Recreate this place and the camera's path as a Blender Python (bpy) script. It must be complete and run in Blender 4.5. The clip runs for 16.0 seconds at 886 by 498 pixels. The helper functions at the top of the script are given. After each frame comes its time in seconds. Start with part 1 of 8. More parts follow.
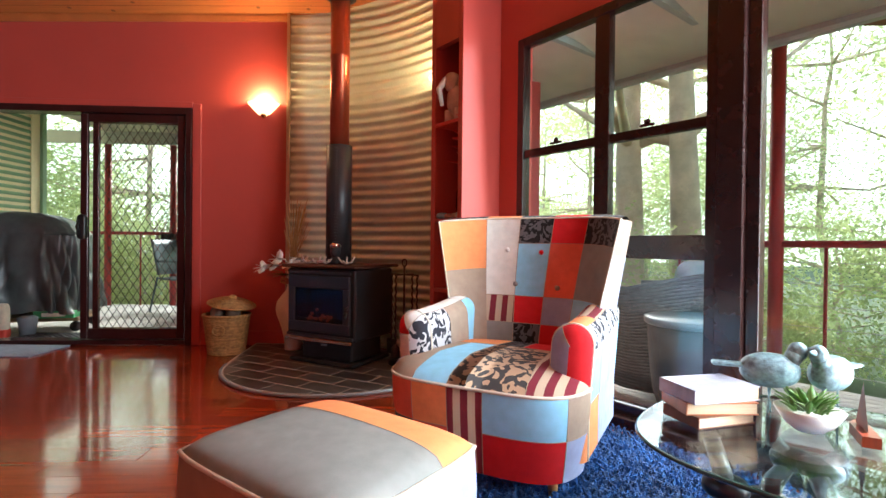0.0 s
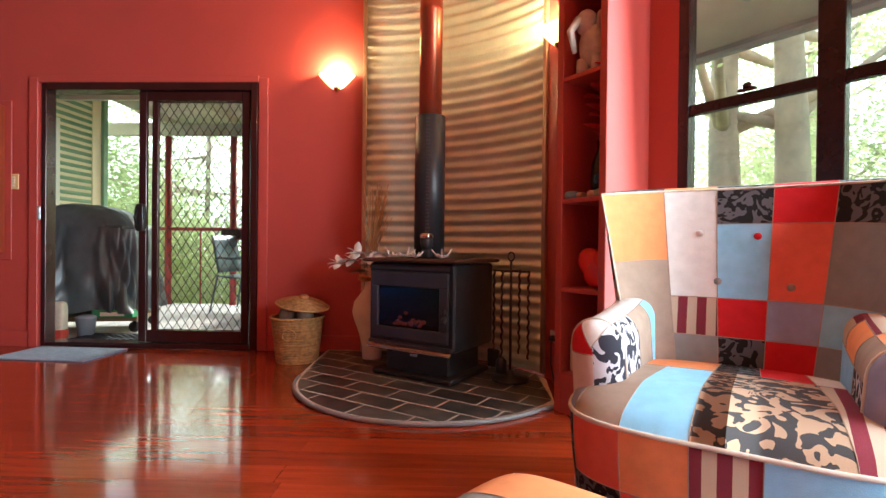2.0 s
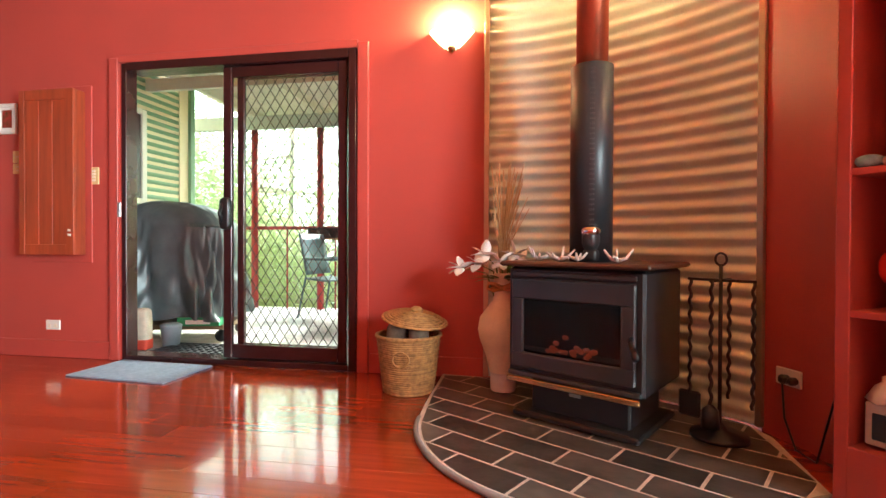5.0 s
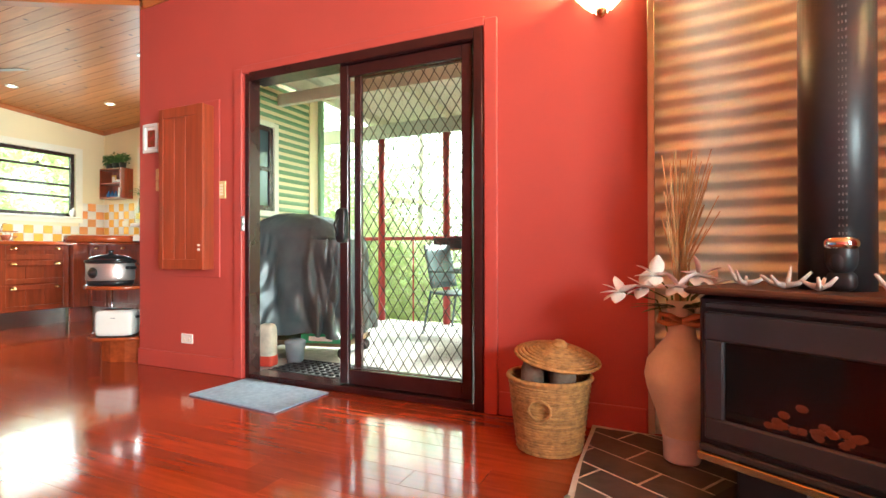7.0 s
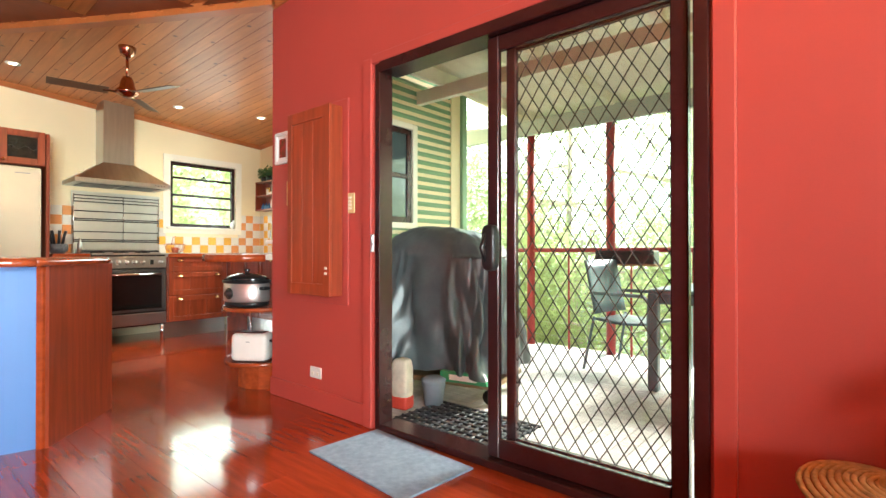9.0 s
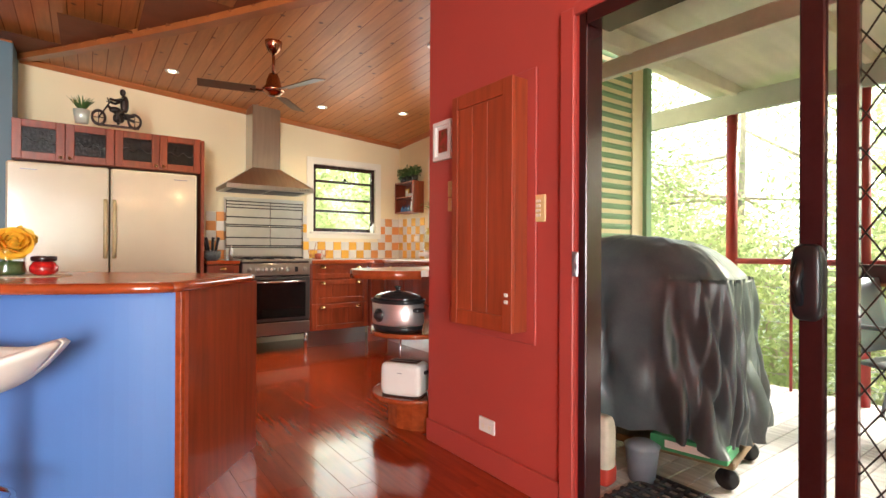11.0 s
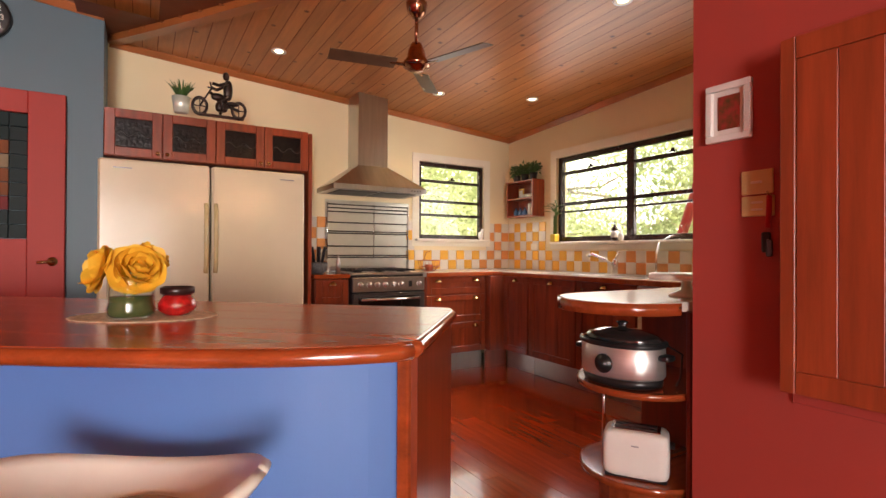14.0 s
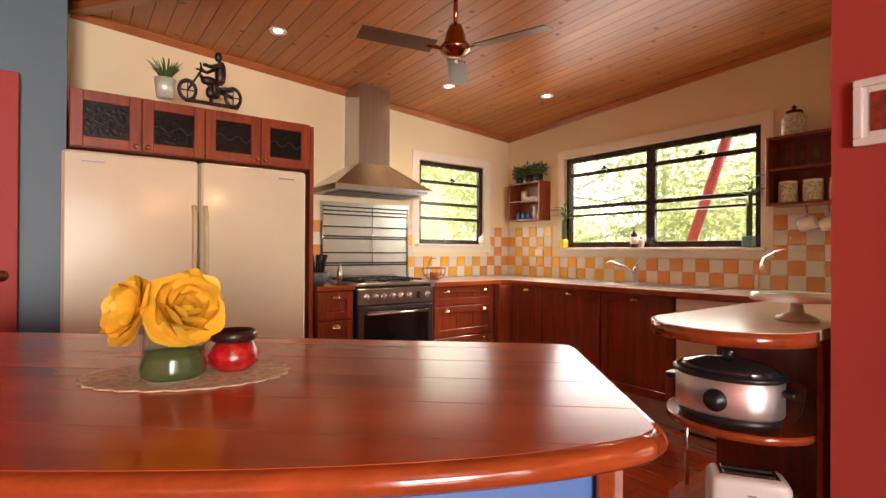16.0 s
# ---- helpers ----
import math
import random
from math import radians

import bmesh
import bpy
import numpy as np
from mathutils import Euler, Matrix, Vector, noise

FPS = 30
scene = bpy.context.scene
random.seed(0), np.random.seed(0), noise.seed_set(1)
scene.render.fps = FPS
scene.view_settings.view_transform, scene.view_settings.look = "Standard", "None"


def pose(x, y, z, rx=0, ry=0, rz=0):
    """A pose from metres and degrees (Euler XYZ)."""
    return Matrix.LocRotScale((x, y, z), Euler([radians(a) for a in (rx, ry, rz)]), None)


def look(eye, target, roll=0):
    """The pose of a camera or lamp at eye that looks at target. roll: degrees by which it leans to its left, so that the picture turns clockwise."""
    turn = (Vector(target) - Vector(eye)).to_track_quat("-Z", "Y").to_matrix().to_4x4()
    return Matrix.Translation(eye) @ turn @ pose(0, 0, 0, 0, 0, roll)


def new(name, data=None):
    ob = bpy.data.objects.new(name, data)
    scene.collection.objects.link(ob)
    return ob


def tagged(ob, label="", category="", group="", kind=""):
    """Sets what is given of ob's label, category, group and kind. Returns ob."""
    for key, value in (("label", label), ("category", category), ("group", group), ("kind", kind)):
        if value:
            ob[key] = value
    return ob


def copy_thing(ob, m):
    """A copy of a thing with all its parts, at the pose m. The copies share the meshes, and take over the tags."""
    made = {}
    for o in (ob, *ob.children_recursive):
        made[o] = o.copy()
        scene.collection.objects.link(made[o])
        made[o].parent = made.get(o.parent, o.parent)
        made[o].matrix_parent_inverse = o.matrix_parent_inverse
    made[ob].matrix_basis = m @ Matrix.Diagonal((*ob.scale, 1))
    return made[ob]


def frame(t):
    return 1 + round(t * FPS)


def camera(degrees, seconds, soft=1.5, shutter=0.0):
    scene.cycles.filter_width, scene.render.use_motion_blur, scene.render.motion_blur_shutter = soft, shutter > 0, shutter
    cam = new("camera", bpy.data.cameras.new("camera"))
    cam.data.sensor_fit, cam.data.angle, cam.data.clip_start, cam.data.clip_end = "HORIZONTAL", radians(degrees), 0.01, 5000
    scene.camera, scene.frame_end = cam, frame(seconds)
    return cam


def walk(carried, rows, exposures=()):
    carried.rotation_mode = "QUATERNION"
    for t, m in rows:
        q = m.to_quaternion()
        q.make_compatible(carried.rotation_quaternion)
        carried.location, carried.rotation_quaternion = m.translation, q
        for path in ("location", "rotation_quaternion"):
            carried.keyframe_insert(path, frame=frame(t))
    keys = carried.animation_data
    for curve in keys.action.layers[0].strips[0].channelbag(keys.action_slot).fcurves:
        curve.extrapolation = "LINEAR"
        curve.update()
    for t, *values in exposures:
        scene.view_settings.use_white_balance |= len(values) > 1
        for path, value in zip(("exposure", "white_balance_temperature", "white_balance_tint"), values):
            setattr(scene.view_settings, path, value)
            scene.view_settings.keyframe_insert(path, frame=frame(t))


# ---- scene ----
cam = camera(83.3, 16.0)
PATH = [
    (0, (0.084, -0.093, 0.881), (0.202, 1.903, 0.864), 0.6),
    (0.5, (-0.008, 0.115, 0.894), (0.048, 2.114, 0.878), 0.7),
    (1, (-0.117, 0.274, 0.861), (-0.109, 2.274, 0.846), 0.7),
    (1.5, (-0.2, 0.428, 0.824), (-0.239, 2.427, 0.812), 0.6),
    (2, (-0.294, 0.564, 0.808), (-0.354, 2.563, 0.795), 0.6),
    (2.5, (-0.408, 0.72, 0.808), (-0.489, 2.718, 0.784), 0.5),
    (3, (-0.48, 0.835, 0.808), (-0.568, 2.833, 0.779), 0.6),
    (3.5, (-0.563, 0.952, 0.808), (-0.673, 2.948, 0.765), 0.5),
    (4, (-0.658, 1.069, 0.808), (-0.813, 3.063, 0.775), 0.4),
    (4.2, (-0.677, 1.113, 0.808), (-0.865, 3.104, 0.776), 0.4),
    (6.5, (-0.877, 1.712, 0.81), (-1.574, 3.587, 0.819), -0.1),
    (7, (-0.922, 1.826, 0.847), (-1.752, 3.645, 0.854), -0.1),
    (7.5, (-1.006, 1.955, 0.872), (-1.964, 3.71, 0.881), -0.2),
    (8, (-1.092, 2.127, 0.914), (-2.174, 3.809, 0.924), -0.1),
    (8.5, (-1.221, 2.278, 0.943), (-2.411, 3.886, 0.952), -0.0),
    (9, (-1.407, 2.439, 0.981), (-2.709, 3.957, 0.993), -0.0),
    (9.2, (-1.495, 2.494, 0.989), (-2.837, 3.976, 1.004), -0.0),
    (11.5, (-2.421, 2.7, 1.104), (-4.096, 3.793, 1.105), 0.3),
    (12, (-2.669, 2.669, 1.113), (-4.376, 3.712, 1.119), 0.3),
    (12.5, (-2.871, 2.621, 1.124), (-4.585, 3.651, 1.132), 0.3),
    (13, (-3.059, 2.559, 1.139), (-4.775, 3.586, 1.147), 0.3),
    (13.5, (-3.214, 2.507, 1.142), (-4.928, 3.537, 1.15), 0.3),
    (14, (-3.392, 2.441, 1.162), (-5.106, 3.471, 1.172), 0.3),
    (14.5, (-3.559, 2.395, 1.182), (-5.264, 3.44, 1.193), 0.3),
    (15, (-3.741, 2.367, 1.211), (-5.428, 3.441, 1.223), 0.3),
    (15.5, (-3.869, 2.327, 1.222), (-5.525, 3.448, 1.232), 0.4),
    (16, (-3.991, 2.241, 1.229), (-5.601, 3.427, 1.237), 0.3),
]
EXPOSURES = [(0, 1.3, 5900, 2), (2, 1.72, 5800, 2), (3.5, 2.22, 5800, 0), (6.5, 2.82, 5900, -10), (9, 2.65, 6100, -4), (11.5, 2.15, 6800, 12), (13, 1.9, 7200, 22), (14.5, 1.88, 7400, 20), (16, 2.05, 7500, 22)]
walk(cam, [(t, look(eye, target, roll)) for t, eye, target, roll in PATH], EXPOSURES)

# ---- world and large lights ----
world = bpy.data.worlds.new("world")
scene.world = world
world.use_nodes = True
wn = world.node_tree.nodes
sky = wn.new("ShaderNodeTexSky")
sky.sky_type = 'NISHITA'
sky.sun_disc = False
sky.sun_elevation, sky.sun_rotation = radians(38), radians(14)
sky.air_density, sky.dust_density = 1.2, 4.0
wn["Background"].inputs["Strength"].default_value = 0.15
world.node_tree.links.new(sky.outputs[0], wn["Background"].inputs["Color"])
sun = new("sun", bpy.data.lights.new("sun", "SUN"))
sun.data.energy, sun.data.angle, sun.data.color = 3.6, radians(25), (1, 0.95, 0.86)
sun.matrix_world = look((5, 20, 16), (0, 0, 0))


def window_light(name, place, aim, w, h, power):
    lamp = new(name, bpy.data.lights.new(name, "AREA"))
    lamp.data.shape, lamp.data.size, lamp.data.size_y, lamp.data.energy = "RECTANGLE", w, h, power
    lamp.data.color = (0.93, 0.97, 1.0)
    lamp.matrix_world = look(place, aim)
    return lamp


# ---- materials ----
def material(name, color, rough=0.5, metal=0.0, var=0.12, scale=6.0, bump=0.0, bscale=60.0, rand=0.0, island=False, spec=0.5, stretch=(1, 1, 1), coat=0.0, dark=None):
    """Painted, stained or plain surface with variation at two scales."""
    m = bpy.data.materials.new(name)
    m.use_nodes = True
    n, l = m.node_tree.nodes, m.node_tree.links
    b = n["Principled BSDF"]
    b.inputs["Roughness"].default_value, b.inputs["Metallic"].default_value = rough, metal
    b.inputs["Specular IOR Level"].default_value = spec
    b.inputs["Coat Weight"].default_value, b.inputs["Coat Roughness"].default_value = coat, 0.06
    tc, mp = n.new("ShaderNodeTexCoord"), n.new("ShaderNodeMapping")
    mp.inputs["Scale"].default_value = stretch
    l.new(tc.outputs["Object"], mp.inputs["Vector"])
    n1, n2 = n.new("ShaderNodeTexNoise"), n.new("ShaderNodeTexNoise")
    for t, sc in ((n1, scale), (n2, bscale)):
        t.inputs["Scale"].default_value, t.inputs["Detail"].default_value = sc, 4
        l.new(mp.outputs[0], t.inputs["Vector"])
    dk = dark or tuple(c * (1 - 2.2 * var) for c in color)
    mix = n.new("ShaderNodeMix")
    mix.data_type = 'RGBA'
    mix.inputs[6].default_value, mix.inputs[7].default_value = (*dk, 1), (*[min(1, c * (1 + var)) for c in color], 1)
    add = n.new("ShaderNodeMath")
    add.operation = 'MULTIPLY_ADD'
    add.inputs[1].default_value = 0.35
    l.new(n2.outputs[0], add.inputs[0])
    half = n.new("ShaderNodeMath")
    half.operation = 'MULTIPLY_ADD'
    half.inputs[1].default_value, half.inputs[2].default_value = 1.5, -0.4
    l.new(n1.outputs[0], half.inputs[0])
    l.new(half.outputs[0], add.inputs[2])
    l.new(add.outputs[0], mix.inputs[0])
    out = mix.outputs[2]
    if rand:
        src = n.new("ShaderNodeNewGeometry").outputs["Random Per Island"] if island else n.new("ShaderNodeObjectInfo").outputs["Random"]
        hsv, mr = n.new("ShaderNodeHueSaturation"), n.new("ShaderNodeMapRange")
        mr.inputs[3].default_value, mr.inputs[4].default_value = 1 - rand, 1 + rand
        l.new(src, mr.inputs[0])
        l.new(mr.outputs[0], hsv.inputs["Value"])
        l.new(out, hsv.inputs["Color"])
        out = hsv.outputs[0]
    l.new(out, b.inputs["Base Color"])
    if bump:
        bp = n.new("ShaderNodeBump")
        bp.inputs["Strength"].default_value, bp.inputs["Distance"].default_value = bump, 0.004
        l.new(n2.outputs[0], bp.inputs["Height"])
        l.new(bp.outputs[0], b.inputs["Normal"])
    return m


def glow(name, color, strength):
    m = bpy.data.materials.new(name)
    m.use_nodes = True
    b = m.node_tree.nodes["Principled BSDF"]
    b.inputs["Base Color"].default_value = (*color, 1)
    b.inputs["Emission Color"].default_value, b.inputs["Emission Strength"].default_value = (*color, 1), strength
    return m


def clear(name, color=(1, 1, 1), rough=0.0, ior=1.45):
    """Thin clear pane: mostly see-through with a glossy film."""
    m = bpy.data.materials.new(name)
    m.use_nodes = True
    n, l = m.node_tree.nodes, m.node_tree.links
    tr, gl, mx = n.new("ShaderNodeBsdfTransparent"), n.new("ShaderNodeBsdfGlossy"), n.new("ShaderNodeMixShader")
    lw, pw, sm = n.new("ShaderNodeLayerWeight"), n.new("ShaderNodeMath"), n.new("ShaderNodeMath")
    tr.inputs[0].default_value = (*color, 1)
    gl.inputs["Roughness"].default_value = rough
    lw.inputs["Blend"].default_value = 0.5
    f0 = ((ior - 1) / (ior + 1)) ** 2
    pw.operation, sm.operation = 'POWER', 'MULTIPLY_ADD'
    pw.inputs[1].default_value, sm.inputs[1].default_value, sm.inputs[2].default_value = 5, 1 - f0, f0
    l.new(lw.outputs["Facing"], pw.inputs[0])
    l.new(pw.outputs[0], sm.inputs[0])
    l.new(sm.outputs[0], mx.inputs[0])
    l.new(tr.outputs[0], mx.inputs[1])
    l.new(gl.outputs[0], mx.inputs[2])
    l.new(mx.outputs[0], n["Material Output"].inputs[0])
    return m


RED = material("red_paint", (0.46, 0.068, 0.053), 0.42, var=0.06, scale=1.5, bump=0.08, bscale=220)
def knotty(m, scale, size, dark):
    """Adds scattered dark knots to a board material."""
    n, l = m.node_tree.nodes, m.node_tree.links
    b = n["Principled BSDF"]
    src = b.inputs["Base Color"].links[0].from_socket
    v, lt, mx, tc = n.new("ShaderNodeTexVoronoi"), n.new("ShaderNodeMapRange"), n.new("ShaderNodeMix"), n.new("ShaderNodeTexCoord")
    v.voronoi_dimensions = '2D'
    v.inputs["Scale"].default_value = scale
    lt.inputs[1].default_value, lt.inputs[2].default_value, lt.inputs[3].default_value, lt.inputs[4].default_value = size * 0.5, size, 0.85, 0.0
    mx.data_type = 'RGBA'
    mx.inputs[7].default_value = (*dark, 1)
    l.new(tc.outputs["Object"], v.inputs["Vector"])
    l.new(v.outputs["Distance"], lt.inputs[0])
    l.new(lt.outputs[0], mx.inputs[0])
    l.new(src, mx.inputs[6])
    l.new(mx.outputs[2], b.inputs["Base Color"])


FLOOR = material("red_gum_board", (0.335, 0.043, 0.011), 0.13, var=0.17, scale=5, rand=0.16, stretch=(0.5, 7, 1), bscale=24, bump=0.04, coat=0.5)
PINE = material("pine_lining", (0.50, 0.18, 0.05), 0.38, var=0.13, scale=5, rand=0.12, island=True, stretch=(0.6, 6, 1), bscale=30)
knotty(PINE, 2.6, 0.055, (0.10, 0.03, 0.01))
PINETRIM = material("pine_trim", (0.42, 0.13, 0.035), 0.35, var=0.15, scale=4, stretch=(1, 1, 1))
JARRAH = material("jarrah_wood", (0.25, 0.042, 0.014), 0.28, var=0.25, scale=3, stretch=(9, 9, 0.8), bscale=28, rand=0.08, coat=0.2)
JARRAHX = material("jarrah_bench", (0.34, 0.062, 0.017), 0.14, var=0.22, scale=2.5, stretch=(9, 0.9, 9), bscale=22, coat=0.5, rand=0.1, island=True)
LOUVRE = material("cedar_shutter", (0.36, 0.06, 0.02), 0.4, var=0.2, scale=3, stretch=(10, 10, 0.7), bscale=26, rand=0.12)
DARKFRAME = material("dark_frame", (0.028, 0.010, 0.009), 0.25, var=0.2, scale=9)
CREAM = material("cream_paint", (0.80, 0.67, 0.42), 0.55, var=0.04, scale=1.5, bump=0.05, bscale=200)
CREAMTRIM = material("cream_trim", (0.80, 0.74, 0.60), 0.4, var=0.04, scale=3)
BLUEGREY = material("blue_grey_paint", (0.09, 0.155, 0.19), 0.5, var=0.05, scale=1.5, bump=0.05, bscale=200)
BLUE = material("blue_paint", (0.08, 0.195, 0.49), 0.5, var=0.05, scale=1.5, bump=0.05, bscale=200)
GALV = material("galvanised_steel", (0.74, 0.83, 0.70), 0.32, 0.35, var=0.12, scale=4, bscale=90)
STEEL = material("stainless_steel", (0.52, 0.50, 0.47), 0.28, 1.0, var=0.08, scale=3, stretch=(1, 12, 1))
CHROME = material("chrome", (0.75, 0.74, 0.72), 0.1, 1.0, var=0.03)
BRASS = material("brass", (0.62, 0.42, 0.20), 0.25, 1.0, var=0.1)
COPPER = material("copper_flue", (0.48, 0.12, 0.06), 0.3, 0.85, var=0.2, scale=3, stretch=(3, 3, 0.6))
BLACKMETAL = material("black_stove_enamel", (0.026, 0.027, 0.03), 0.38, 0.0, var=0.2, scale=6, spec=0.4)
BLACK = material("black_plastic", (0.014, 0.014, 0.015), 0.3, var=0.15)
SLATE = material("slate_tile", (0.095, 0.088, 0.078), 0.3, var=0.3, scale=7, bump=0.5, bscale=18, rand=0.45)
GROUT = material("pale_grout", (0.68, 0.64, 0.57), 0.8, var=0.12, scale=30)
WHITE = material("white_plastic", (0.78, 0.76, 0.70), 0.3, var=0.03)
FRIDGE = material("cream_enamel", (0.66, 0.58, 0.41), 0.2, var=0.02, coat=0.15)
DECK = material("weathered_deck", (0.58, 0.56, 0.54), 0.7, var=0.2, scale=4, stretch=(1, 8, 1), bscale=40, rand=0.15, bump=0.2)
REDPOST = material("oxide_red_paint", (0.34, 0.028, 0.028), 0.4, var=0.12, scale=4)
GREENTIN = material("green_sheet", (0.20, 0.33, 0.17), 0.45, var=0.08, scale=2)
ROOFTIN = material("roof_sheet_underside", (0.72, 0.69, 0.58), 0.5, var=0.1, scale=2)
CREAMEAVE = material("cream_rafter", (0.72, 0.69, 0.56), 0.6, var=0.08)
GREYEAVE = material("grey_green_gutter", (0.36, 0.42, 0.38), 0.5, var=0.08)
GLASS = clear("clear_glass")


# ---- mesh tools ----
class Mesh:
    """Collects vertices and faces of one part."""

    def __init__(self):
        self.v, self.f, self.mi, self.smooth, self.cells = [], [], [], [], []

    def add(self, verts, faces, mi=0, smooth=False):
        k = len(self.v)
        self.v += [tuple(p) for p in verts]
        self.f += [tuple(i + k for i in f) for f in faces]
        self.mi += [mi] * len(faces)
        self.smooth += [smooth] * len(faces)
        return self

    def box(self, c, s, rz=0.0, bev=0.0, m=None, mi=0):
        """Box with chamfered upright and level edges."""
        hx, hy, hz = (a / 2 for a in s)
        b = min(bev, hx * 0.9, hy * 0.9, hz * 0.9)
        if b <= 0:
            vs = [(x, y, z) for z in (-hz, hz) for x, y in ((-hx, -hy), (hx, -hy), (hx, hy), (-hx, hy))]
            fs = [(3, 2, 1, 0), (4, 5, 6, 7), (0, 1, 5, 4), (1, 2, 6, 5), (2, 3, 7, 6), (3, 0, 4, 7)]
        else:
            ring = lambda e, z: [(-hx + e, -hy + 0 * e, z), (hx - e, -hy, z), (hx, -hy + e, z), (hx, hy - e, z), (hx - e, hy, z), (-hx + e, hy, z), (-hx, hy - e, z), (-hx, -hy + e, z)]
            inner = lambda z: [(x * (hx - b) / hx, y * (hy - b) / hy, z) for x, y, _ in ring(b, z)]
            vs = inner(-hz) + ring(b, -hz + b) + ring(b, hz - b) + inner(hz)
            fs = [tuple(range(7, -1, -1)), tuple(range(24, 32))]
            for r in range(3):
                fs += [(r * 8 + i, r * 8 + (i + 1) % 8, r * 8 + 8 + (i + 1) % 8, r * 8 + 8 + i) for i in range(8)]
        mm = (m if m else Matrix.Identity(4)) @ Matrix.Translation(c) @ Matrix.Rotation(rz, 4, 'Z')
        return self.add([mm @ Vector(p) for p in vs], fs, mi)

    def prism(self, poly, z0, z1, mi=0):
        n = len(poly)
        vs = [(x, y, z0) for x, y in poly] + [(x, y, z1) for x, y in poly]
        fs = [tuple(range(n - 1, -1, -1)), tuple(range(n, 2 * n))] + [(i, (i + 1) % n, n + (i + 1) % n, n + i) for i in range(n)]
        return self.add(vs, fs, mi)

    def lathe(self, prof, c=(0, 0, 0), seg=24, m=None, mi=0, smooth=True):
        """Profile rows (radius, height) turned about an upright axis."""
        vs, fs = [], []
        for r, z in prof:
            vs += [(r * math.cos(2 * math.pi * i / seg), r * math.sin(2 * math.pi * i / seg), z) for i in range(seg)]
        for j in range(len(prof) - 1):
            fs += [(j * seg + i, j * seg + (i + 1) % seg, (j + 1) * seg + (i + 1) % seg, (j + 1) * seg + i) for i in range(seg)]
        k = (len(prof) - 1) * seg
        if prof[0][0] > 1e-4:
            fs.append(tuple(range(seg - 1, -1, -1)))
        if prof[-1][0] > 1e-4:
            fs.append(tuple(range(k, k + seg)))
        mm = Matrix.Translation(c) @ (m if m else Matrix.Identity(4))
        return self.add([mm @ Vector(p) for p in vs], fs, mi, smooth)

    def tube(self, pts, r, seg=8, mi=0, taper=None):
        pts = [Vector(p) for p in pts]
        vs, fs = [], []
        for k, p in enumerate(pts):
            d = (pts[min(k + 1, len(pts) - 1)] - pts[max(k - 1, 0)]).normalized()
            a = d.orthogonal().normalized() if k == 0 else (a - d * a.dot(d)).normalized()
            b = d.cross(a)
            rr = r if taper is None else r + (taper - r) * k / max(1, len(pts) - 1)
            vs += [p + (a * math.cos(2 * math.pi * i / seg) + b * math.sin(2 * math.pi * i / seg)) * rr for i in range(seg)]
        for j in range(len(pts) - 1):
            fs += [(j * seg + i, j * seg + (i + 1) % seg, (j + 1) * seg + (i + 1) % seg, (j + 1) * seg + i) for i in range(seg)]
        fs += [tuple(range(seg - 1, -1, -1)), tuple(range(len(vs) - seg, len(vs)))]
        return self.add(vs, fs, mi, True)

    def sheet(self, fn, nu, nv, smooth=True, mi=None):
        """Grid surface fn(u, v), u and v from 0 to 1."""
        vs = [fn(i / nu, j / nv) for j in range(nv + 1) for i in range(nu + 1)]
        k = len(self.v)
        self.v += [tuple(p) for p in vs]
        for j in range(nv):
            for i in range(nu):
                a = j * (nu + 1) + i + k
                self.f.append((a, a + 1, a + nu + 2, a + nu + 1))
                self.mi.append(mi(i / nu, j / nv) if mi else 0)
                self.smooth.append(smooth)
        return self


def part(name, mesh, mats, parent=None, label="", solid=0.0, soft=0.0):
    """Links one mesh as one object, under parent if given."""
    me = bpy.data.meshes.new(name)
    me.from_pydata(mesh.v, [], mesh.f)
    me.polygons.foreach_set("material_index", mesh.mi)
    me.polygons.foreach_set("use_smooth", mesh.smooth)
    for m in (mats if isinstance(mats, (list, tuple)) else [mats]):
        me.materials.append(m)
    me.update()
    ob = new(name, me)
    if parent:
        ob.parent = parent
    if solid:
        md = ob.modifiers.new("thick", "SOLIDIFY")
        md.thickness, md.offset = solid, 0
    if soft:
        md = ob.modifiers.new("soft", "BEVEL")
        md.width, md.segments = soft, 2
    if label:
        ob["label"] = label
    for cell, mat, nm in mesh.cells:
        part(nm, cell, mat, ob)
    return ob


def thing(name, at, rz, label, category, group="", kind=""):
    """An empty at the base of a thing."""
    ob = new(name)
    ob.empty_display_size = 0.1
    ob.matrix_world = pose(*at, 0, 0, rz)
    return tagged(ob, label, category, group, kind)


def structure(name, mesh, mats, label, category=""):
    return tagged(part(name, mesh, mats), label, category or name.split("_")[0], kind="structure")


def rot2(x, y, deg):
    a = radians(deg)
    return x * math.cos(a) - y * math.sin(a), x * math.sin(a) + y * math.cos(a)


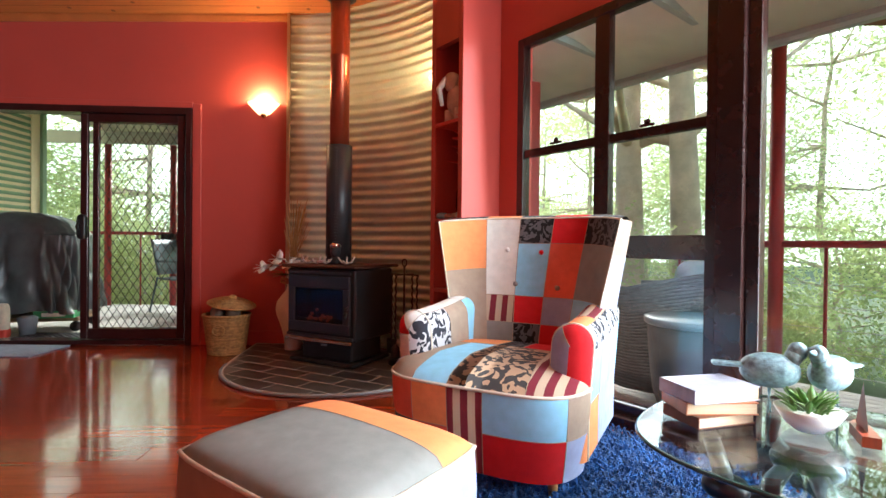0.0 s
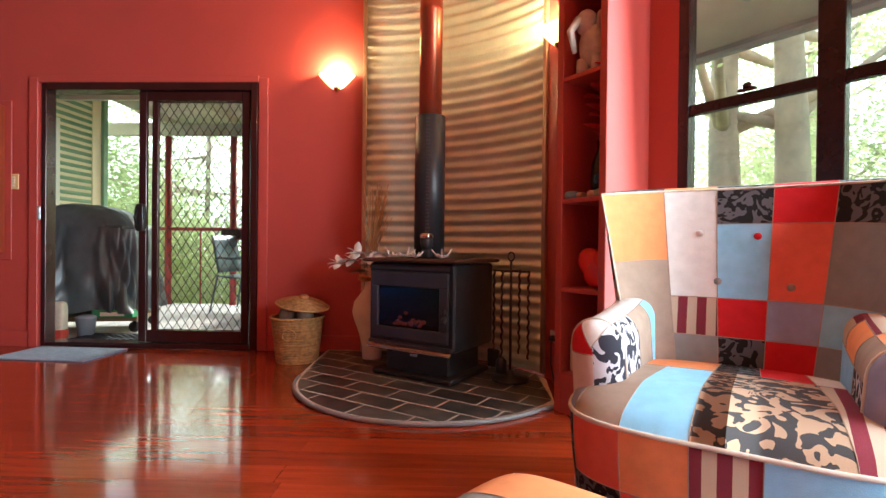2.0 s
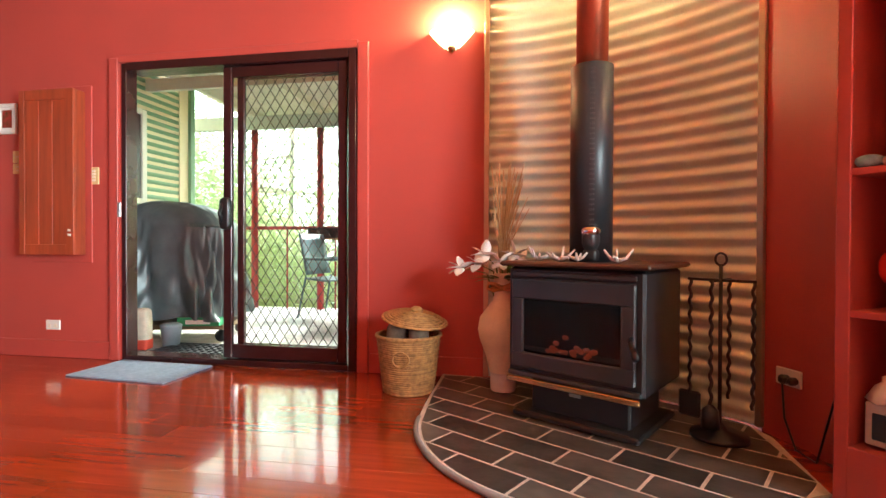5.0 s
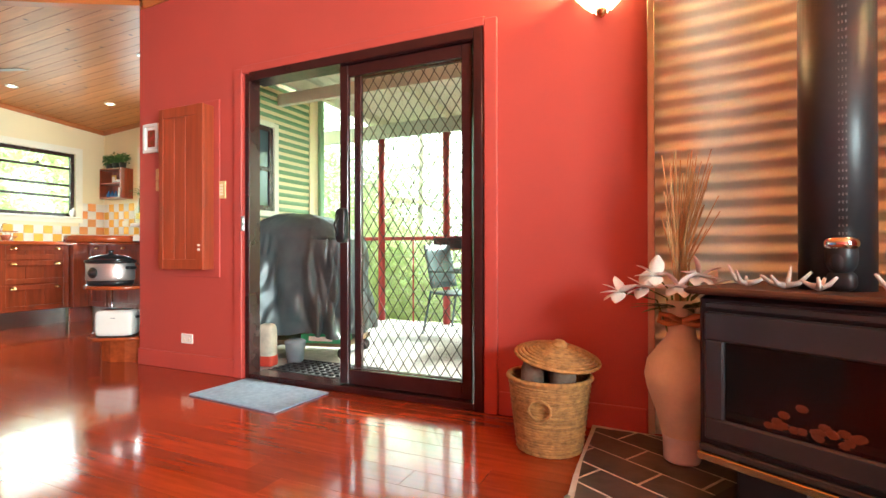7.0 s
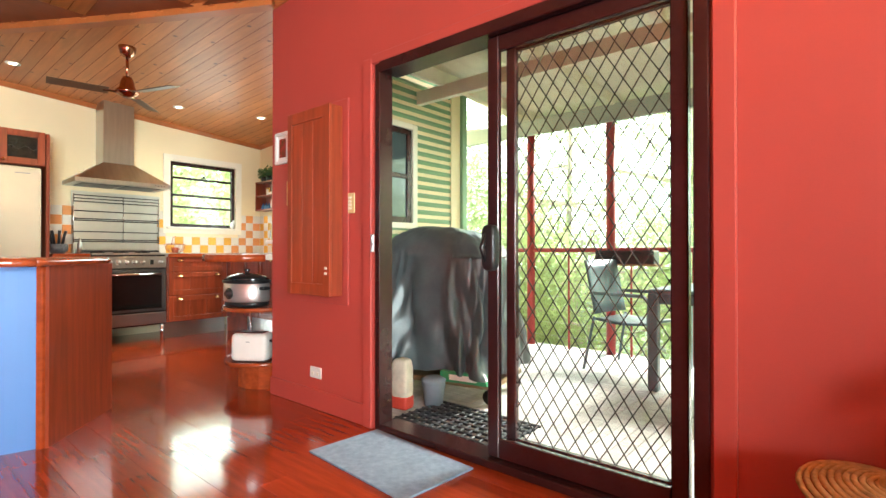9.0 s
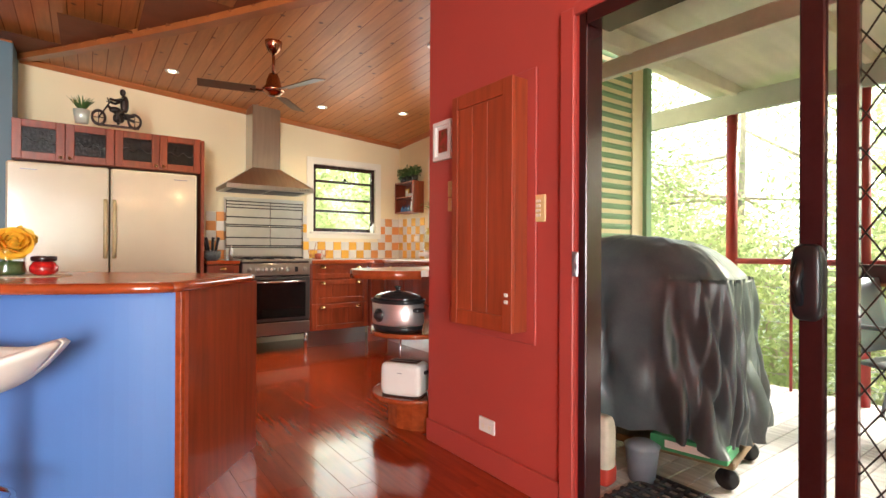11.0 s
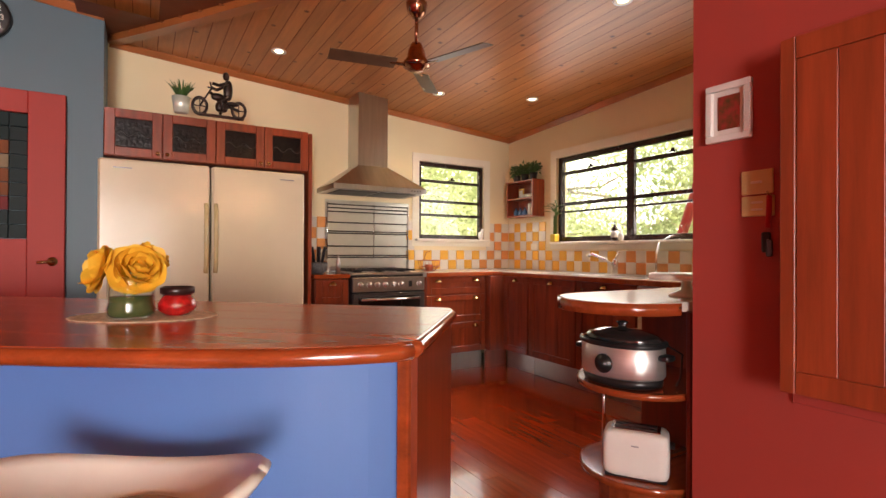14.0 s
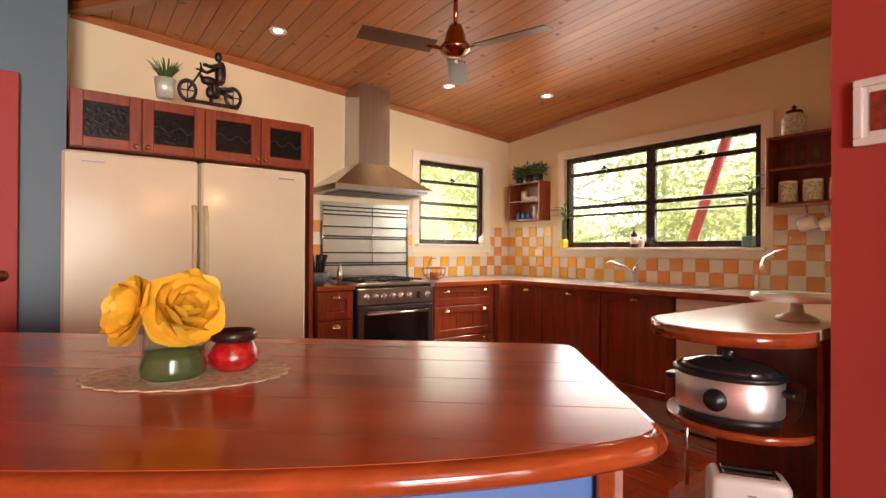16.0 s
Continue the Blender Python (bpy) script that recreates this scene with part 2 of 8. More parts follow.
def wall_with_holes(u0, u1, z0, top, holes, thick, place):
    """Wall along u with openings (ua, ub, za, zb); top(u) gives its height; place(u, d, z) its points."""
    m = Mesh()
    us = sorted({u0, u1, *[h[0] for h in holes], *[h[1] for h in holes]})
    for a, b in zip(us, us[1:]):
        mid = (a + b) / 2
        spans, z = [], z0
        for h in sorted([h for h in holes if h[0] <= mid <= h[1]], key=lambda h: h[2]):
            spans.append((z, z, h[2], h[2]))
            z = h[3]
        spans.append((z, z, top(a), top(b)))
        for za, zb, ta, tb in spans:
            if ta - za < 1e-4:
                continue
            vs = [place(u, d, zz) for d in (0, thick) for u, zz in ((a, za), (b, zb), (b, tb), (a, ta))]
            m.add(vs, [(0, 1, 2, 3), (7, 6, 5, 4), (0, 4, 5, 1), (1, 5, 6, 2), (2, 6, 7, 3), (3, 7, 4, 0)])
    return m

# ---- the large structure ----
WY = 4.30                                   # face of the red door wall
TX, TY, DIAG = 0.36, 2.80, -55.0            # front corner of the shelf tower, course of the window wall
EX, EY = math.cos(radians(DIAG)), math.sin(radians(DIAG))
NX, NY = -EY, EX


def diag(e, n, z=0.0):
    """A point e metres along the window wall and n metres out through it from the tower's corner."""
    return (TX + e * EX + n * NX, TY + e * EY + n * NY, z)


def kitchen_top(x, y):
    u, v = (x + 8.08) / 3.58, (6.17 - y) / 3.97
    return 2.50 + 0.30 * v + u * ((1 - v) * 0.22 - v * 0.12)


def living_top(x, y):
    return 2.72 + 0.035 * (x + 4.47) - 0.108 * (y - 4.3)


def hip_y(x):
    return 4.3 + (x + 4.5) * (2.1 / 3.58)


# floor: joists' sheet below, boards laid on it at the end of the file
m = Mesh().prism([(-8.3, -3.2), (4.2, -3.2), (4.2, 0.0), diag(-0.4, 0.34)[:2], (0.5, 4.42), (-4.5, 4.42), (-4.5, 6.4), (-8.3, 6.4)], -0.2, -0.012)
floor = structure("floor", m, material("subfloor", (0.16, 0.03, 0.01), 0.6), "polished red gum timber floorboards", "floor")

# red wall with the sliding door's opening
DL, DR, DT = -3.50, -1.815, 2.03
m = wall_with_holes(-4.57, 1.2, -0.1, lambda u: living_top(u, WY) + 0.05, [(DL, DR, -0.1, DT)], 0.12, lambda u, d, z: (u, WY + d, z))
wall_red = structure("wall_door_side", m, RED, "red painted plaster wall with a sliding door", "wall")
m = Mesh()
for a, b in ((-4.57, DL - 0.085), (DR + 0.085, -1.02)):
    m.box(((a + b) / 2, WY - 0.008, 0.06), (b - a, 0.016, 0.12), bev=0.004)
structure("baseboard_door_side", m, RED, "red painted skirting board", "baseboard")

# window wall on the diagonal
ZS, ZT = 0.07, 2.10
m = wall_with_holes(-0.32, 4.6, -0.1, lambda u: 3.6, [(0.15, 1.29, ZS, ZT), (1.40, 4.2, ZS, ZT + 0.25)], 0.12, lambda u, d, z: diag(u, 0.31 + d, z))
structure("wall_window_side", m, RED, "red painted wall holding tall dark framed windows", "wall")
p, q = (0.25, 3.67), diag(-0.30, 0.31)
m = Mesh().prism([p, q[:2], (q[0] + 0.12, q[1] + 0.06), (p[0] + 0.12, p[1] + 0.08)], -0.1, 3.6)
structure("wall_stove_side", m, RED, "narrow red painted wall beside the corrugated sheet", "wall")

# kitchen walls
m = wall_with_holes(2.0, 6.30, -0.1, lambda u: kitchen_top(-8.08, u) + 0.05, [(4.95, 5.80, 1.30, 2.13)], -0.14, lambda u, d, z: (-8.08 + d, u, z))
structure("wall_kitchen_back", m, CREAM, "cream painted kitchen wall with a small window", "wall")
m = wall_with_holes(-8.22, -4.5, -0.1, lambda u: kitchen_top(u, 6.17) + 0.05, [(-7.27, -5.50, 1.27, 2.15)], 0.14, lambda u, d, z: (u, 6.17 + d, z))
structure("wall_kitchen_sink", m, CREAM, "cream painted kitchen wall with a wide window", "wall")
m = wall_with_holes(4.42, 6.17, -0.1, lambda u: 2.9, [], 0.075, lambda u, d, z: (-4.59 + d, u, z))
structure("wall_kitchen_end", m, CREAM, "cream kitchen end wall behind the bench", "wall")
m = wall_with_holes(-3.2, 2.19, -0.1, lambda u: living_top(-7.66, u) + 0.05, [], -0.42, lambda u, d, z: (-7.66 + d, u, z))
structure("wall_blue", m, BLUEGREY, "blue grey painted wall beside the fridges", "wall")
m = wall_with_holes(-7.66, 4.2, -0.1, lambda u: living_top(u, -3.1) + 0.1, [], -0.12, lambda u, d, z: (u, -3.1 + d, z))
structure("wall_south", m, RED, "plain red wall closing the living room", "wall")
q = diag(4.6, 0.31)
m = wall_with_holes(-3.1, q[1], -0.1, lambda u: 3.7, [], 0.12, lambda u, d, z: (q[0] + d, u, z))
structure("wall_east", m, RED, "plain red wall closing the living room", "wall")

# board ceilings, grooved between the boards
m = Mesh()
BW = 0.105


def board_rows(y0, y1, x0, x1, top, keep, flip=1):
    y = y0
    while y < y1:
        xs = [x0 + (x1 - x0) * k / 120 for k in range(121)]
        xs = [x for x in xs if keep(x, y + BW / 2)]
        if len(xs) > 1:
            a, b, g = y, y + BW, 0.0028
            for c, d, h in ((a + g, b - g, 0.0), (b - g, b + g, 0.008)):
                vs = [(x, yy, top(x, yy) + h) for x in xs for yy in (c, d)]
                m.add(vs, [(2 * i, 2 * i + 1, 2 * i + 3, 2 * i + 2) for i in range(len(xs) - 1)], 0 if h == 0 else 1)
        y += BW


board_rows(2.0, 6.2, -8.1, -4.46, kitchen_top, lambda x, y: y > hip_y(x) - 0.05)
board_rows(-3.2, 4.35, -7.7, 4.4, living_top, lambda x, y: y < hip_y(x) + 0.05 or x > -4.5)
# Unseen backing above the boards, added so that no light leaks through the gaps
for top, xs, keep in ((kitchen_top, (-8.3, -4.4), lambda x, y: y > hip_y(x) - 0.3), (living_top, (-7.9, 4.6), lambda x, y: y < hip_y(x) + 0.3 or x > -4.6)):
    for i in range(26):
        for j in range(20):
            x0, x1 = [xs[0] + (xs[1] - xs[0]) * k / 26 for k in (i, i + 1)]
            y0, y1 = [-3.3 + 9.7 * k / 20 for k in (j, j + 1)]
            if (y1 < 1.4 and top is kitchen_top) or (y0 > 4.36 and top is living_top) or not keep((x0 + x1) / 2, (y0 + y1) / 2):
                continue
            m.add([(x, y, top(x, y) + 0.012) for x, y in ((x0, y0), (x0, y1), (x1, y1), (x1, y0))], [(0, 1, 2, 3)], 1)
GROOVE = material("ceiling_groove", (0.22, 0.06, 0.018), 0.6)
structure("ceiling", m, [PINE, GROOVE], "varnished knotty pine board ceiling", "ceiling")
# Unseen flat slab added above the ceilings to block light from the sky
m = Mesh().add([(-8.4, -3.4, 4.1), (4.6, -3.4, 4.1), (4.6, 6.5, 4.1), (-8.4, 6.5, 4.1), (-8.4, -3.4, 4.2), (4.6, -3.4, 4.2), (4.6, 6.5, 4.2), (-8.4, 6.5, 4.2)],
               [(3, 2, 1, 0), (4, 5, 6, 7), (0, 1, 5, 4), (1, 2, 6, 5), (2, 3, 7, 6), (3, 0, 4, 7)])
structure("roof", m, ROOFTIN, "unseen flat slab over the house that keeps sky light out", "roof")
m = Mesh()
for k in range(12):
    xa, xb = -8.05 + 3.55 * k / 12, -8.05 + 3.55 * (k + 1) / 12
    za, zb = kitchen_top(xa, hip_y(xa)), kitchen_top(xb, hip_y(xb))
    vs = [(x, hip_y(x) + s, z - 0.03 + h) for x, z in ((xa, za), (xb, zb)) for s, h in ((-0.05, 0), (0.05, 0), (0.06, 0.06), (-0.06, 0.06))]
    m.add(vs, [(0, 1, 5, 4), (1, 2, 6, 5), (2, 3, 7, 6), (3, 0, 4, 7)])


def cornice(a, b, top, off):
    n = 10
    for k in range(n):
        pa, pb = [(a[0] + (b[0] - a[0]) * t / n, a[1] + (b[1] - a[1]) * t / n) for t in (k, k + 1)]
        vs = [(p[0] + off[0] * s, p[1] + off[1] * s, top(*p) - h) for p in (pa, pb) for s, h in ((0, 0.05), (0.012, 0.05), (0.035, 0.012), (0.035, -0.02), (0, -0.02))]
        m.add(vs, [(i, (i + 1) % 5, 5 + (i + 1) % 5, 5 + i) for i in range(5)] + [(4, 3, 2, 1, 0), (5, 6, 7, 8, 9)])


cornice((-8.08, 2.2), (-8.08, 6.17), kitchen_top, (1, 0))
cornice((-8.08, 6.17), (-4.64, 6.17), kitchen_top, (0, -1))
cornice((-4.5, WY), (-1.0, WY), living_top, (0, -1))
cornice((-7.66, 2.19), (-7.66, -3.1), living_top, (1, 0))
structure("trim_cornice", m, PINETRIM, "pine cornice moulding along the ceiling edge", "trim")

# corrugated curved sheet behind the stove
CR, CA = 1.586, 52.0
arc = lambda a, r: (-1.0 + r * math.sin(radians(a)), 4.285 - CR + r * math.cos(radians(a)))
m = Mesh()
rows = 40 * 8


def tank(u, v):
    z = 0.02 + v * 2.95
    return (*arc(CA * u, CR - 0.012 - 0.012 * math.cos(2 * math.pi * z / 0.076)), z)


m.sheet(tank, 20, rows)
sheet = tagged(part("corrugated_sheet", m, GALV, solid=0.0015), "curved corrugated galvanised iron sheet behind the stove", "metal sheet", kind="structure")
for a in (0.0, CA):
    x, y = arc(a, CR - 0.012)
    part("edge_trim", Mesh().box((x, y, 1.5), (0.03, 0.03, 2.96), radians(-a), 0.003), material("zinc_angle", (0.5, 0.40, 0.28), 0.4, 0.7), sheet, "zinc edge angle")

# shelf tower beside the window
SW, SD = 0.30, 0.31
tower = thing("shelf_tower", diag(0, 0), DIAG, "tall red painted built in shelf tower", "shelf")
part("side_panel", Mesh().box((-0.02, SD / 2, 1.8), (0.04, SD, 3.6), 0, 0.003), RED, tower)
part("side_panel", Mesh().box((-SW + 0.02, SD / 2, 1.8), (0.04, SD, 3.6), 0, 0.003), RED, tower)
part("back_panel", Mesh().box((-SW / 2, SD - 0.012, 1.8), (SW - 0.08, 0.02, 3.6)), RED, tower)
part("plinth", Mesh().box((-SW / 2, 0.02, 0.09), (SW - 0.08, 0.04, 0.18)), RED, tower)
part("head_panel", Mesh().box((-SW / 2, 0.02, 2.85), (SW - 0.08, 0.04, 1.5)), RED, tower)
SHELVES = (0.185, 0.60, 1.03, 1.62)
for z in SHELVES:
    part("shelf", Mesh().box((-SW / 2, SD / 2 - 0.01, z), (SW - 0.08, SD - 0.02, 0.022), 0, 0.003), RED, tower)


# windows
def window_unit(name, place, wid, zs, zt, uprights, rails, label, deep=0.06, face=0.05):
    """Timber sash window: frame, rails at (u0, u1, z, height), and clear panes; place(u, d, z) with d through the wall."""
    ob = thing(name, (0, 0, 0), 0, label, "window", kind="structure")

    def bar(nm, u0, u1, z0, z1, d0, d1):
        vs = [place(u, d, z) for d in (d0, d1) for u, z in ((u0, z0), (u1, z0), (u1, z1), (u0, z1))]
        part(nm, Mesh().add(vs, [(0, 1, 2, 3), (7, 6, 5, 4), (0, 4, 5, 1), (1, 5, 6, 2), (2, 6, 7, 3), (3, 7, 4, 0)]), DARKFRAME, ob, soft=0.004)

    bar("window_frame", wid[0], wid[0] + face, zs, zt, 0, deep)
    bar("window_frame", wid[1] - face, wid[1], zs, zt, 0, deep)
    bar("window_frame", wid[0] + face, wid[1] - face, zt - face, zt, 0, deep)
    bar("window_frame", wid[0] + face, wid[1] - face, zs, zs + face, 0, deep)
    for u, w in uprights:
        bar("mullion", u - w / 2, u + w / 2, zs + face, zt - face, 0.005, deep - 0.005)
    for u0, u1, z, h in rails:
        bar("sash_rail", u0, u1, z - h / 2, z + h / 2, 0.01, deep - 0.01)
    us = [wid[0] + face] + [u for u, _ in uprights] + [wid[1] - face]
    for a, b in zip(us, us[1:]):
        vs = [place(u, deep / 2 + k, z) for k in (0, 0.004) for u, z in ((a, zs + face), (b, zs + face), (b, zt - face), (a, zt - face))]
        g = part("pane", Mesh().add(vs, [(0, 1, 2, 3), (7, 6, 5, 4), (0, 4, 5, 1), (1, 5, 6, 2), (2, 6, 7, 3), (3, 7, 4, 0)]), GLASS, ob)
        g.visible_shadow = False
    return ob


dplace = lambda u, d, z: diag(u, 0.30 + d, z)
window_unit("window_1", dplace, (0.15, 1.29), ZS, ZT, [(0.725, 0.085)], [(0.20, 0.685, 1.42, 0.045), (0.765, 1.24, 1.42, 0.045), (0.20, 1.24, 0.88, 0.11)], "dark stained double hung windows over fixed lower glass")
window_unit("window_2", dplace, (1.40, 4.2), ZS, ZT + 0.25, [(2.75, 0.09)], [], "full height dark framed glass panels")
structure("trim_post", Mesh().box(diag(1.345, 0.33, 1.8), (0.11, 0.11, 3.6), radians(DIAG), 0.006), DARKFRAME, "dark stained post between the windows", "post")
structure("trim_sill", Mesh().box(diag(2.1, 0.33, 0.035), (4.2, 0.16, 0.07), radians(DIAG), 0.006), DARKFRAME, "dark stained timber sill", "sill")
kp1 = lambda u, d, z: (-8.10 - d, u, z)
window_unit("window_3", kp1, (4.95, 5.80), 1.30, 2.13, [], [(5.0, 5.75, 1.93, 0.03), (5.0, 5.75, 1.71, 0.03), (5.0, 5.75, 1.56, 0.03)], "small dark framed sash window in the kitchen", 0.05, 0.045)
kp2 = lambda u, d, z: (u, 6.19 + d, z)
window_unit("window_4", kp2, (-7.27, -5.50), 1.27, 2.15, [(-6.37, 0.08)], [(-7.22, -6.41, 1.98, 0.035), (-6.33, -5.55, 1.98, 0.035), (-7.22, -6.41, 1.66, 0.035), (-6.33, -5.55, 1.66, 0.035), (-7.22, -6.41, 1.58, 0.02), (-6.33, -5.55, 1.58, 0.02)], "wide dark framed sash windows over the sink", 0.05, 0.05)


def latch(win, place, u, z):
    a, b = place(u, 0, z), place(u, -0.02, z)
    rz = math.atan2(b[1] - a[1], b[0] - a[0]) + math.pi / 2
    c = [(p + q) / 2 for p, q in zip(a, b)]
    part("sash_latch", Mesh().box((c[0], c[1], z), (0.07, 0.02, 0.012), rz, 0.003).box((c[0], c[1], z + 0.016), (0.03, 0.018, 0.024), rz, 0.006), DARKFRAME, win)


for u in (0.45, 0.98):
    latch(bpy.data.objects["window_1"], dplace, u, 1.447)
latch(bpy.data.objects["window_3"], kp1, 5.375, 1.952)
for u in (-6.82, -5.94):
    latch(bpy.data.objects["window_4"], kp2, u, 2.003)


def architrave(name, place, u0, u1, z0, z1, w, label):
    m = Mesh()
    for a, b, c, d in ((u0 - w, u0, z0 - w, z1 + w), (u1, u1 + w, z0 - w, z1 + w), (u0, u1, z1, z1 + w), (u0, u1, z0 - w, z0)):
        vs = [place(u, k, z) for k in (0, -0.018) for u, z in ((a, c), (b, c), (b, d), (a, d))]
        m.add(vs, [(0, 1, 2, 3), (7, 6, 5, 4), (0, 4, 5, 1), (1, 5, 6, 2), (2, 6, 7, 3), (3, 7, 4, 0)])
    structure(name, m, CREAMTRIM, label, "trim")


architrave("trim_window_small", lambda u, d, z: (-8.08 - d, u, z), 4.95, 5.80, 1.30, 2.13, 0.08, "cream painted window architrave")
architrave("trim_window_wide", lambda u, d, z: (u, 6.17 + d, z), -7.27, -5.50, 1.27, 2.15, 0.08, "cream painted window architrave")

# ---- outdoors ----
GRASS = material("garden_ground", (0.06, 0.10, 0.03), 0.9, var=0.4, scale=0.6, bump=0.6, bscale=12)
structure("ground", Mesh().sheet(lambda u, v: (-250 + 500 * u, -250 + 500 * v, -1.3 + 0.9 * noise.noise((u * 60, v * 60, 0)) * 0.5), 90, 90), GRASS, "green garden ground falling away from the house", "ground")
# Emissive ring added for haze; it also lights the deck and rooms.
BACKGLOW = glow("glowing_haze", (0.86, 0.94, 0.82), 0.9)
structure("backdrop", Mesh().sheet(lambda u, v: (75 * math.cos(2 * math.pi * u), 75 * math.sin(2 * math.pi * u), -6 + 36 * v), 64, 2), BACKGLOW, "added glowing backdrop that stands for hazy distance beyond the trees", "backdrop")
# verandah roof with rafters
m = Mesh()


def corr_roof(u, v):
    x, y = -4.48 + 5.5 * u, 4.42 + 3.3 * v
    return (x, y, 2.62 - 0.05 * (y - 4.42) + 0.010 * math.sin(2 * math.pi * x / 0.15))


m.sheet(corr_roof, 290, 4)
verandah = tagged(part("verandah_roof", m, ROOFTIN, solid=0.002), "corrugated cream sheet verandah roof", "roof", kind="structure")
for k in range(7):
    x = -4.2 + 0.9 * k
    part("rafter", Mesh().box((x, 6.05, 2.47), (0.05, 3.2, 0.12), 0, 0.004, m=None), CREAMEAVE, verandah)
part("beam", Mesh().box((-2.4, 7.2, 2.34), (5.4, 0.06, 0.17), 0, 0.004), GREYEAVE, verandah)
part("beam", Mesh().box((-2.4, 5.7, 2.36), (4.2, 0.05, 0.12), 0, 0.004), CREAMEAVE, verandah)
m = Mesh()


def eave(u, v):
    e, n = -3.0 + 9 * u, 0.43 + 1.5 * v
    return diag(e, n, 2.52 - 0.16 * (n - 0.43))


m.sheet(eave, 60, 2)
veave = tagged(part("eave_lining", m, CREAMEAVE, solid=0.01), "cream lined eave over the windows", "eave", kind="structure")
part("gutter", Mesh().box(diag(1.5, 1.92, 2.30), (9, 0.10, 0.14), radians(DIAG), 0.02), GREYEAVE, veave, "grey green gutter")
for k in range(9):
    part("batten", Mesh().box(diag(-1.6 + 0.75 * k, 1.15, 2.375), (0.045, 1.4, 0.05), radians(DIAG)), GREYEAVE, veave)

# ---- lamps in the openings ----
window_light("window_light_living", diag(3.1, 0.24, 1.25), diag(2.2, -2, 1.0), 2.1, 2.1, 165)
window_light("window_light_sash", diag(0.63, 0.24, 1.1), diag(0.63, -2, 0.9), 1.1, 2.0, 12)
window_light("window_light_kitchen_small", (-8.04, 5.37, 1.72), (-6, 4.9, 1.0), 0.75, 0.75, 1.1)
window_light("window_light_kitchen_wide", (-6.38, 6.13, 1.72), (-6.0, 4, 1.0), 1.7, 0.8, 6)

# ---- fabrics ----
def fabric(name, c):
    return material(name, c, 0.9, var=0.07, scale=25, bump=0.35, bscale=420, spec=0.2)


def two_tone(name, ca, cb, kind, scale):
    m = material(name, ca, 0.9, bump=0.3, bscale=420, spec=0.2)
    n, l = m.node_tree.nodes, m.node_tree.links
    tc = n.new("ShaderNodeTexCoord")
    if kind == "stripe":
        t = n.new("ShaderNodeTexWave")
        t.bands_direction = 'X'
        t.inputs["Scale"].default_value, t.inputs["Distortion"].default_value = scale, 0.15
    else:
        t = n.new("ShaderNodeTexNoise")
        t.inputs["Scale"].default_value, t.inputs["Detail"].default_value, t.inputs["Distortion"].default_value = scale, 0.6, 2.4
    rp = n.new("ShaderNodeValToRGB")
    e = rp.color_ramp.elements
    rp.color_ramp.interpolation = 'CONSTANT'
    e[0].color, e[1].color, e[1].position = (*ca, 1), (*cb, 1), 0.5
    l.new(tc.outputs["Object"], t.inputs["Vector"])
    l.new(t.outputs[0], rp.inputs[0])
    l.new(rp.outputs[0], n["Principled BSDF"].inputs["Base Color"])
    return m


PATCH = [fabric("orange_cloth", (0.74, 0.26, 0.10)), fabric("sky_blue_cloth", (0.28, 0.56, 0.76)), fabric("red_cloth", (0.52, 0.012, 0.018)),
         fabric("taupe_cloth", (0.34, 0.25, 0.19)), fabric("off_white_cloth", (0.66, 0.63, 0.59)), fabric("coral_cloth", (0.68, 0.12, 0.075)),
         fabric("lavender_cloth", (0.30, 0.32, 0.48)), two_tone("dark_damask", (0.014, 0.013, 0.014), (0.10, 0.095, 0.10), "n", 22),
         two_tone("striped_cloth", (0.17, 0.022, 0.035), (0.46, 0.34, 0.25), "stripe", 5.5), two_tone("pale_damask", (0.50, 0.48, 0.50), (0.03, 0.03, 0.04), "n", 18),
         fabric("grey_cloth", (0.23, 0.225, 0.215)), two_tone("brown_damask", (0.40, 0.26, 0.17), (0.05, 0.045, 0.045), "n", 16)]
O, B_, R, T_, W_, C_, L_, D_, S_, P_, G_, N_ = range(12)
PIPING = fabric("cream_piping", (0.62, 0.56, 0.46))
BEECH = material("beech_leg", (0.50, 0.25, 0.09), 0.4, var=0.15, scale=6)


def patches(m, fn, rows, sub=8):
    """Surface fn(u, v) sewn from a grid of cloth patches, with stitched seams; rows run from v=0 up."""
    nv = len(rows)
    for j, row in enumerate(rows):
        nu = len(row)
        for i, mi in enumerate(row):
            k = sub
            vs = [fn((i + a / k) / nu, (j + b / k) / nv) for b in range(k + 1) for a in range(k + 1)]
            cell = Mesh().add(vs, [(b * (k + 1) + a, b * (k + 1) + a + 1, (b + 1) * (k + 1) + a + 1, (b + 1) * (k + 1) + a) for b in range(k) for a in range(k)], 0, True)
            if i == j == 0:
                m.add(cell.v, cell.f, mi, True)
            else:
                m.cells.append((cell, PATCH[mi], "cloth_patch"))
            if i and row[i - 1] != mi:
                m.cells.append((Mesh().tube([fn(i / nu, (j + b / k) / nv) for b in range(k + 1)], 0.0016, 4), PATCH[T_], "seam"))
            if j and (len(rows[j - 1]) != nu or rows[j - 1][i] != mi):
                m.cells.append((Mesh().tube([fn((i + a / k) / nu, j / nv) for a in range(k + 1)], 0.0016, 4), PATCH[T_], "seam"))
    return m


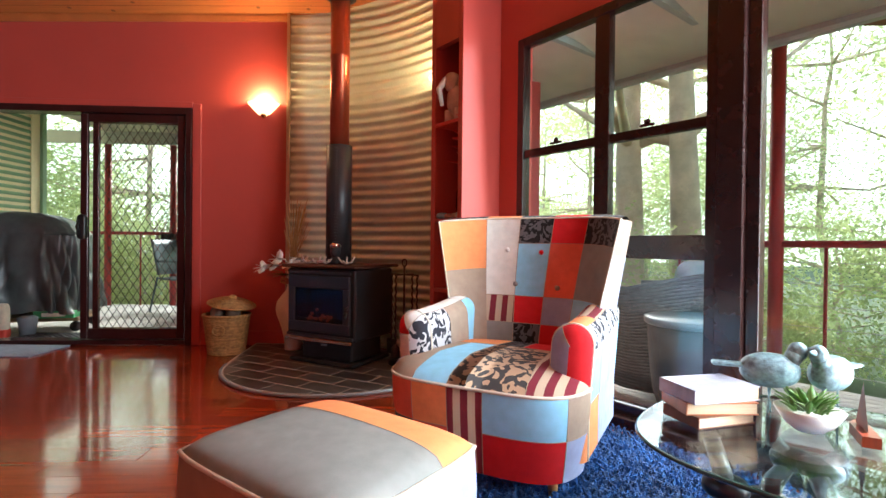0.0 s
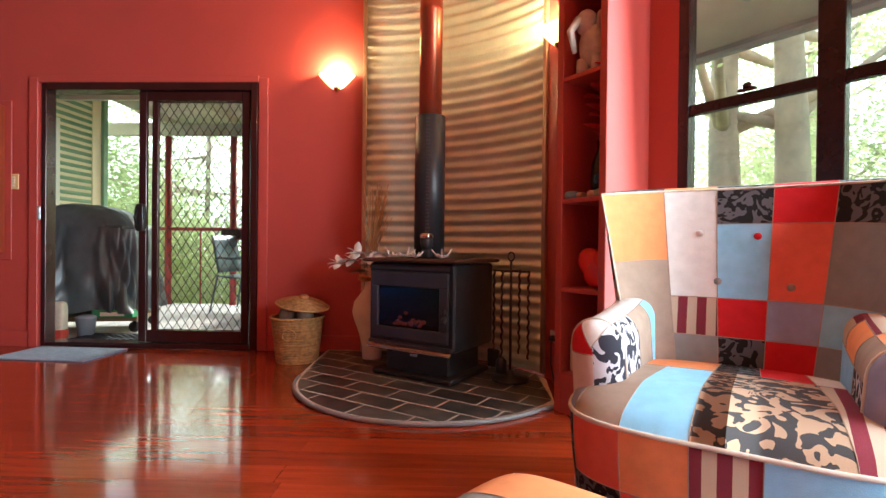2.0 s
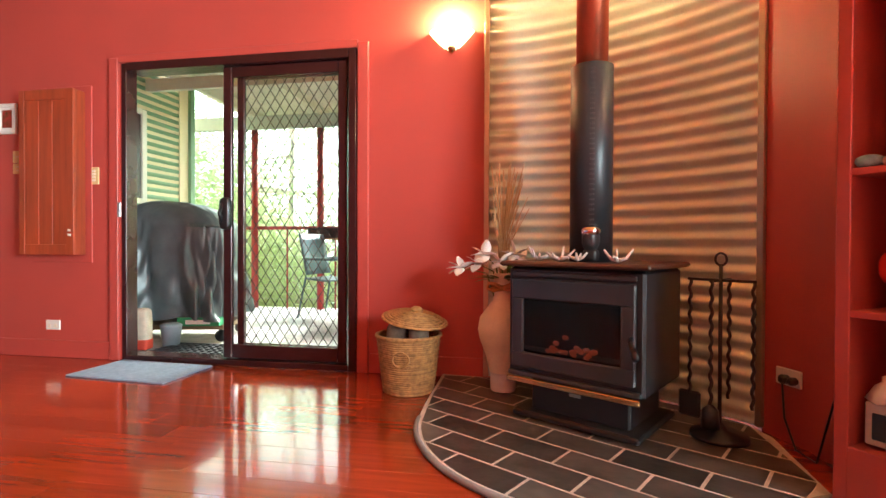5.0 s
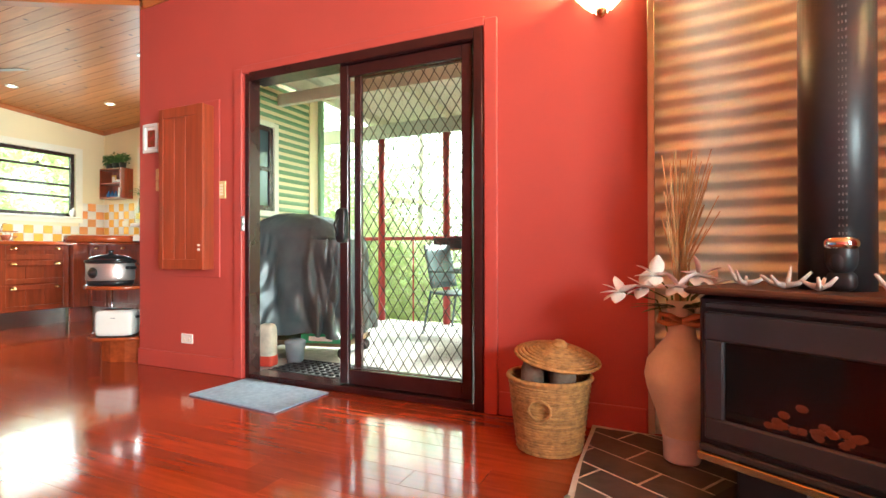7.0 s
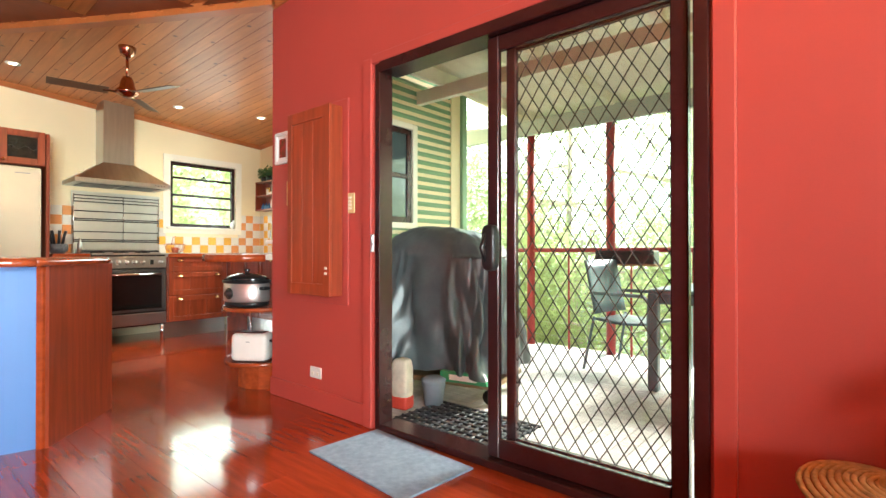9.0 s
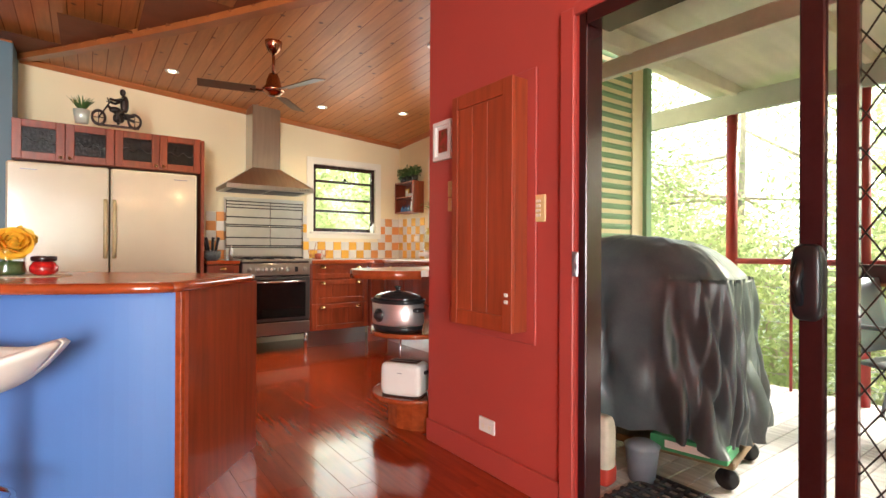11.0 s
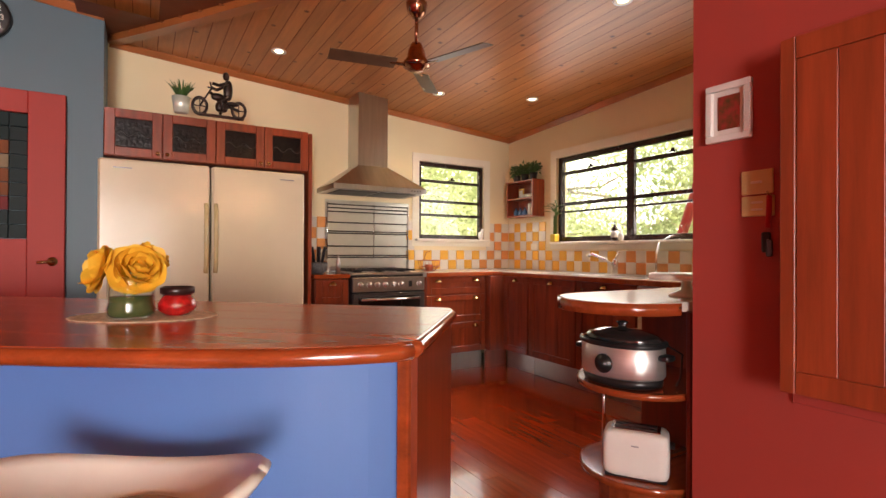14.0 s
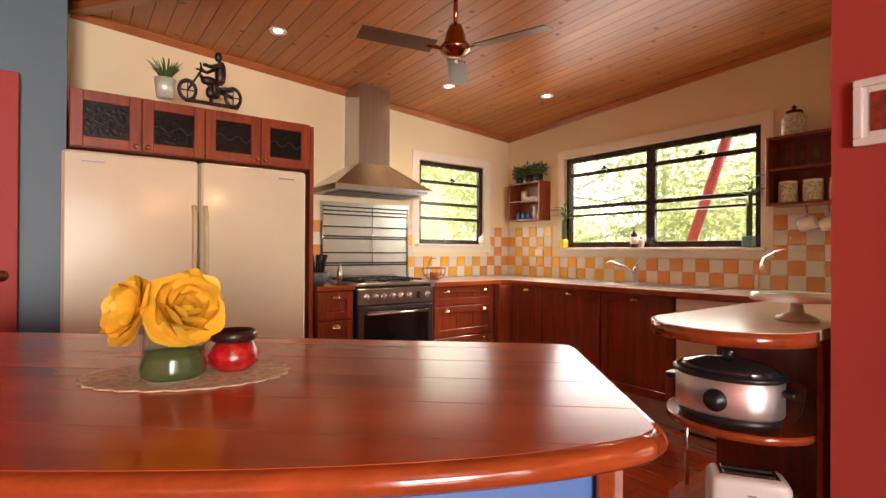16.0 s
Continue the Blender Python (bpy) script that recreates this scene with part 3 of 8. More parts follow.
def soft_blob(m, c, s, p=4.0, nu=28, nv=16, mi=0, tilt=None):
    """Cushion-like rounded block."""
    vs = []
    sg = lambda t: math.copysign(abs(t) ** (2 / p), t)
    for j in range(nv + 1):
        ph = -math.pi / 2 + math.pi * j / nv
        for i in range(nu):
            th = 2 * math.pi * i / nu
            v = Vector((s[0] / 2 * sg(math.cos(ph)) * sg(math.cos(th)), s[1] / 2 * sg(math.cos(ph)) * sg(math.sin(th)), s[2] / 2 * sg(math.sin(ph))))
            if tilt:
                v = tilt @ v
            vs.append(v + Vector(c))
    fs = [(j * nu + i, j * nu + (i + 1) % nu, (j + 1) * nu + (i + 1) % nu, (j + 1) * nu + i) for j in range(nv) for i in range(nu)]
    return m.add(vs, fs, mi, True)


# ---- armchair ----
chair = thing("armchair", (0.49, 1.98, 0.0), -31.5, "patchwork wingback armchair in bright cloth patches on beech legs", "armchair")


def chair_back(u, v):
    # wings curl forward at both edges and flare towards the top
    q = 2 * u - 1
    x = q * (0.30 + 0.12 * v)
    y = 0.20 + 0.17 * v - 0.23 * abs(q) ** 4 * (0.45 + 0.55 * v) - 0.018 * math.cos(math.pi * q / 2) * math.sin(math.pi * v)
    return (x, y, 0.40 + 0.615 * v - 0.022 * abs(q) ** 5 * v)


def chair_rear(u, v):
    q = 2 * u - 1
    return (q * (0.325 + 0.105 * v), 0.325 + 0.155 * v - 0.11 * abs(q) ** 3, 0.16 + 0.845 * v - 0.02 * abs(q) ** 5 * v)


def chair_rim(side):
    """Padded band round the edge of the back, from the front cloth to the rear cloth."""
    def fn(u, v):
        f = Vector(chair_back(side, v) if side in (0, 1) else chair_back(v, 1))
        r = Vector(chair_rear(side, 0.285 + 0.715 * v) if side in (0, 1) else chair_rear(v, 1))
        p = f.lerp(r, u)
        out = 0.020 * math.sin(math.pi * u)
        return (p.x + (out if side == 1 else -out if side == 0 else 0), p.y, p.z + (out if side == 2 else 0))
    return fn


part("backrest", patches(Mesh(), chair_back, [[T_, G_, D_, R, G_], [T_, S_, R, L_, B_], [T_, W_, B_, C_, G_], [O, W_, B_, C_, G_], [O, W_, D_, R, D_]]), PATCH, chair, "patchwork buttoned backrest with curled wings")
part("rear_cover", patches(Mesh(), chair_rear, [[T_, T_], [T_, G_]]), PATCH, chair, "taupe outer back")
part("wing", patches(Mesh(), chair_rim(0), [[G_], [T_], [D_], [D_]]), PATCH, chair)
part("wing", patches(Mesh(), chair_rim(1), [[L_], [L_], [L_], [T_]]), PATCH, chair)
part("top_roll", patches(Mesh(), chair_rim(2), [[D_], [O], [D_], [R], [D_]]), PATCH, chair)
for side in (0, 1, 2):
    part("piping", Mesh().tube([chair_back(side, k / 20) if side < 2 else chair_back(k / 20, 1) for k in range(21)], 0.004, 6), PIPING, chair)
for i, (bx, bz, col) in enumerate(((-0.13, 0.86, W_), (0.04, 0.85, R), (-0.07, 0.70, G_), (0.13, 0.69, T_))):
    by = chair_back(bx / 0.78 + 0.5, (bz - 0.4) / 0.615)[1]
    part("button", soft_blob(Mesh(), (bx, by - 0.004, bz), (0.024, 0.018, 0.024), 2, 10, 6), PATCH[col], chair)
for sx in (-1, 1):
    def arm(u, v, sx=sx):
        # v runs round the arm from its inner foot over the top to its outer foot; u from back to front
        hgt, w = 0.61 + 0.05 * (1 - u) ** 2, 0.072
        if v < 0.3:
            x, z = -w, 0.14 + (hgt - w - 0.14) * v / 0.3
        elif v < 0.7:
            t = (v - 0.3) / 0.4 * math.pi
            x, z = -w * math.cos(t), hgt - w + w * math.sin(t)
        else:
            x, z = w, hgt - w - (hgt - w - 0.14) * (v - 0.7) / 0.3
        lean = 0.02 * max(0, (z - 0.3) / 0.3)
        return (sx * (0.305 + x + lean), 0.29 - 0.52 * u, z)

    def arm_nose(u, v, sx=sx):
        # the padded front of the arm closes in a soft round
        p = arm(1.0, v, sx)
        c, b = math.cos(u * math.pi / 2), math.sin(u * math.pi / 2)
        zc = 0.61 - 0.072
        mid = sx * (0.305 + 0.02 * max(0, (p[2] - 0.3) / 0.3))
        return (mid + (p[0] - mid) * c, p[1] - 0.055 * b, p[2] if p[2] < zc else zc + (p[2] - zc) * c)
    if sx > 0:
        cloth, nose = [[T_, B_, P_], [B_, B_, P_], [S_, O, T_], [S_, S_, O], [P_, P_, P_], [B_, L_, B_], [L_, L_, O]], [[L_], [L_], [L_], [R], [R], [R], [O]]
    else:
        cloth, nose = [[B_, B_, P_], [B_, T_, P_], [B_, T_, P_], [W_, W_, W_], [T_, G_, R], [L_, G_, W_], [L_, O, W_]], [[P_], [P_], [P_], [W_], [R], [W_], [G_]]
    part("armrest", patches(Mesh(), arm, cloth, 6), PATCH, chair, "patchwork rolled armrest")
    part("arm_front", patches(Mesh(), arm_nose, nose, 6), PATCH, chair)
    part("piping", Mesh().tube([arm(1.0, k / 30) for k in range(31)], 0.0045, 6), PIPING, chair)


SEAT = []
for k in range(241):
    th = math.pi * (1.07 + 0.86 * k / 240)
    sq = lambda t: math.copysign(abs(t) ** 0.46, t)
    p = (0.39 * sq(math.cos(th)), -0.02 + 0.42 * sq(math.sin(th)))
    SEAT.append((p, (SEAT[-1][1] + math.dist(p, SEAT[-1][0])) if SEAT else 0.0))


def seat_edge(u):
    """A point of the bowed front, by its share of the way round."""
    goal = u * SEAT[-1][1]
    return min(SEAT, key=lambda e: abs(e[1] - goal))[0]


def chair_seat(u, v):
    # v from the foot of the front apron up over the edge to the back; u wraps round the bowed front
    x, y = seat_edge(u)
    if v < 0.4:
        t = v / 0.4
        k = 0.93 + 0.07 * math.sin(t * math.pi / 2)
        return (x * k, y * k, 0.095 + 0.295 * t)
    t = (v - 0.4) / 0.6
    return (x * (1 - 0.25 * t), y + (0.23 - y) * t, 0.39 + 0.075 * min(1, t * 3.5) ** 0.5 * math.cos(max(0, t - 0.25) * 1.2) * (0.75 + 0.25 * math.sin(math.pi * u)))


part("seat", patches(Mesh(), chair_seat, [[D_, D_, C_, S_, R, R, L_], [D_, C_, O, S_, B_, B_, T_], [L_, T_, B_, N_, N_, S_, S_], [T_, T_, B_, N_, N_, S_, S_], [T_, O, O, D_, R, W_, T_]], 8), PATCH, chair, "patchwork sprung seat and apron")
part("piping", Mesh().tube([chair_seat(k / 30, 0.40) for k in range(31)], 0.006), PIPING, chair, "cream piping")
part("under_frame", Mesh().box((0, 0.05, 0.23), (0.60, 0.50, 0.18), 0, 0.03), PATCH[D_], chair)
for lx, ly in ((-0.27, -0.28), (0.27, -0.28), (-0.25, 0.27), (0.25, 0.27)):
    part("leg", Mesh().lathe([(0.014, 0.0), (0.026, 0.16)], (lx, ly, 0.0), 14), BEECH, chair, "tapered beech leg")

# ---- ottoman ----
ott = thing("ottoman", (-0.12, 1.16, 0.0), -40, "square patchwork ottoman with a grey and orange top", "ottoman")
OX, OY = 0.295, 0.25


def ott_round(x, y):
    """Presses the square plan into rounded corners; x and y from -1 to 1."""
    return OX * x * (1 - 0.06 * x * x * y ** 4), OY * y * (1 - 0.06 * y * y * x ** 4)


def ott_top(u, v):
    q = u ** (1 - 0.35 * (0.5 - v))
    x, y = ott_round(2 * q - 1, 2 * v - 1)
    return (x, y, 0.368 + 0.055 * ((1 - (2 * q - 1) ** 6) * (1 - (2 * v - 1) ** 6)) ** 0.5 * (0.7 + 0.3 * math.sin(math.pi * q) * math.sin(math.pi * v)))


def ott_side(k):
    def fn(u, v):
        t = 2 * u - 1
        x, y = ott_round(*((t, -1), (1, t), (-t, 1), (-1, -t))[k])
        puff = 1 + 0.02 * math.sin(math.pi * v)
        return (x * puff, y * puff, 0.10 + 0.268 * v)
    return fn


part("top", patches(Mesh(), ott_top, [[G_, G_], [G_, G_], [O, O]], 14), PATCH, ott, "grey and orange cushioned top")
for k, rows in enumerate(([[T_, R, R], [T_, T_, R]], [[P_, L_, L_], [P_, L_, L_]], [[C_, W_, O], [T_, B_, R]], [[T_, T_, R], [T_, T_, T_]])):
    part("side", patches(Mesh(), ott_side(k), rows, 8), PATCH, ott)
part("piping", Mesh().tube([ott_side(k)(i / 16, 1.0) for k in range(4) for i in range(16)] + [ott_side(0)(0, 1.0)], 0.006), PIPING, ott)
for lx in (-0.23, 0.23):
    for ly in (-0.19, 0.19):
        part("leg", Mesh().lathe([(0.015, 0.0), (0.024, 0.11)], (lx, ly, 0), 12), BEECH, ott)

# ---- shag rug ----
rng = random.Random(11)
RUG = material("blue_shag", (0.012, 0.085, 0.30), 0.7, var=0.35, scale=9, rand=0.55, island=True)
m = Mesh()
a, b = diag(0.70, -0.95), diag(2.55, 0.20)
for k in range(16000):
    e, n = rng.uniform(0.70, 2.35), rng.uniform(-0.98, 0.20)
    x, y, _ = diag(e, n)
    an, ln = rng.uniform(0, 6.28), rng.uniform(0.03, 0.06)
    dx, dy = math.cos(an) * ln * 0.6, math.sin(an) * ln * 0.6
    wx, wy = -math.sin(an) * 0.004, math.cos(an) * 0.004
    m.add([(x - wx, y - wy, 0.010), (x + wx, y + wy, 0.010), (x + dx * 0.5 + wx, y + dy * 0.5 + wy, 0.014 + ln * 0.55), (x + dx, y + dy, 0.012 + ln * 0.5), (x + dx * 0.5 - wx, y + dy * 0.5 - wy, 0.014 + ln * 0.55)], [(0, 1, 2, 4), (4, 2, 3)])
rug = thing("rug", diag(1.5, -0.4), 0, "deep blue shaggy pile rug under the armchair", "rug")
ob = part("shag_pile", m, RUG)
ob["kind"] = "stuff"
ob.parent, ob.matrix_parent_inverse = rug, rug.matrix_world.inverted()
ob = part("backing", Mesh().prism([diag(0.70, -0.98)[:2], diag(2.35, -0.98)[:2], diag(2.35, 0.2)[:2], diag(0.70, 0.2)[:2]], 0.001, 0.012), RUG)
ob.parent, ob.matrix_parent_inverse = rug, rug.matrix_world.inverted()

# ---- stove, hearth and what stands there ----
HX, HY, HR = -0.45, 3.56, 0.79
pts = [(HX + HR * math.cos(radians(a)), HY + HR * math.sin(radians(a))) for a in range(-178, -40, 4)]
edge_right = [(0.20, 3.06), (0.24, 3.55)]
back_arc = [arc(a, CR - 0.03) for a in range(50, -1, -5)]
hearth_poly = pts + edge_right + back_arc + [(-1.26, 4.28), (-1.25, 3.70)]
hearth = tagged(part("hearth", Mesh().prism(hearth_poly, 0.0, 0.018), GROUT), "curved slate tiled hearth with a pale edge", "hearth", kind="structure")


HALF = [(math.cos(radians(a)), math.sin(radians(a)), math.cos(radians(a)) * HX + math.sin(radians(a)) * HY + HR - 0.022) for a in range(-176, -34, 5)]
HALF += [(math.sin(radians(a)), math.cos(radians(a)), -math.sin(radians(a)) + math.cos(radians(a)) * (4.285 - CR) + CR - 0.04) for a in range(0, 53, 4)] + [(-1, 0, 1.24), (1, 0, 0.20)]


def clip_tile(poly):
    """Cuts a tile by the hearth's outline."""
    for a, b, c in HALF:
        out = []
        for p, q in zip(poly, poly[1:] + poly[:1]):
            dp, dq = a * p[0] + b * p[1] - c, a * q[0] + b * q[1] - c
            if dp <= 0:
                out.append(p)
            if dp * dq < 0:
                t = dp / (dp - dq)
                out.append((p[0] + (q[0] - p[0]) * t, p[1] + (q[1] - p[1]) * t))
        poly = out
        if len(poly) < 3:
            return None
    return poly


for j in range(-12, 14):
    for i in range(-8, 9):
        u0, v0 = i * 0.305 + (0.15 if j % 2 else 0), j * 0.152
        poly = []
        for u, v in ((0, 0), (0.293, 0), (0.293, 0.14), (0, 0.14)):
            dx, dy = rot2(u0 + u, v0 + v, -31)
            poly.append((-0.5 + dx, 3.4 + dy))
        poly = clip_tile(poly)
        if poly:
            part("slate_tile", Mesh().prism(poly, 0.017, 0.0192), SLATE, hearth)
part("edge_strip", Mesh().tube([(x, y, 0.012) for x, y in pts + edge_right[:1]], 0.012, 6), material("pale_edge", (0.30, 0.31, 0.31), 0.6), hearth, "pale hearth edging")

stove = thing("wood_stove", (-0.456, 3.675, 0.024), -31, "black cast wood heater with a glass door on a pedestal", "stove")
part("pedestal", Mesh().box((0, 0.02, 0.10), (0.46, 0.36, 0.16), 0, 0.01).box((0, 0.0, 0.014), (0.58, 0.46, 0.028), 0, 0.008), BLACKMETAL, stove)
part("body", Mesh().box((0, 0, 0.43), (0.62, 0.46, 0.50), 0, 0.012).box((0, 0.24, 0.43), (0.52, 0.03, 0.42), 0, 0.01), BLACKMETAL, stove)
part("top_plate", Mesh().box((0, 0, 0.695), (0.68, 0.54, 0.022), 0, 0.008), material("rusty_top", (0.10, 0.045, 0.028), 0.5, 0.3, var=0.3, scale=8), stove, "rust tinted top plate")
door = part("door", Mesh().box((0, -0.245, 0.585), (0.56, 0.02, 0.09), 0, 0.006).box((0, -0.245, 0.265), (0.56, 0.02, 0.07), 0, 0.006).box((-0.25, -0.245, 0.42), (0.06, 0.02, 0.25), 0, 0.006).box((0.25, -0.245, 0.42), (0.06, 0.02, 0.25), 0, 0.006), material("cast_door", (0.055, 0.06, 0.066), 0.3, 0.3), stove)
g = part("door_glass", Mesh().box((0, -0.243, 0.42), (0.45, 0.004, 0.25)), clear("smoked_glass", (0.55, 0.55, 0.55)), door)
part("firebox", Mesh().box((0, -0.235, 0.42), (0.46, 0.004, 0.26)).box((0, -0.2385, 0.32), (0.44, 0.006, 0.02)), material("firebox_dark", (0.01, 0.009, 0.009), 0.8), stove)
m = Mesh()
rng = random.Random(3)
for k in range(22):
    soft_blob(m, (rng.uniform(-0.14, 0.12), -0.2405, 0.315 + abs(rng.gauss(0, 0.022))), (0.035, 0.004, 0.024), 2, 7, 4)
part("embers", m, glow("ember", (0.22, 0.035, 0.012), 0.08), stove, "glowing orange embers")
VENT = material("vent_grey", (0.07, 0.07, 0.07), 0.35, 0.4)
part("vent_slot", Mesh().box((0, -0.238, 0.65), (0.56, 0.012, 0.02), 0, 0.003), VENT, stove)
part("vent_slot", Mesh().box((0, -0.240, 0.20), (0.60, 0.02, 0.022), 0, 0.004), VENT, stove)
part("brass_strip", Mesh().box((0, -0.256, 0.175), (0.60, 0.014, 0.024), 0, 0.003), BRASS, stove, "brass ash lip strip")
part("badge", Mesh().box((0.0, -0.185, 0.13), (0.05, 0.006, 0.012)), STEEL, stove)
part("door_handle", Mesh().tube([(0.265, -0.25, 0.42), (0.275, -0.29, 0.41), (0.31, -0.34, 0.375)], 0.010).tube([(0.295, -0.32, 0.39), (0.32, -0.355, 0.365)], 0.014), BLACK, stove, "black coiled door handle")
FX, FY = -0.473, 3.655
flue = thing("flue", (FX, FY, 0.70), 0, "black perforated flue guard below a copper coloured flue pipe", "flue")
m = Mesh().lathe([(0.094, 0.0), (0.094, 0.905), (0.072, 0.91)], seg=36)
part("flue_guard", m, BLACKMETAL, flue, "black perforated guard")
m = Mesh()
for k in range(39):
    for a in range(-1, 2):
        an = radians(-95 + a * 5)
        m.box((0.0945 * math.cos(an), 0.0945 * math.sin(an), 0.04 + k * 0.022), (0.003, 0.0015, 0.007), an + math.pi / 2)
ob = part("perforations", m, material("perforation_grey", (0.13, 0.13, 0.13), 0.35, 0.6), flue, "rows of small bright perforations")
part("flue_pipe", Mesh().lathe([(0.070, 0.88), (0.070, 1.55), (0.072, 1.555), (0.072, 1.575), (0.070, 1.58), (0.070, 2.35)], seg=36), COPPER, flue, "copper coloured upper pipe")
part("ceiling_collar", Mesh().lathe([(0.07, 1.98), (0.115, 2.0), (0.13, 2.06), (0.13, 2.25)], seg=36), BLACKMETAL, flue, "dark collar at the ceiling")

# head ornament and driftwood on the stove
top_z = 0.024 + 0.706
sx, sy = stove.location.x, stove.location.y


def on_stove(u, v):
    dx, dy = rot2(u, v, -31)
    return sx + dx, sy + dy, top_z


bust = thing("head_ornament", on_stove(0.03, -0.10), -31, "small dark head figurine with a silvery cap", "figurine")
m = soft_blob(soft_blob(Mesh(), (0, 0, 0.10), (0.075, 0.085, 0.11), 2.3), (0, 0, 0.03), (0.07, 0.06, 0.06), 3)
part("head", soft_blob(m, (0, -0.015, 0.09), (0.05, 0.06, 0.07), 2.2), BLACKMETAL, bust)
part("cap", soft_blob(Mesh(), (0, 0, 0.135), (0.085, 0.09, 0.055), 2.2), CHROME, bust)
rng = random.Random(8)
DRIFT = material("pale_driftwood", (0.62, 0.58, 0.53), 0.7, var=0.2, scale=20, bump=0.4, bscale=60)
for u, v, s in ((-0.20, -0.15, 1.0), (-0.09, -0.16, 1.2), (0.0, -0.17, 0.8), (0.17, -0.15, 1.1)):
    ob = thing("driftwood", on_stove(u, v), rng.uniform(-30, 30), "pale forked driftwood piece on the stove top", "driftwood", "driftwood on the stove")
    m = Mesh()
    for k in range(4):
        an = k * 1.5 + rng.uniform(-0.4, 0.4)
        m.tube([(0, 0, 0.012), (0.03 * s * math.cos(an), 0.02 * math.sin(an), 0.02), (0.055 * s * math.cos(an), 0.03 * s * math.sin(an), 0.03 + 0.04 * s * rng.random())], 0.010, 7, taper=0.004)
    part("branch", m, DRIFT, ob)

# fire irons
irons = thing("fire_irons", (0.02, 3.50, 0.024), -40, "black wrought iron fire tool stand with hanging tools", "fire tools")
part("base", Mesh().lathe([(0.11, 0.0), (0.11, 0.015), (0.03, 0.03), (0.012, 0.06)]), BLACKMETAL, irons)
part("pole", Mesh().tube([(0, 0, 0.03), (0, 0, 0.70)], 0.008).lathe([(0.022, 0), (0.022, 0.001)], (0, 0, 0.62)), BLACKMETAL, irons)
part("ring_top", Mesh().tube([(0.022 * math.sin(2 * math.pi * k / 14), 0, 0.725 - 0.025 * math.cos(2 * math.pi * k / 14)) for k in range(15)], 0.005), BLACKMETAL, irons)
part("cross_bar", Mesh().tube([(-0.13, 0, 0.64), (0.13, 0, 0.64)], 0.006).tube([(0, -0.1, 0.64), (0, 0.1, 0.64)], 0.006), BLACKMETAL, irons)
for (x, y), kind in zip(((-0.12, 0), (0.12, 0), (0, -0.09), (0, 0.09)), ("shovel", "poker", "brush", "tongs")):
    m = Mesh().tube([(x + 0.004 * math.sin(k * 1.4), y + 0.004 * math.cos(k * 1.4), 0.64 - 0.5 * k / 40) for k in range(41)], 0.007, 6)
    if kind == "shovel":
        m.box((x, y, 0.11), (0.09, 0.02, 0.11), 0, 0.008)
    if kind == "brush":
        m.lathe([(0.035, 0.06), (0.03, 0.13), (0.01, 0.15)], (x, y, 0), 12)
    part(kind, m, BLACKMETAL, irons)

# basket with a lid askew
WICKER = material("wicker", (0.48, 0.26, 0.085), 0.7, var=0.3, scale=40, bump=0.6, bscale=90, rand=0.15, island=True)
bask = thing("wicker_basket", (-1.40, 3.98, 0.0), 0, "round wicker basket of firewood with its lid pushed askew", "basket")
m = Mesh()
for k in range(26):
    z = 0.008 + k * 0.0132
    r = 0.135 + 0.035 * k / 25
    m.tube([(r * (1 + 0.012 * (-1) ** (i + k)) * math.cos(2 * math.pi * i / 36), r * (1 + 0.012 * (-1) ** (i + k)) * math.sin(2 * math.pi * i / 36), z) for i in range(37)], 0.0075, 5)
part("weave", m, WICKER, bask)
part("rim", Mesh().tube([(0.175 * math.cos(2 * math.pi * i / 36), 0.175 * math.sin(2 * math.pi * i / 36), 0.352) for i in range(37)], 0.012, 6), WICKER, bask)
part("ring_handle", Mesh().tube([(0.045 * math.sin(2 * math.pi * i / 20), -0.178, 0.235 - 0.045 * math.cos(2 * math.pi * i / 20)) for i in range(21)], 0.006, 6), WICKER, bask)
part("base", Mesh().lathe([(0.13, 0.0), (0.13, 0.012)]), WICKER, bask)
bask.scale = (1.0, 1.0, 0.87)
lid = Mesh()
tl = Matrix.Translation((0.03, 0.02, 0.445)) @ Matrix.Rotation(radians(10), 4, 'Y') @ Matrix.Rotation(radians(6), 4, 'X')
for k in range(12):
    r = 0.02 + 0.0145 * k
    lid.tube([tl @ Vector((r * math.cos(2 * math.pi * i / 30), r * math.sin(2 * math.pi * i / 30), 0.05 - 0.05 * (k / 11) ** 2)) for i in range(31)], 0.008, 5)
lid = part("lid", lid, WICKER, bask, "domed wicker lid askew")
part("lid_knob", Mesh().lathe([(0.03, 0.05), (0.035, 0.07), (0.02, 0.085)], m=tl, seg=14), WICKER, lid)
BARK = material("firewood", (0.19, 0.145, 0.105), 0.9, var=0.4, scale=14, bump=0.6, bscale=50)
for k, (x, y) in enumerate(((-0.07, -0.03), (0.06, -0.05), (0.0, 0.06))):
    log = thing("firewood", (-1.40 + x, 3.98 + y, -0.02), 20 * k, "rough split firewood log in the basket", "log", "firewood in the basket")
    part("log", Mesh().tube([(0, 0, 0), (0.01, 0, 0.36), (0.02 - 0.01 * k, 0.01, 0.38)], 0.055, 9), BARK, log)

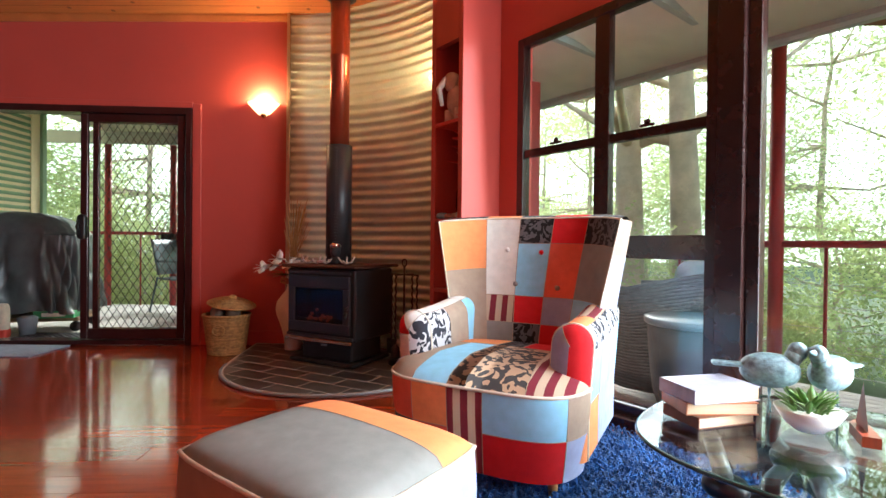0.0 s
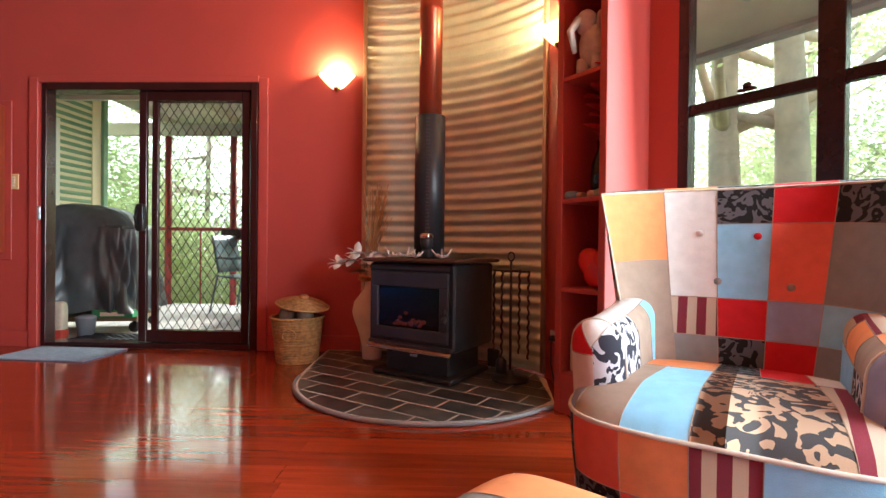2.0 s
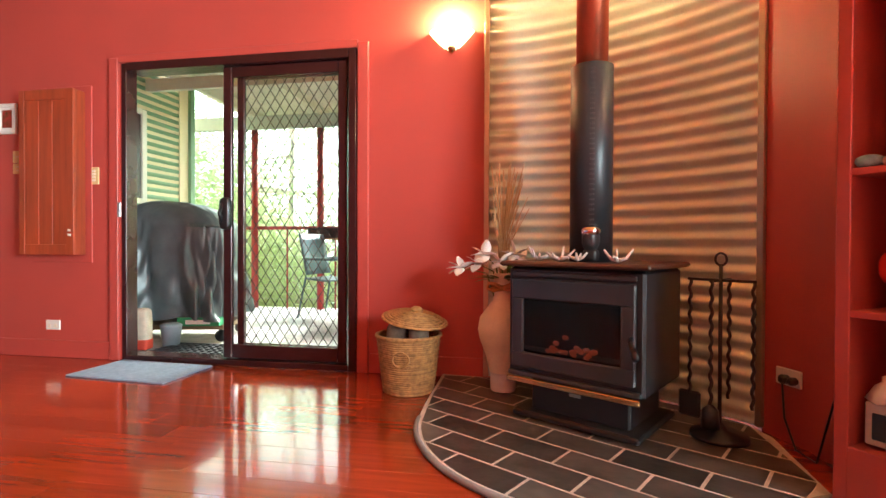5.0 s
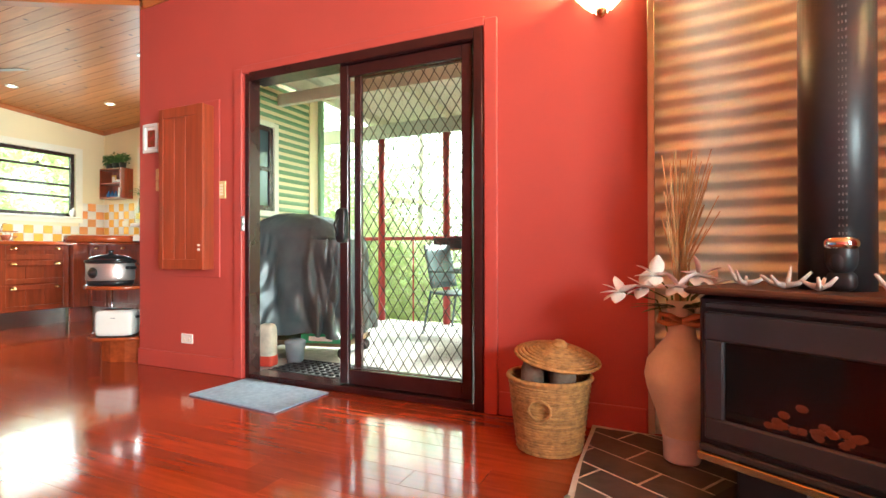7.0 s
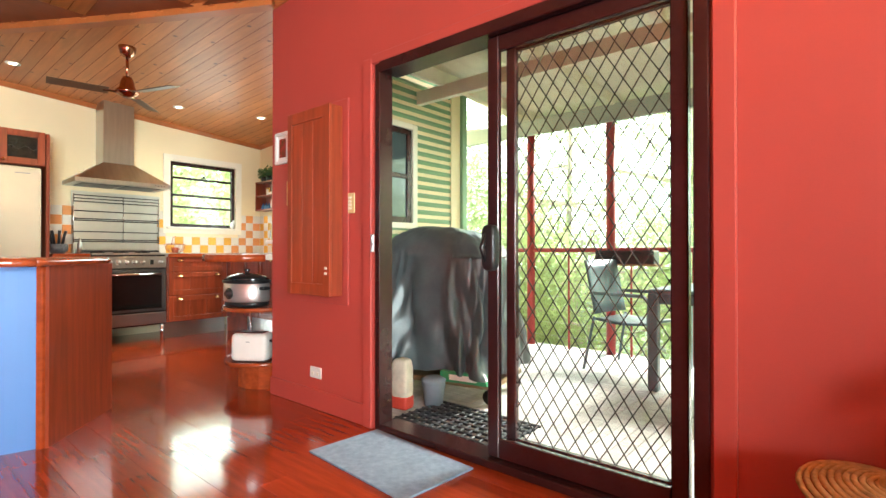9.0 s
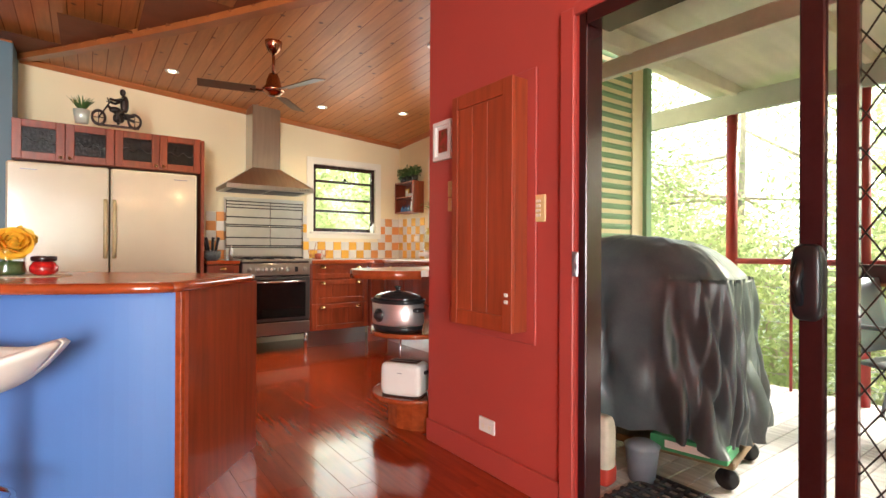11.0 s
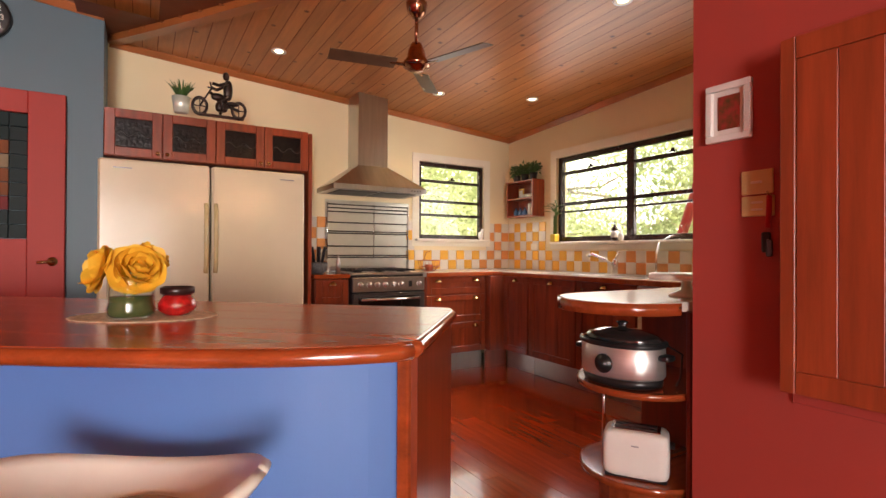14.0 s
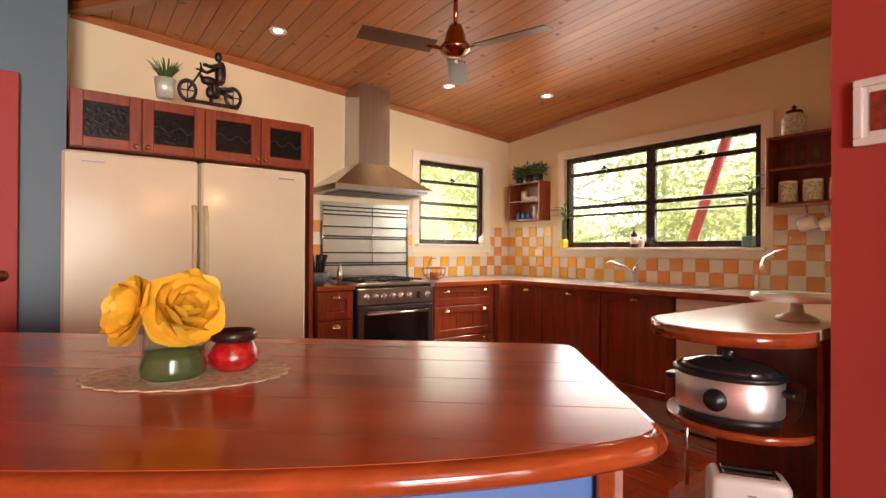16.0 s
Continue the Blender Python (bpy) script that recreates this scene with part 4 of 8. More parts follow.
# floor vase with lilies and dry grass
vx, vy = -0.883, 4.0
vase = thing("floor_vase", (vx, vy, 0.024), 0, "tall matte sand coloured clay floor vase", "vase")
VASE = material("vase_clay", (0.86, 0.76, 0.54), 0.7, var=0.12, scale=5)
part("body", Mesh().lathe([(0.063, 0.0), (0.066, 0.01), (0.068, 0.08), (0.092, 0.18), (0.128, 0.28), (0.137, 0.33), (0.126, 0.39), (0.085, 0.445), (0.056, 0.48), (0.046, 0.55), (0.056, 0.625), (0.05, 0.628), (0.04, 0.60)], seg=36), VASE, vase)
part("foot_band", Mesh().lathe([(0.0645, 0.0), (0.0675, 0.01), (0.0695, 0.08), (0.0745, 0.11)], seg=36), material("vase_white", (0.78, 0.74, 0.68), 0.7), vase, "whitewashed foot")
RIBBON = material("ochre_ribbon", (0.55, 0.26, 0.10), 0.6, var=0.15, scale=20)
part("ribbon", Mesh().tube([(0.055 * math.cos(k * math.pi / 9), 0.055 * math.sin(k * math.pi / 9), 0.55 + 0.004 * math.sin(k)) for k in range(19)], 0.014, 8), RIBBON, vase, "ochre ribbon tied round the neck")
for s in (-1, 1):
    part("bow_loop", Mesh().tube([(0, -0.06, 0.55), (s * 0.04, -0.075, 0.572), (s * 0.075, -0.07, 0.578), (s * 0.08, -0.07, 0.55), (s * 0.05, -0.07, 0.54), (0, -0.06, 0.55)], 0.011, 8), RIBBON, vase)
lily = thing("lily_bunch", (vx, vy, 0.62), 0, "white lilies with tall dry grass stems", "flowers")
PETAL = material("lily_petal", (0.82, 0.80, 0.74), 0.5, var=0.05)
GREENLEAF = material("lily_leaf", (0.10, 0.20, 0.04), 0.5, var=0.2, scale=8)
STRAW = material("dry_grass", (0.50, 0.36, 0.17), 0.8, var=0.2, scale=20)
rng = random.Random(21)


def petal(m, base, d, ln, wd, curl=0.3):
    d = Vector(d).normalized()
    s = d.cross(Vector((0.1, 0.2, 1))).normalized()
    up = s.cross(d)
    base = Vector(base)
    row = []
    for k in range(6):
        t = k / 5
        c = base + d * ln * t + up * (curl * ln * (t * t - 0.2 * t))
        w = wd * math.sin(math.pi * min(0.97, 0.12 + 0.85 * t)) ** 0.8
        row += [c - s * w, c + up * -0.15 * w, c + s * w]
    m.add(row, [(3 * k + j, 3 * k + j + 1, 3 * k + j + 4, 3 * k + j + 3) for k in range(5) for j in range(2)], 0, True)


for k, (fx, fy, fz) in enumerate(((-0.22, -0.06, 0.06), (-0.09, -0.09, 0.13), (-0.01, -0.11, 0.09), (0.06, -0.08, 0.13), (0.09, -0.06, 0.09), (-0.13, -0.05, 0.08))):
    m = Mesh()
    for j in range(6):
        a = j * math.pi / 3 + k
        out = Vector((fx, fy, 0.05)).normalized() * 0.7
        petal(m, (fx, fy, fz), (math.cos(a) + out.x, math.sin(a) * 0.7 + out.y, math.sin(a) * 0.6 + 0.3), 0.078, 0.028, -0.3)
    fl = part("lily_flower", m, PETAL, lily, solid=0.001)
    part("stem", Mesh().tube([(0, 0, -0.25), (fx * 0.4, fy * 0.4, fz * 0.5), (fx, fy, fz)], 0.0035, 5), GREENLEAF, lily)
m = Mesh()
for k in range(14):
    a = rng.uniform(0, 6.28)
    petal(m, (0.03 * math.cos(a), 0.03 * math.sin(a), 0.0), (math.cos(a), math.sin(a) - 0.5, rng.uniform(0.1, 0.9)), 0.17, 0.016, -0.2)
part("leaves", m, GREENLEAF, lily, solid=0.001)
m = Mesh()
for k in range(46):
    a, s, h = rng.uniform(0, 6.28), rng.uniform(0.02, 0.12), rng.uniform(0.3, 0.62)
    m.tube([(0, 0, -0.3), (0.3 * s * math.cos(a), 0.3 * s * math.sin(a), h * 0.5), (s * math.cos(a) + 0.03, s * math.sin(a) * 0.5 - 0.03, h)], 0.0028, 4)
part("dry_grass", m, STRAW, lily, "dry straw coloured stems")["kind"] = "stuff"

# power point and cord by the stove
gp = thing("power_point", (0.30, 3.545, 0.27), -67, "white double power point with black plugs", "power point")
part("plate", Mesh().box((0, -0.006, 0), (0.115, 0.012, 0.07), 0, 0.004), WHITE, gp)
part("plug", Mesh().box((0.0, -0.03, -0.005), (0.035, 0.04, 0.035), 0, 0.008).box((0.038, -0.03, -0.005), (0.03, 0.04, 0.03), 0, 0.008), BLACK, gp)
part("cord", Mesh().tube([(0.0, -0.04, -0.01), (0.03, -0.06, -0.15), (0.10, -0.08, -0.25), (0.2, -0.10, -0.255), (0.26, -0.06, 0.1), (0.27, -0.05, 0.4)], 0.004, 6).box((0.272, -0.055, 0.30), (0.02, 0.02, 0.06), 0, 0.006), BLACK, gp)

# ---- wall sconces ----
SHADE = bpy.data.materials.new("frosted_shade")
SHADE.use_nodes = True
b = SHADE.node_tree.nodes["Principled BSDF"]
b.inputs["Base Color"].default_value = (0.9, 0.72, 0.45, 1)
b.inputs["Emission Color"].default_value, b.inputs["Emission Strength"].default_value = (1, 0.66, 0.30, 1), 1.5
b.inputs["Roughness"].default_value = 0.3


def sconce(x, y, z, rz):
    ob = thing("wall_sconce", (x, y, z), rz, "glowing frosted glass half bowl wall light", "wall light", "wall sconces")
    m = Mesh()
    m.sheet(lambda u, v: (0.135 * (0.18 + 0.82 * v ** 0.8) * math.cos(math.pi * (1 + u)), 0.115 * (0.18 + 0.82 * v ** 0.8) * math.sin(math.pi * (1 + u)), -0.07 + 0.105 * v), 24, 10)
    part("shade", m, SHADE, ob, "frosted glowing glass shade", solid=0.003)
    part("finial", Mesh().lathe([(0.004, -0.095), (0.016, -0.085), (0.026, -0.066), (0.028, -0.058)], (0, -0.015, 0), 14), BRASS, ob)
    part("back_plate", Mesh().box((0, -0.006, -0.02), (0.08, 0.012, 0.10), 0, 0.004), BRASS, ob)
    lamp = new("sconce_bulb", bpy.data.lights.new("sconce_bulb", "POINT"))
    lamp.data.energy, lamp.data.color, lamp.data.shadow_soft_size = 11.0, (1, 0.64, 0.30), 0.04
    dx, dy = rot2(0, -0.06, rz)
    lamp.location = (x + dx, y + dy, z + 0.06)


sconce(-1.215, WY - 0.002, 2.045, 0)
sconce(0.30, 3.53, 2.065, -67)

# ---- what stands in the shelf tower ----
def in_tower(k, u=0.0, v=0.12):
    dx, dy = rot2(-SW / 2 + u, v, DIAG)
    return TX + dx, TY + dy, (SHELVES[k] + 0.011 if k >= 0 else 0)


lant = thing("lantern", in_tower(0, -0.05, 0.08), DIAG, "small white pierced metal candle lantern", "lantern")
part("body", Mesh().box((0, 0, 0.075), (0.075, 0.075, 0.13), 0, 0.004), material("lantern_tin", (0.55, 0.48, 0.38), 0.4, 0.3), lant)
part("opening", Mesh().box((0, -0.039, 0.07), (0.035, 0.004, 0.08), 0, 0.002).box((-0.039, 0, 0.07), (0.004, 0.035, 0.08), 0, 0.002), BLACK, lant)
part("roof", Mesh().lathe([(0.056, 0.14), (0.03, 0.185), (0.012, 0.20), (0.012, 0.215), (0.004, 0.22)], seg=4), WHITE, lant)
bowl = thing("white_bowl", in_tower(0, 0.05, 0.07), 0, "white ceramic bowl with small plants", "bowl")
part("body", Mesh().lathe([(0.035, 0.0), (0.062, 0.03), (0.07, 0.075), (0.064, 0.075), (0.055, 0.03), (0.03, 0.01)], seg=24), WHITE, bowl)
jar = thing("glass_jar", in_tower(0, 0.04, 0.20), 0, "tall clear glass jar of pebbles", "jar")
part("glass", Mesh().lathe([(0.045, 0.0), (0.045, 0.18), (0.035, 0.20)], seg=20), clear("jar_glass", (0.9, 0.9, 0.88)), jar)
part("filling", Mesh().lathe([(0.041, 0.004), (0.041, 0.10)], seg=20), BARK, jar)
heart = thing("heart_ornament", in_tower(1, 0.03, 0.10), DIAG, "bright red heart shaped lamp ornament", "ornament")
part("heart", soft_blob(soft_blob(soft_blob(Mesh(), (-0.045, 0, 0.13), (0.13, 0.09, 0.13), 2.2), (0.045, 0, 0.13), (0.13, 0.09, 0.13), 2.2), (0, 0, 0.085), (0.15, 0.085, 0.16), 2.6), material("red_glass_heart", (0.75, 0.03, 0.02), 0.25, var=0.05), heart)
for k, (u, v, c, s) in enumerate(((-0.08, 0.04, (0.25, 0.5, 0.62), 0.05), (-0.03, 0.05, (0.6, 0.4, 0.3), 0.04), (0.03, 0.05, (0.55, 0.42, 0.33), 0.045), (0.08, 0.05, (0.3, 0.42, 0.36), 0.05))):
    sh = thing("sea_shell", in_tower(2, u, v), 40 * k, "small sea shell on the red shelf", "shell", "shells on the shelf")
    part("shell", soft_blob(Mesh(), (0, 0, s * 0.4), (s * 1.5, s, s * 0.8), 2.4).lathe([(s * 0.35, 0), (s * 0.2, s * 0.5), (0.002, s * 1.1)], (0, 0, s * 0.3), 10, m=Matrix.Rotation(radians(70), 4, 'Y')), material("shell", c, 0.35, var=0.25, scale=30), sh)
dv = thing("dark_vase", in_tower(2, 0.02, 0.14), DIAG, "dark glass vase of large red leaves", "vase")
part("body", Mesh().lathe([(0.045, 0.0), (0.06, 0.08), (0.055, 0.17), (0.028, 0.24), (0.032, 0.28)], seg=24), material("dark_glass", (0.012, 0.012, 0.014), 0.08, coat=0.5), dv)
m = Mesh()
for k in range(12):
    a, z = k * 2.2, 0.27 + 0.030 * k
    petal(m, (0.01, -0.02, z), (math.cos(a), math.sin(a) - 0.3, 0.5), 0.11, 0.035, -0.3)
part("leaves", m, material("red_leaf", (0.62, 0.025, 0.02), 0.5, var=0.15), dv, "red fabric leaves", solid=0.001)
part("stem", Mesh().tube([(0, 0, 0.2), (0.01, -0.01, 0.45), (0.0, -0.02, 0.56)], 0.005), BARK, dv)
owl = thing("elephant_ornament", in_tower(3, 0.0, 0.09), DIAG, "carved pale stone animal ornament", "ornament")
STONE = material("carved_stone", (0.62, 0.55, 0.46), 0.7, var=0.2, scale=18, bump=0.4, bscale=60)
m = soft_blob(Mesh(), (0, 0, 0.14), (0.14, 0.12, 0.20), 2.4)
soft_blob(m, (-0.02, -0.03, 0.25), (0.10, 0.10, 0.12), 2.2)
m.tube([(-0.03, -0.07, 0.26), (-0.05, -0.11, 0.20), (-0.04, -0.09, 0.10)], 0.024, 9, taper=0.012)
for x in (-0.045, 0.045):
    m.lathe([(0.03, 0.0), (0.028, 0.08)], (x, -0.03, 0), 12).lathe([(0.03, 0.0), (0.028, 0.08)], (x, 0.04, 0), 12)
part("carving", soft_blob(m, (0.05, 0, 0.24), (0.03, 0.09, 0.11), 2.2), STONE, owl)

# ---- sliding door ----
DOORCOL = material("maroon_aluminium", (0.045, 0.012, 0.012), 0.22, 0.2, var=0.15, scale=5)
SILVER = material("lock_metal", (0.5, 0.5, 0.5), 0.3, 0.9)
slider = thing("door_1", (0, WY, 0), 0, "dark maroon sliding door half open with a diamond grille screen", "door", kind="structure")
FL, FR = DL, DR
for nm, c, s in (("jamb", (FL + 0.02, 0.045, DT / 2), (0.04, 0.10, DT)), ("jamb", (FR - 0.025, 0.05, DT / 2), (0.05, 0.14, DT)), ("head", ((FL + FR) / 2, 0.05, DT - 0.03), (FR - FL - 0.1, 0.14, 0.06)), ("track", ((FL + FR) / 2, 0.05, 0.022), (FR - FL - 0.1, 0.14, 0.036))):
    part(nm, Mesh().box(c, s, 0, 0.004), DOORCOL, slider)
PX0, PX1, PZ0, PZ1 = -2.75, FR - 0.075, 0.045, DT - 0.062


def leaf_panel(name, y, x0, x1, wide, glass):
    pn = part(name, Mesh().box((x0 + wide / 2, y, (PZ0 + PZ1) / 2), (wide, 0.03, PZ1 - PZ0), 0, 0.004).box((x1 - wide / 2, y, (PZ0 + PZ1) / 2), (wide, 0.03, PZ1 - PZ0), 0, 0.004)
              .box(((x0 + x1) / 2, y, PZ1 - 0.035), (x1 - x0 - 2 * wide, 0.03, 0.07), 0, 0.004).box(((x0 + x1) / 2, y, PZ0 + 0.045), (x1 - x0 - 2 * wide, 0.03, 0.09), 0, 0.004), DOORCOL, slider)
    if glass:
        g = part("pane", Mesh().box(((x0 + x1) / 2, y, (PZ0 + PZ1) / 2), (x1 - x0 - 2 * wide, 0.005, PZ1 - PZ0 - 0.14)), GLASS, pn)
        g.visible_shadow = False
    return pn


glassleaf = leaf_panel("glass_leaf", 0.035, PX0, PX1, 0.06, True)
screen = leaf_panel("screen_leaf", 0.085, PX0 + 0.07, PX1 - 0.01, 0.05, False)
GX0, GX1, GZ0, GZ1 = PX0 + 0.12, PX1 - 0.06, PZ0 + 0.09, PZ1 - 0.07
MESHCOL = material("grille_black", (0.02, 0.016, 0.015), 0.4, 0.3)
SL, PITCH = 1.55, 0.068
for sgn in (1, -1):
    c = -4.0
    k = int((GX0 - 2.5) / PITCH)
    while k * PITCH < GX1 + 2.5:
        x0 = k * PITCH
        # line x = x0 + sgn * (z - GZ0) / SL
        za, zb = GZ0, GZ1
        if sgn > 0:
            za, zb = max(GZ0, GZ0 + (GX0 - x0) * SL), min(GZ1, GZ0 + (GX1 - x0) * SL)
        else:
            za, zb = max(GZ0, GZ0 + (x0 - GX1) * SL), min(GZ1, GZ0 + (x0 - GX0) * SL)
        if zb - za > 0.02:
            part("grille_bar", Mesh().tube([(x0 + sgn * (z - GZ0) / SL, 0.085, z) for z in (za, zb)], 0.0028, 4), MESHCOL, screen)
        k += 1
part("door_handle", soft_blob(Mesh(), (PX0 + 0.03, 0.0, 1.0), (0.075, 0.06, 0.21), 4).tube([(PX0 + 0.02, -0.02, 1.06), (PX0 + 0.015, -0.045, 1.0), (PX0 + 0.02, -0.02, 0.94)], 0.012), BLACK, slider, "black lock handle")
part("strike_plate", Mesh().box((FL - 0.01 + 0.01, -0.022, 1.03), (0.03, 0.006, 0.10), 0, 0.002).box((FL + 0.0, -0.027, 1.05), (0.012, 0.006, 0.035)).box((FL, -0.027, 1.0), (0.012, 0.006, 0.025)), SILVER, slider, "silver strike plate")
m = Mesh()
for c, s in (((DL - 0.045, WY - 0.012, 1.03), (0.07, 0.024, 2.06)), ((DR + 0.045, WY - 0.012, 1.03), (0.07, 0.024, 2.06))):
    m.box(c, s, 0, 0.004)
m.box(((DL + DR) / 2, WY - 0.012, DT + 0.02), (DR - DL + 0.02, 0.024, 0.05), 0, 0.004)
structure("trim_door", m, [RED], "red painted door architrave", "trim")

# mats
MATBLUE = material("blue_grey_mat", (0.23, 0.30, 0.40), 0.95, var=0.15, scale=40, bump=0.5, bscale=300)
dm = thing("door_mat", (-3.13, 4.05, 0.0), -4, "blue grey woven floor mat inside the door", "mat")
part("mat", Mesh().box((0, 0, 0.006), (0.70, 0.42, 0.010), 0, 0.003), MATBLUE, dm)
RUBBER = material("black_rubber", (0.025, 0.03, 0.038), 0.6, var=0.2, scale=10)
om = thing("rubber_mat", (-3.22, 4.73, -0.03), 0, "black rubber ring mat on the deck", "mat")
for i in range(13):
    part("bar", Mesh().box((-0.36 + i * 0.06, 0, 0.008), (0.018, 0.50, 0.014), 0, 0.003), RUBBER, om)
for j in range(9):
    part("bar", Mesh().box((0, -0.24 + j * 0.06, 0.010), (0.76, 0.018, 0.014), 0, 0.003), RUBBER, om)

# ---- on the red wall ----
box = thing("wall_cabinet", (-3.985, WY, -0.018), 0, "shallow cedar wall cabinet with a boarded door", "cabinet")
part("backboard", Mesh().box((0.015, -0.006, 1.295), (0.455, 0.010, 1.22), 0, 0.003), RED, box)
part("carcass", Mesh().box((0, -0.055, 1.30), (0.40, 0.08, 1.12), 0, 0.003), LOUVRE, box)
dr = part("door", Mesh().box((-0.01, -0.104, 0.775), (0.308, 0.016, 0.07), 0, 0.002).box((-0.01, -0.104, 1.825), (0.308, 0.016, 0.07), 0, 0.002).box((0.175, -0.106, 1.30), (0.06, 0.018, 1.12), 0, 0.002).box((-0.185, -0.104, 1.30), (0.04, 0.016, 1.12), 0, 0.002), LOUVRE, box)
for k in range(3):
    part("board", Mesh().box((-0.1125 + k * 0.1027, -0.101, 1.30), (0.1015, 0.010, 0.98), 0, 0.002), LOUVRE, dr)
for z in (0.875, 0.905):
    part("latch", Mesh().box((0.175, -0.118, z), (0.022, 0.006, 0.016), 0, 0.002), WHITE, box)


SWITCH = material("aged_cream_plastic", (0.74, 0.56, 0.25), 0.4, var=0.05, scale=8)


def switch_plate(x, z, w, h, label, n):
    ob = thing("light_switch", (x, WY, z), 0, label, "switch", "switches on the red wall")
    part("plate", Mesh().box((0, -0.005, 0), (w, 0.010, h), 0, 0.003), SWITCH, ob)
    for k in range(n):
        part("rocker", Mesh().box((0, -0.012, h * ((k + 0.5) / n - 0.5) * 0.7), (w * 0.35, 0.005, h * 0.10), 0, 0.001), CREAMTRIM, ob)


switch_plate(-3.71, 1.266, 0.075, 0.118, "cream wall switch plate with four rockers", 4)
switch_plate(-4.327, 1.412, 0.105, 0.085, "small cream control box", 1)
switch_plate(-4.325, 1.328, 0.108, 0.072, "cream double light switch", 2)
box.scale = (1.07, 1, 1)
gp = thing("power_point", (-4.05, WY, 0.225), 0, "cream wall power point low on the wall", "power point")
part("plate", Mesh().box((0, -0.005, 0), (0.115, 0.010, 0.07), 0, 0.003), WHITE, gp)
for x in (-0.025, 0.025):
    part("socket", Mesh().box((x, -0.011, -0.005), (0.02, 0.002, 0.02)), CREAMTRIM, gp)
pic = thing("picture_frame", (-4.425, WY, 1.683), 0, "small white framed picture of red flowers", "picture")
part("frame", Mesh().box((0, -0.012, 0.095), (0.165, 0.022, 0.025), 0, 0.003).box((0, -0.012, -0.095), (0.165, 0.022, 0.025), 0, 0.003).box((-0.07, -0.012, 0), (0.025, 0.022, 0.165), 0, 0.003).box((0.07, -0.012, 0), (0.025, 0.022, 0.165), 0, 0.003), WHITE, pic)
part("mount", Mesh().box((0, -0.006, 0), (0.12, 0.006, 0.17)), WHITE, pic)
FLOWERPIC = material("flower_print", (0.36, 0.03, 0.03), 0.9, var=0.3, scale=32, bscale=70, dark=(0.025, 0.06, 0.015), spec=0.1)
part("print", Mesh().box((0, -0.0105, 0.0), (0.08, 0.002, 0.125)), FLOWERPIC, pic)
keys = thing("key_bunch", (-4.285, WY, 1.33), 0, "keys on a red lanyard hanging from a hook", "keys")
part("lanyard", Mesh().tube([(0, -0.01, 0.03), (0.004, -0.02, -0.02), (0.0, -0.02, -0.08)], 0.009, 7), material("red_strap", (0.5, 0.01, 0.015), 0.6), keys)
part("hook", Mesh().tube([(0, 0, 0.035), (0, -0.02, 0.035), (0, -0.024, 0.045)], 0.003, 6), BRASS, keys)
part("key", Mesh().box((-0.005, -0.02, -0.13), (0.028, 0.01, 0.07), 0.2, 0.004).box((0.008, -0.026, -0.15), (0.02, 0.008, 0.06), 0.5, 0.003), BLACK, keys)

# ---- outdoors: deck, rails, barbecue, furniture ----
deck = structure("deck", Mesh().prism([(-8.0, 4.43), (0.4, 4.43), diag(-1.2, 0.45)[:2], diag(6, 0.45)[:2], diag(6, 2.1)[:2], diag(-3.1, 2.1)[:2], (-0.3, 7.35), (-8.0, 7.35)], -0.16, -0.055), material("deck_joists", (0.06, 0.055, 0.05), 0.9), "weathered timber verandah deck", "deck")
rng = random.Random(17)
k = 0
for i in range(66):
    x = -6.0 + i * 0.093
    hi = 7.35 if x < -0.3 else 5.6
    if x < 0.1:
        y0 = 6.35 if x < -4.5 else 4.44
        part("deck_board", Mesh().box((x, (y0 + hi) / 2, -0.0405), (0.088, hi - y0, 0.025), 0, 0.003), DECK, deck)
for j in range(18):
    n = 0.48 + j * 0.093
    part("deck_board", Mesh().box(diag(2.0, n, -0.0405), (7.0, 0.088, 0.025), radians(DIAG), 0.003), DECK, deck)


def railing(a, b, posts, tall, label, top=1.03):
    ob = thing("railing", (a[0], a[1], -0.03), math.degrees(math.atan2(b[1] - a[1], b[0] - a[0])), label, "railing")
    ln = math.hypot(b[0] - a[0], b[1] - a[1])
    part("top_rail", Mesh().tube([(0, 0, top), (ln, 0, top)], 0.024, 10), REDPOST, ob)
    for z in (0.12, 0.26, 0.40, 0.54, 0.68, 0.82):
        part("wire", Mesh().tube([(0, 0, z), (ln, 0, z)], 0.003, 4), STEEL, ob)
    for s, t in zip(posts, tall):
        part("post", Mesh().tube([(s, 0, 0), (s, 0, min(t, top) if t < 2 else t)], 0.045 if t > 2 else 0.011, 12), REDPOST, ob)
    return ob


a, b = diag(-3.0, 2.0), diag(5.5, 2.0)
sp = [0.3, 0.9, 1.5, 2.1, 2.7, 3.3, 3.62, 3.96, 4.24, 4.8, 5.4, 6.0, 6.8, 7.4]
railing(a, b, sp, [2.4 if abs(s - 3.96) < 0.01 or s == 0.3 or s == 7.4 else 1.03 for s in sp], "oxide red tubular verandah railing with wires", 0.94)
sp = [0.2, 0.8, 1.4, 2.0, 2.55, 3.0, 3.45, 3.65, 4.2, 4.7, 5.2, 5.8]
railing((-6.8, 7.25), (-0.4, 7.25), sp, [2.4 if s in (2.55, 3.45, 5.8) else 1.03 for s in sp], "oxide red tubular verandah railing with wires")

brace = thing("verandah_brace", (-7.0, 7.2, -0.03), 0, "leaning oxide red timber brace outside the kitchen window", "brace")
part("brace", Mesh().tube([(0.0, 0, 0.0), (0.86, 0, 2.50)], 0.05, 10), REDPOST, brace)

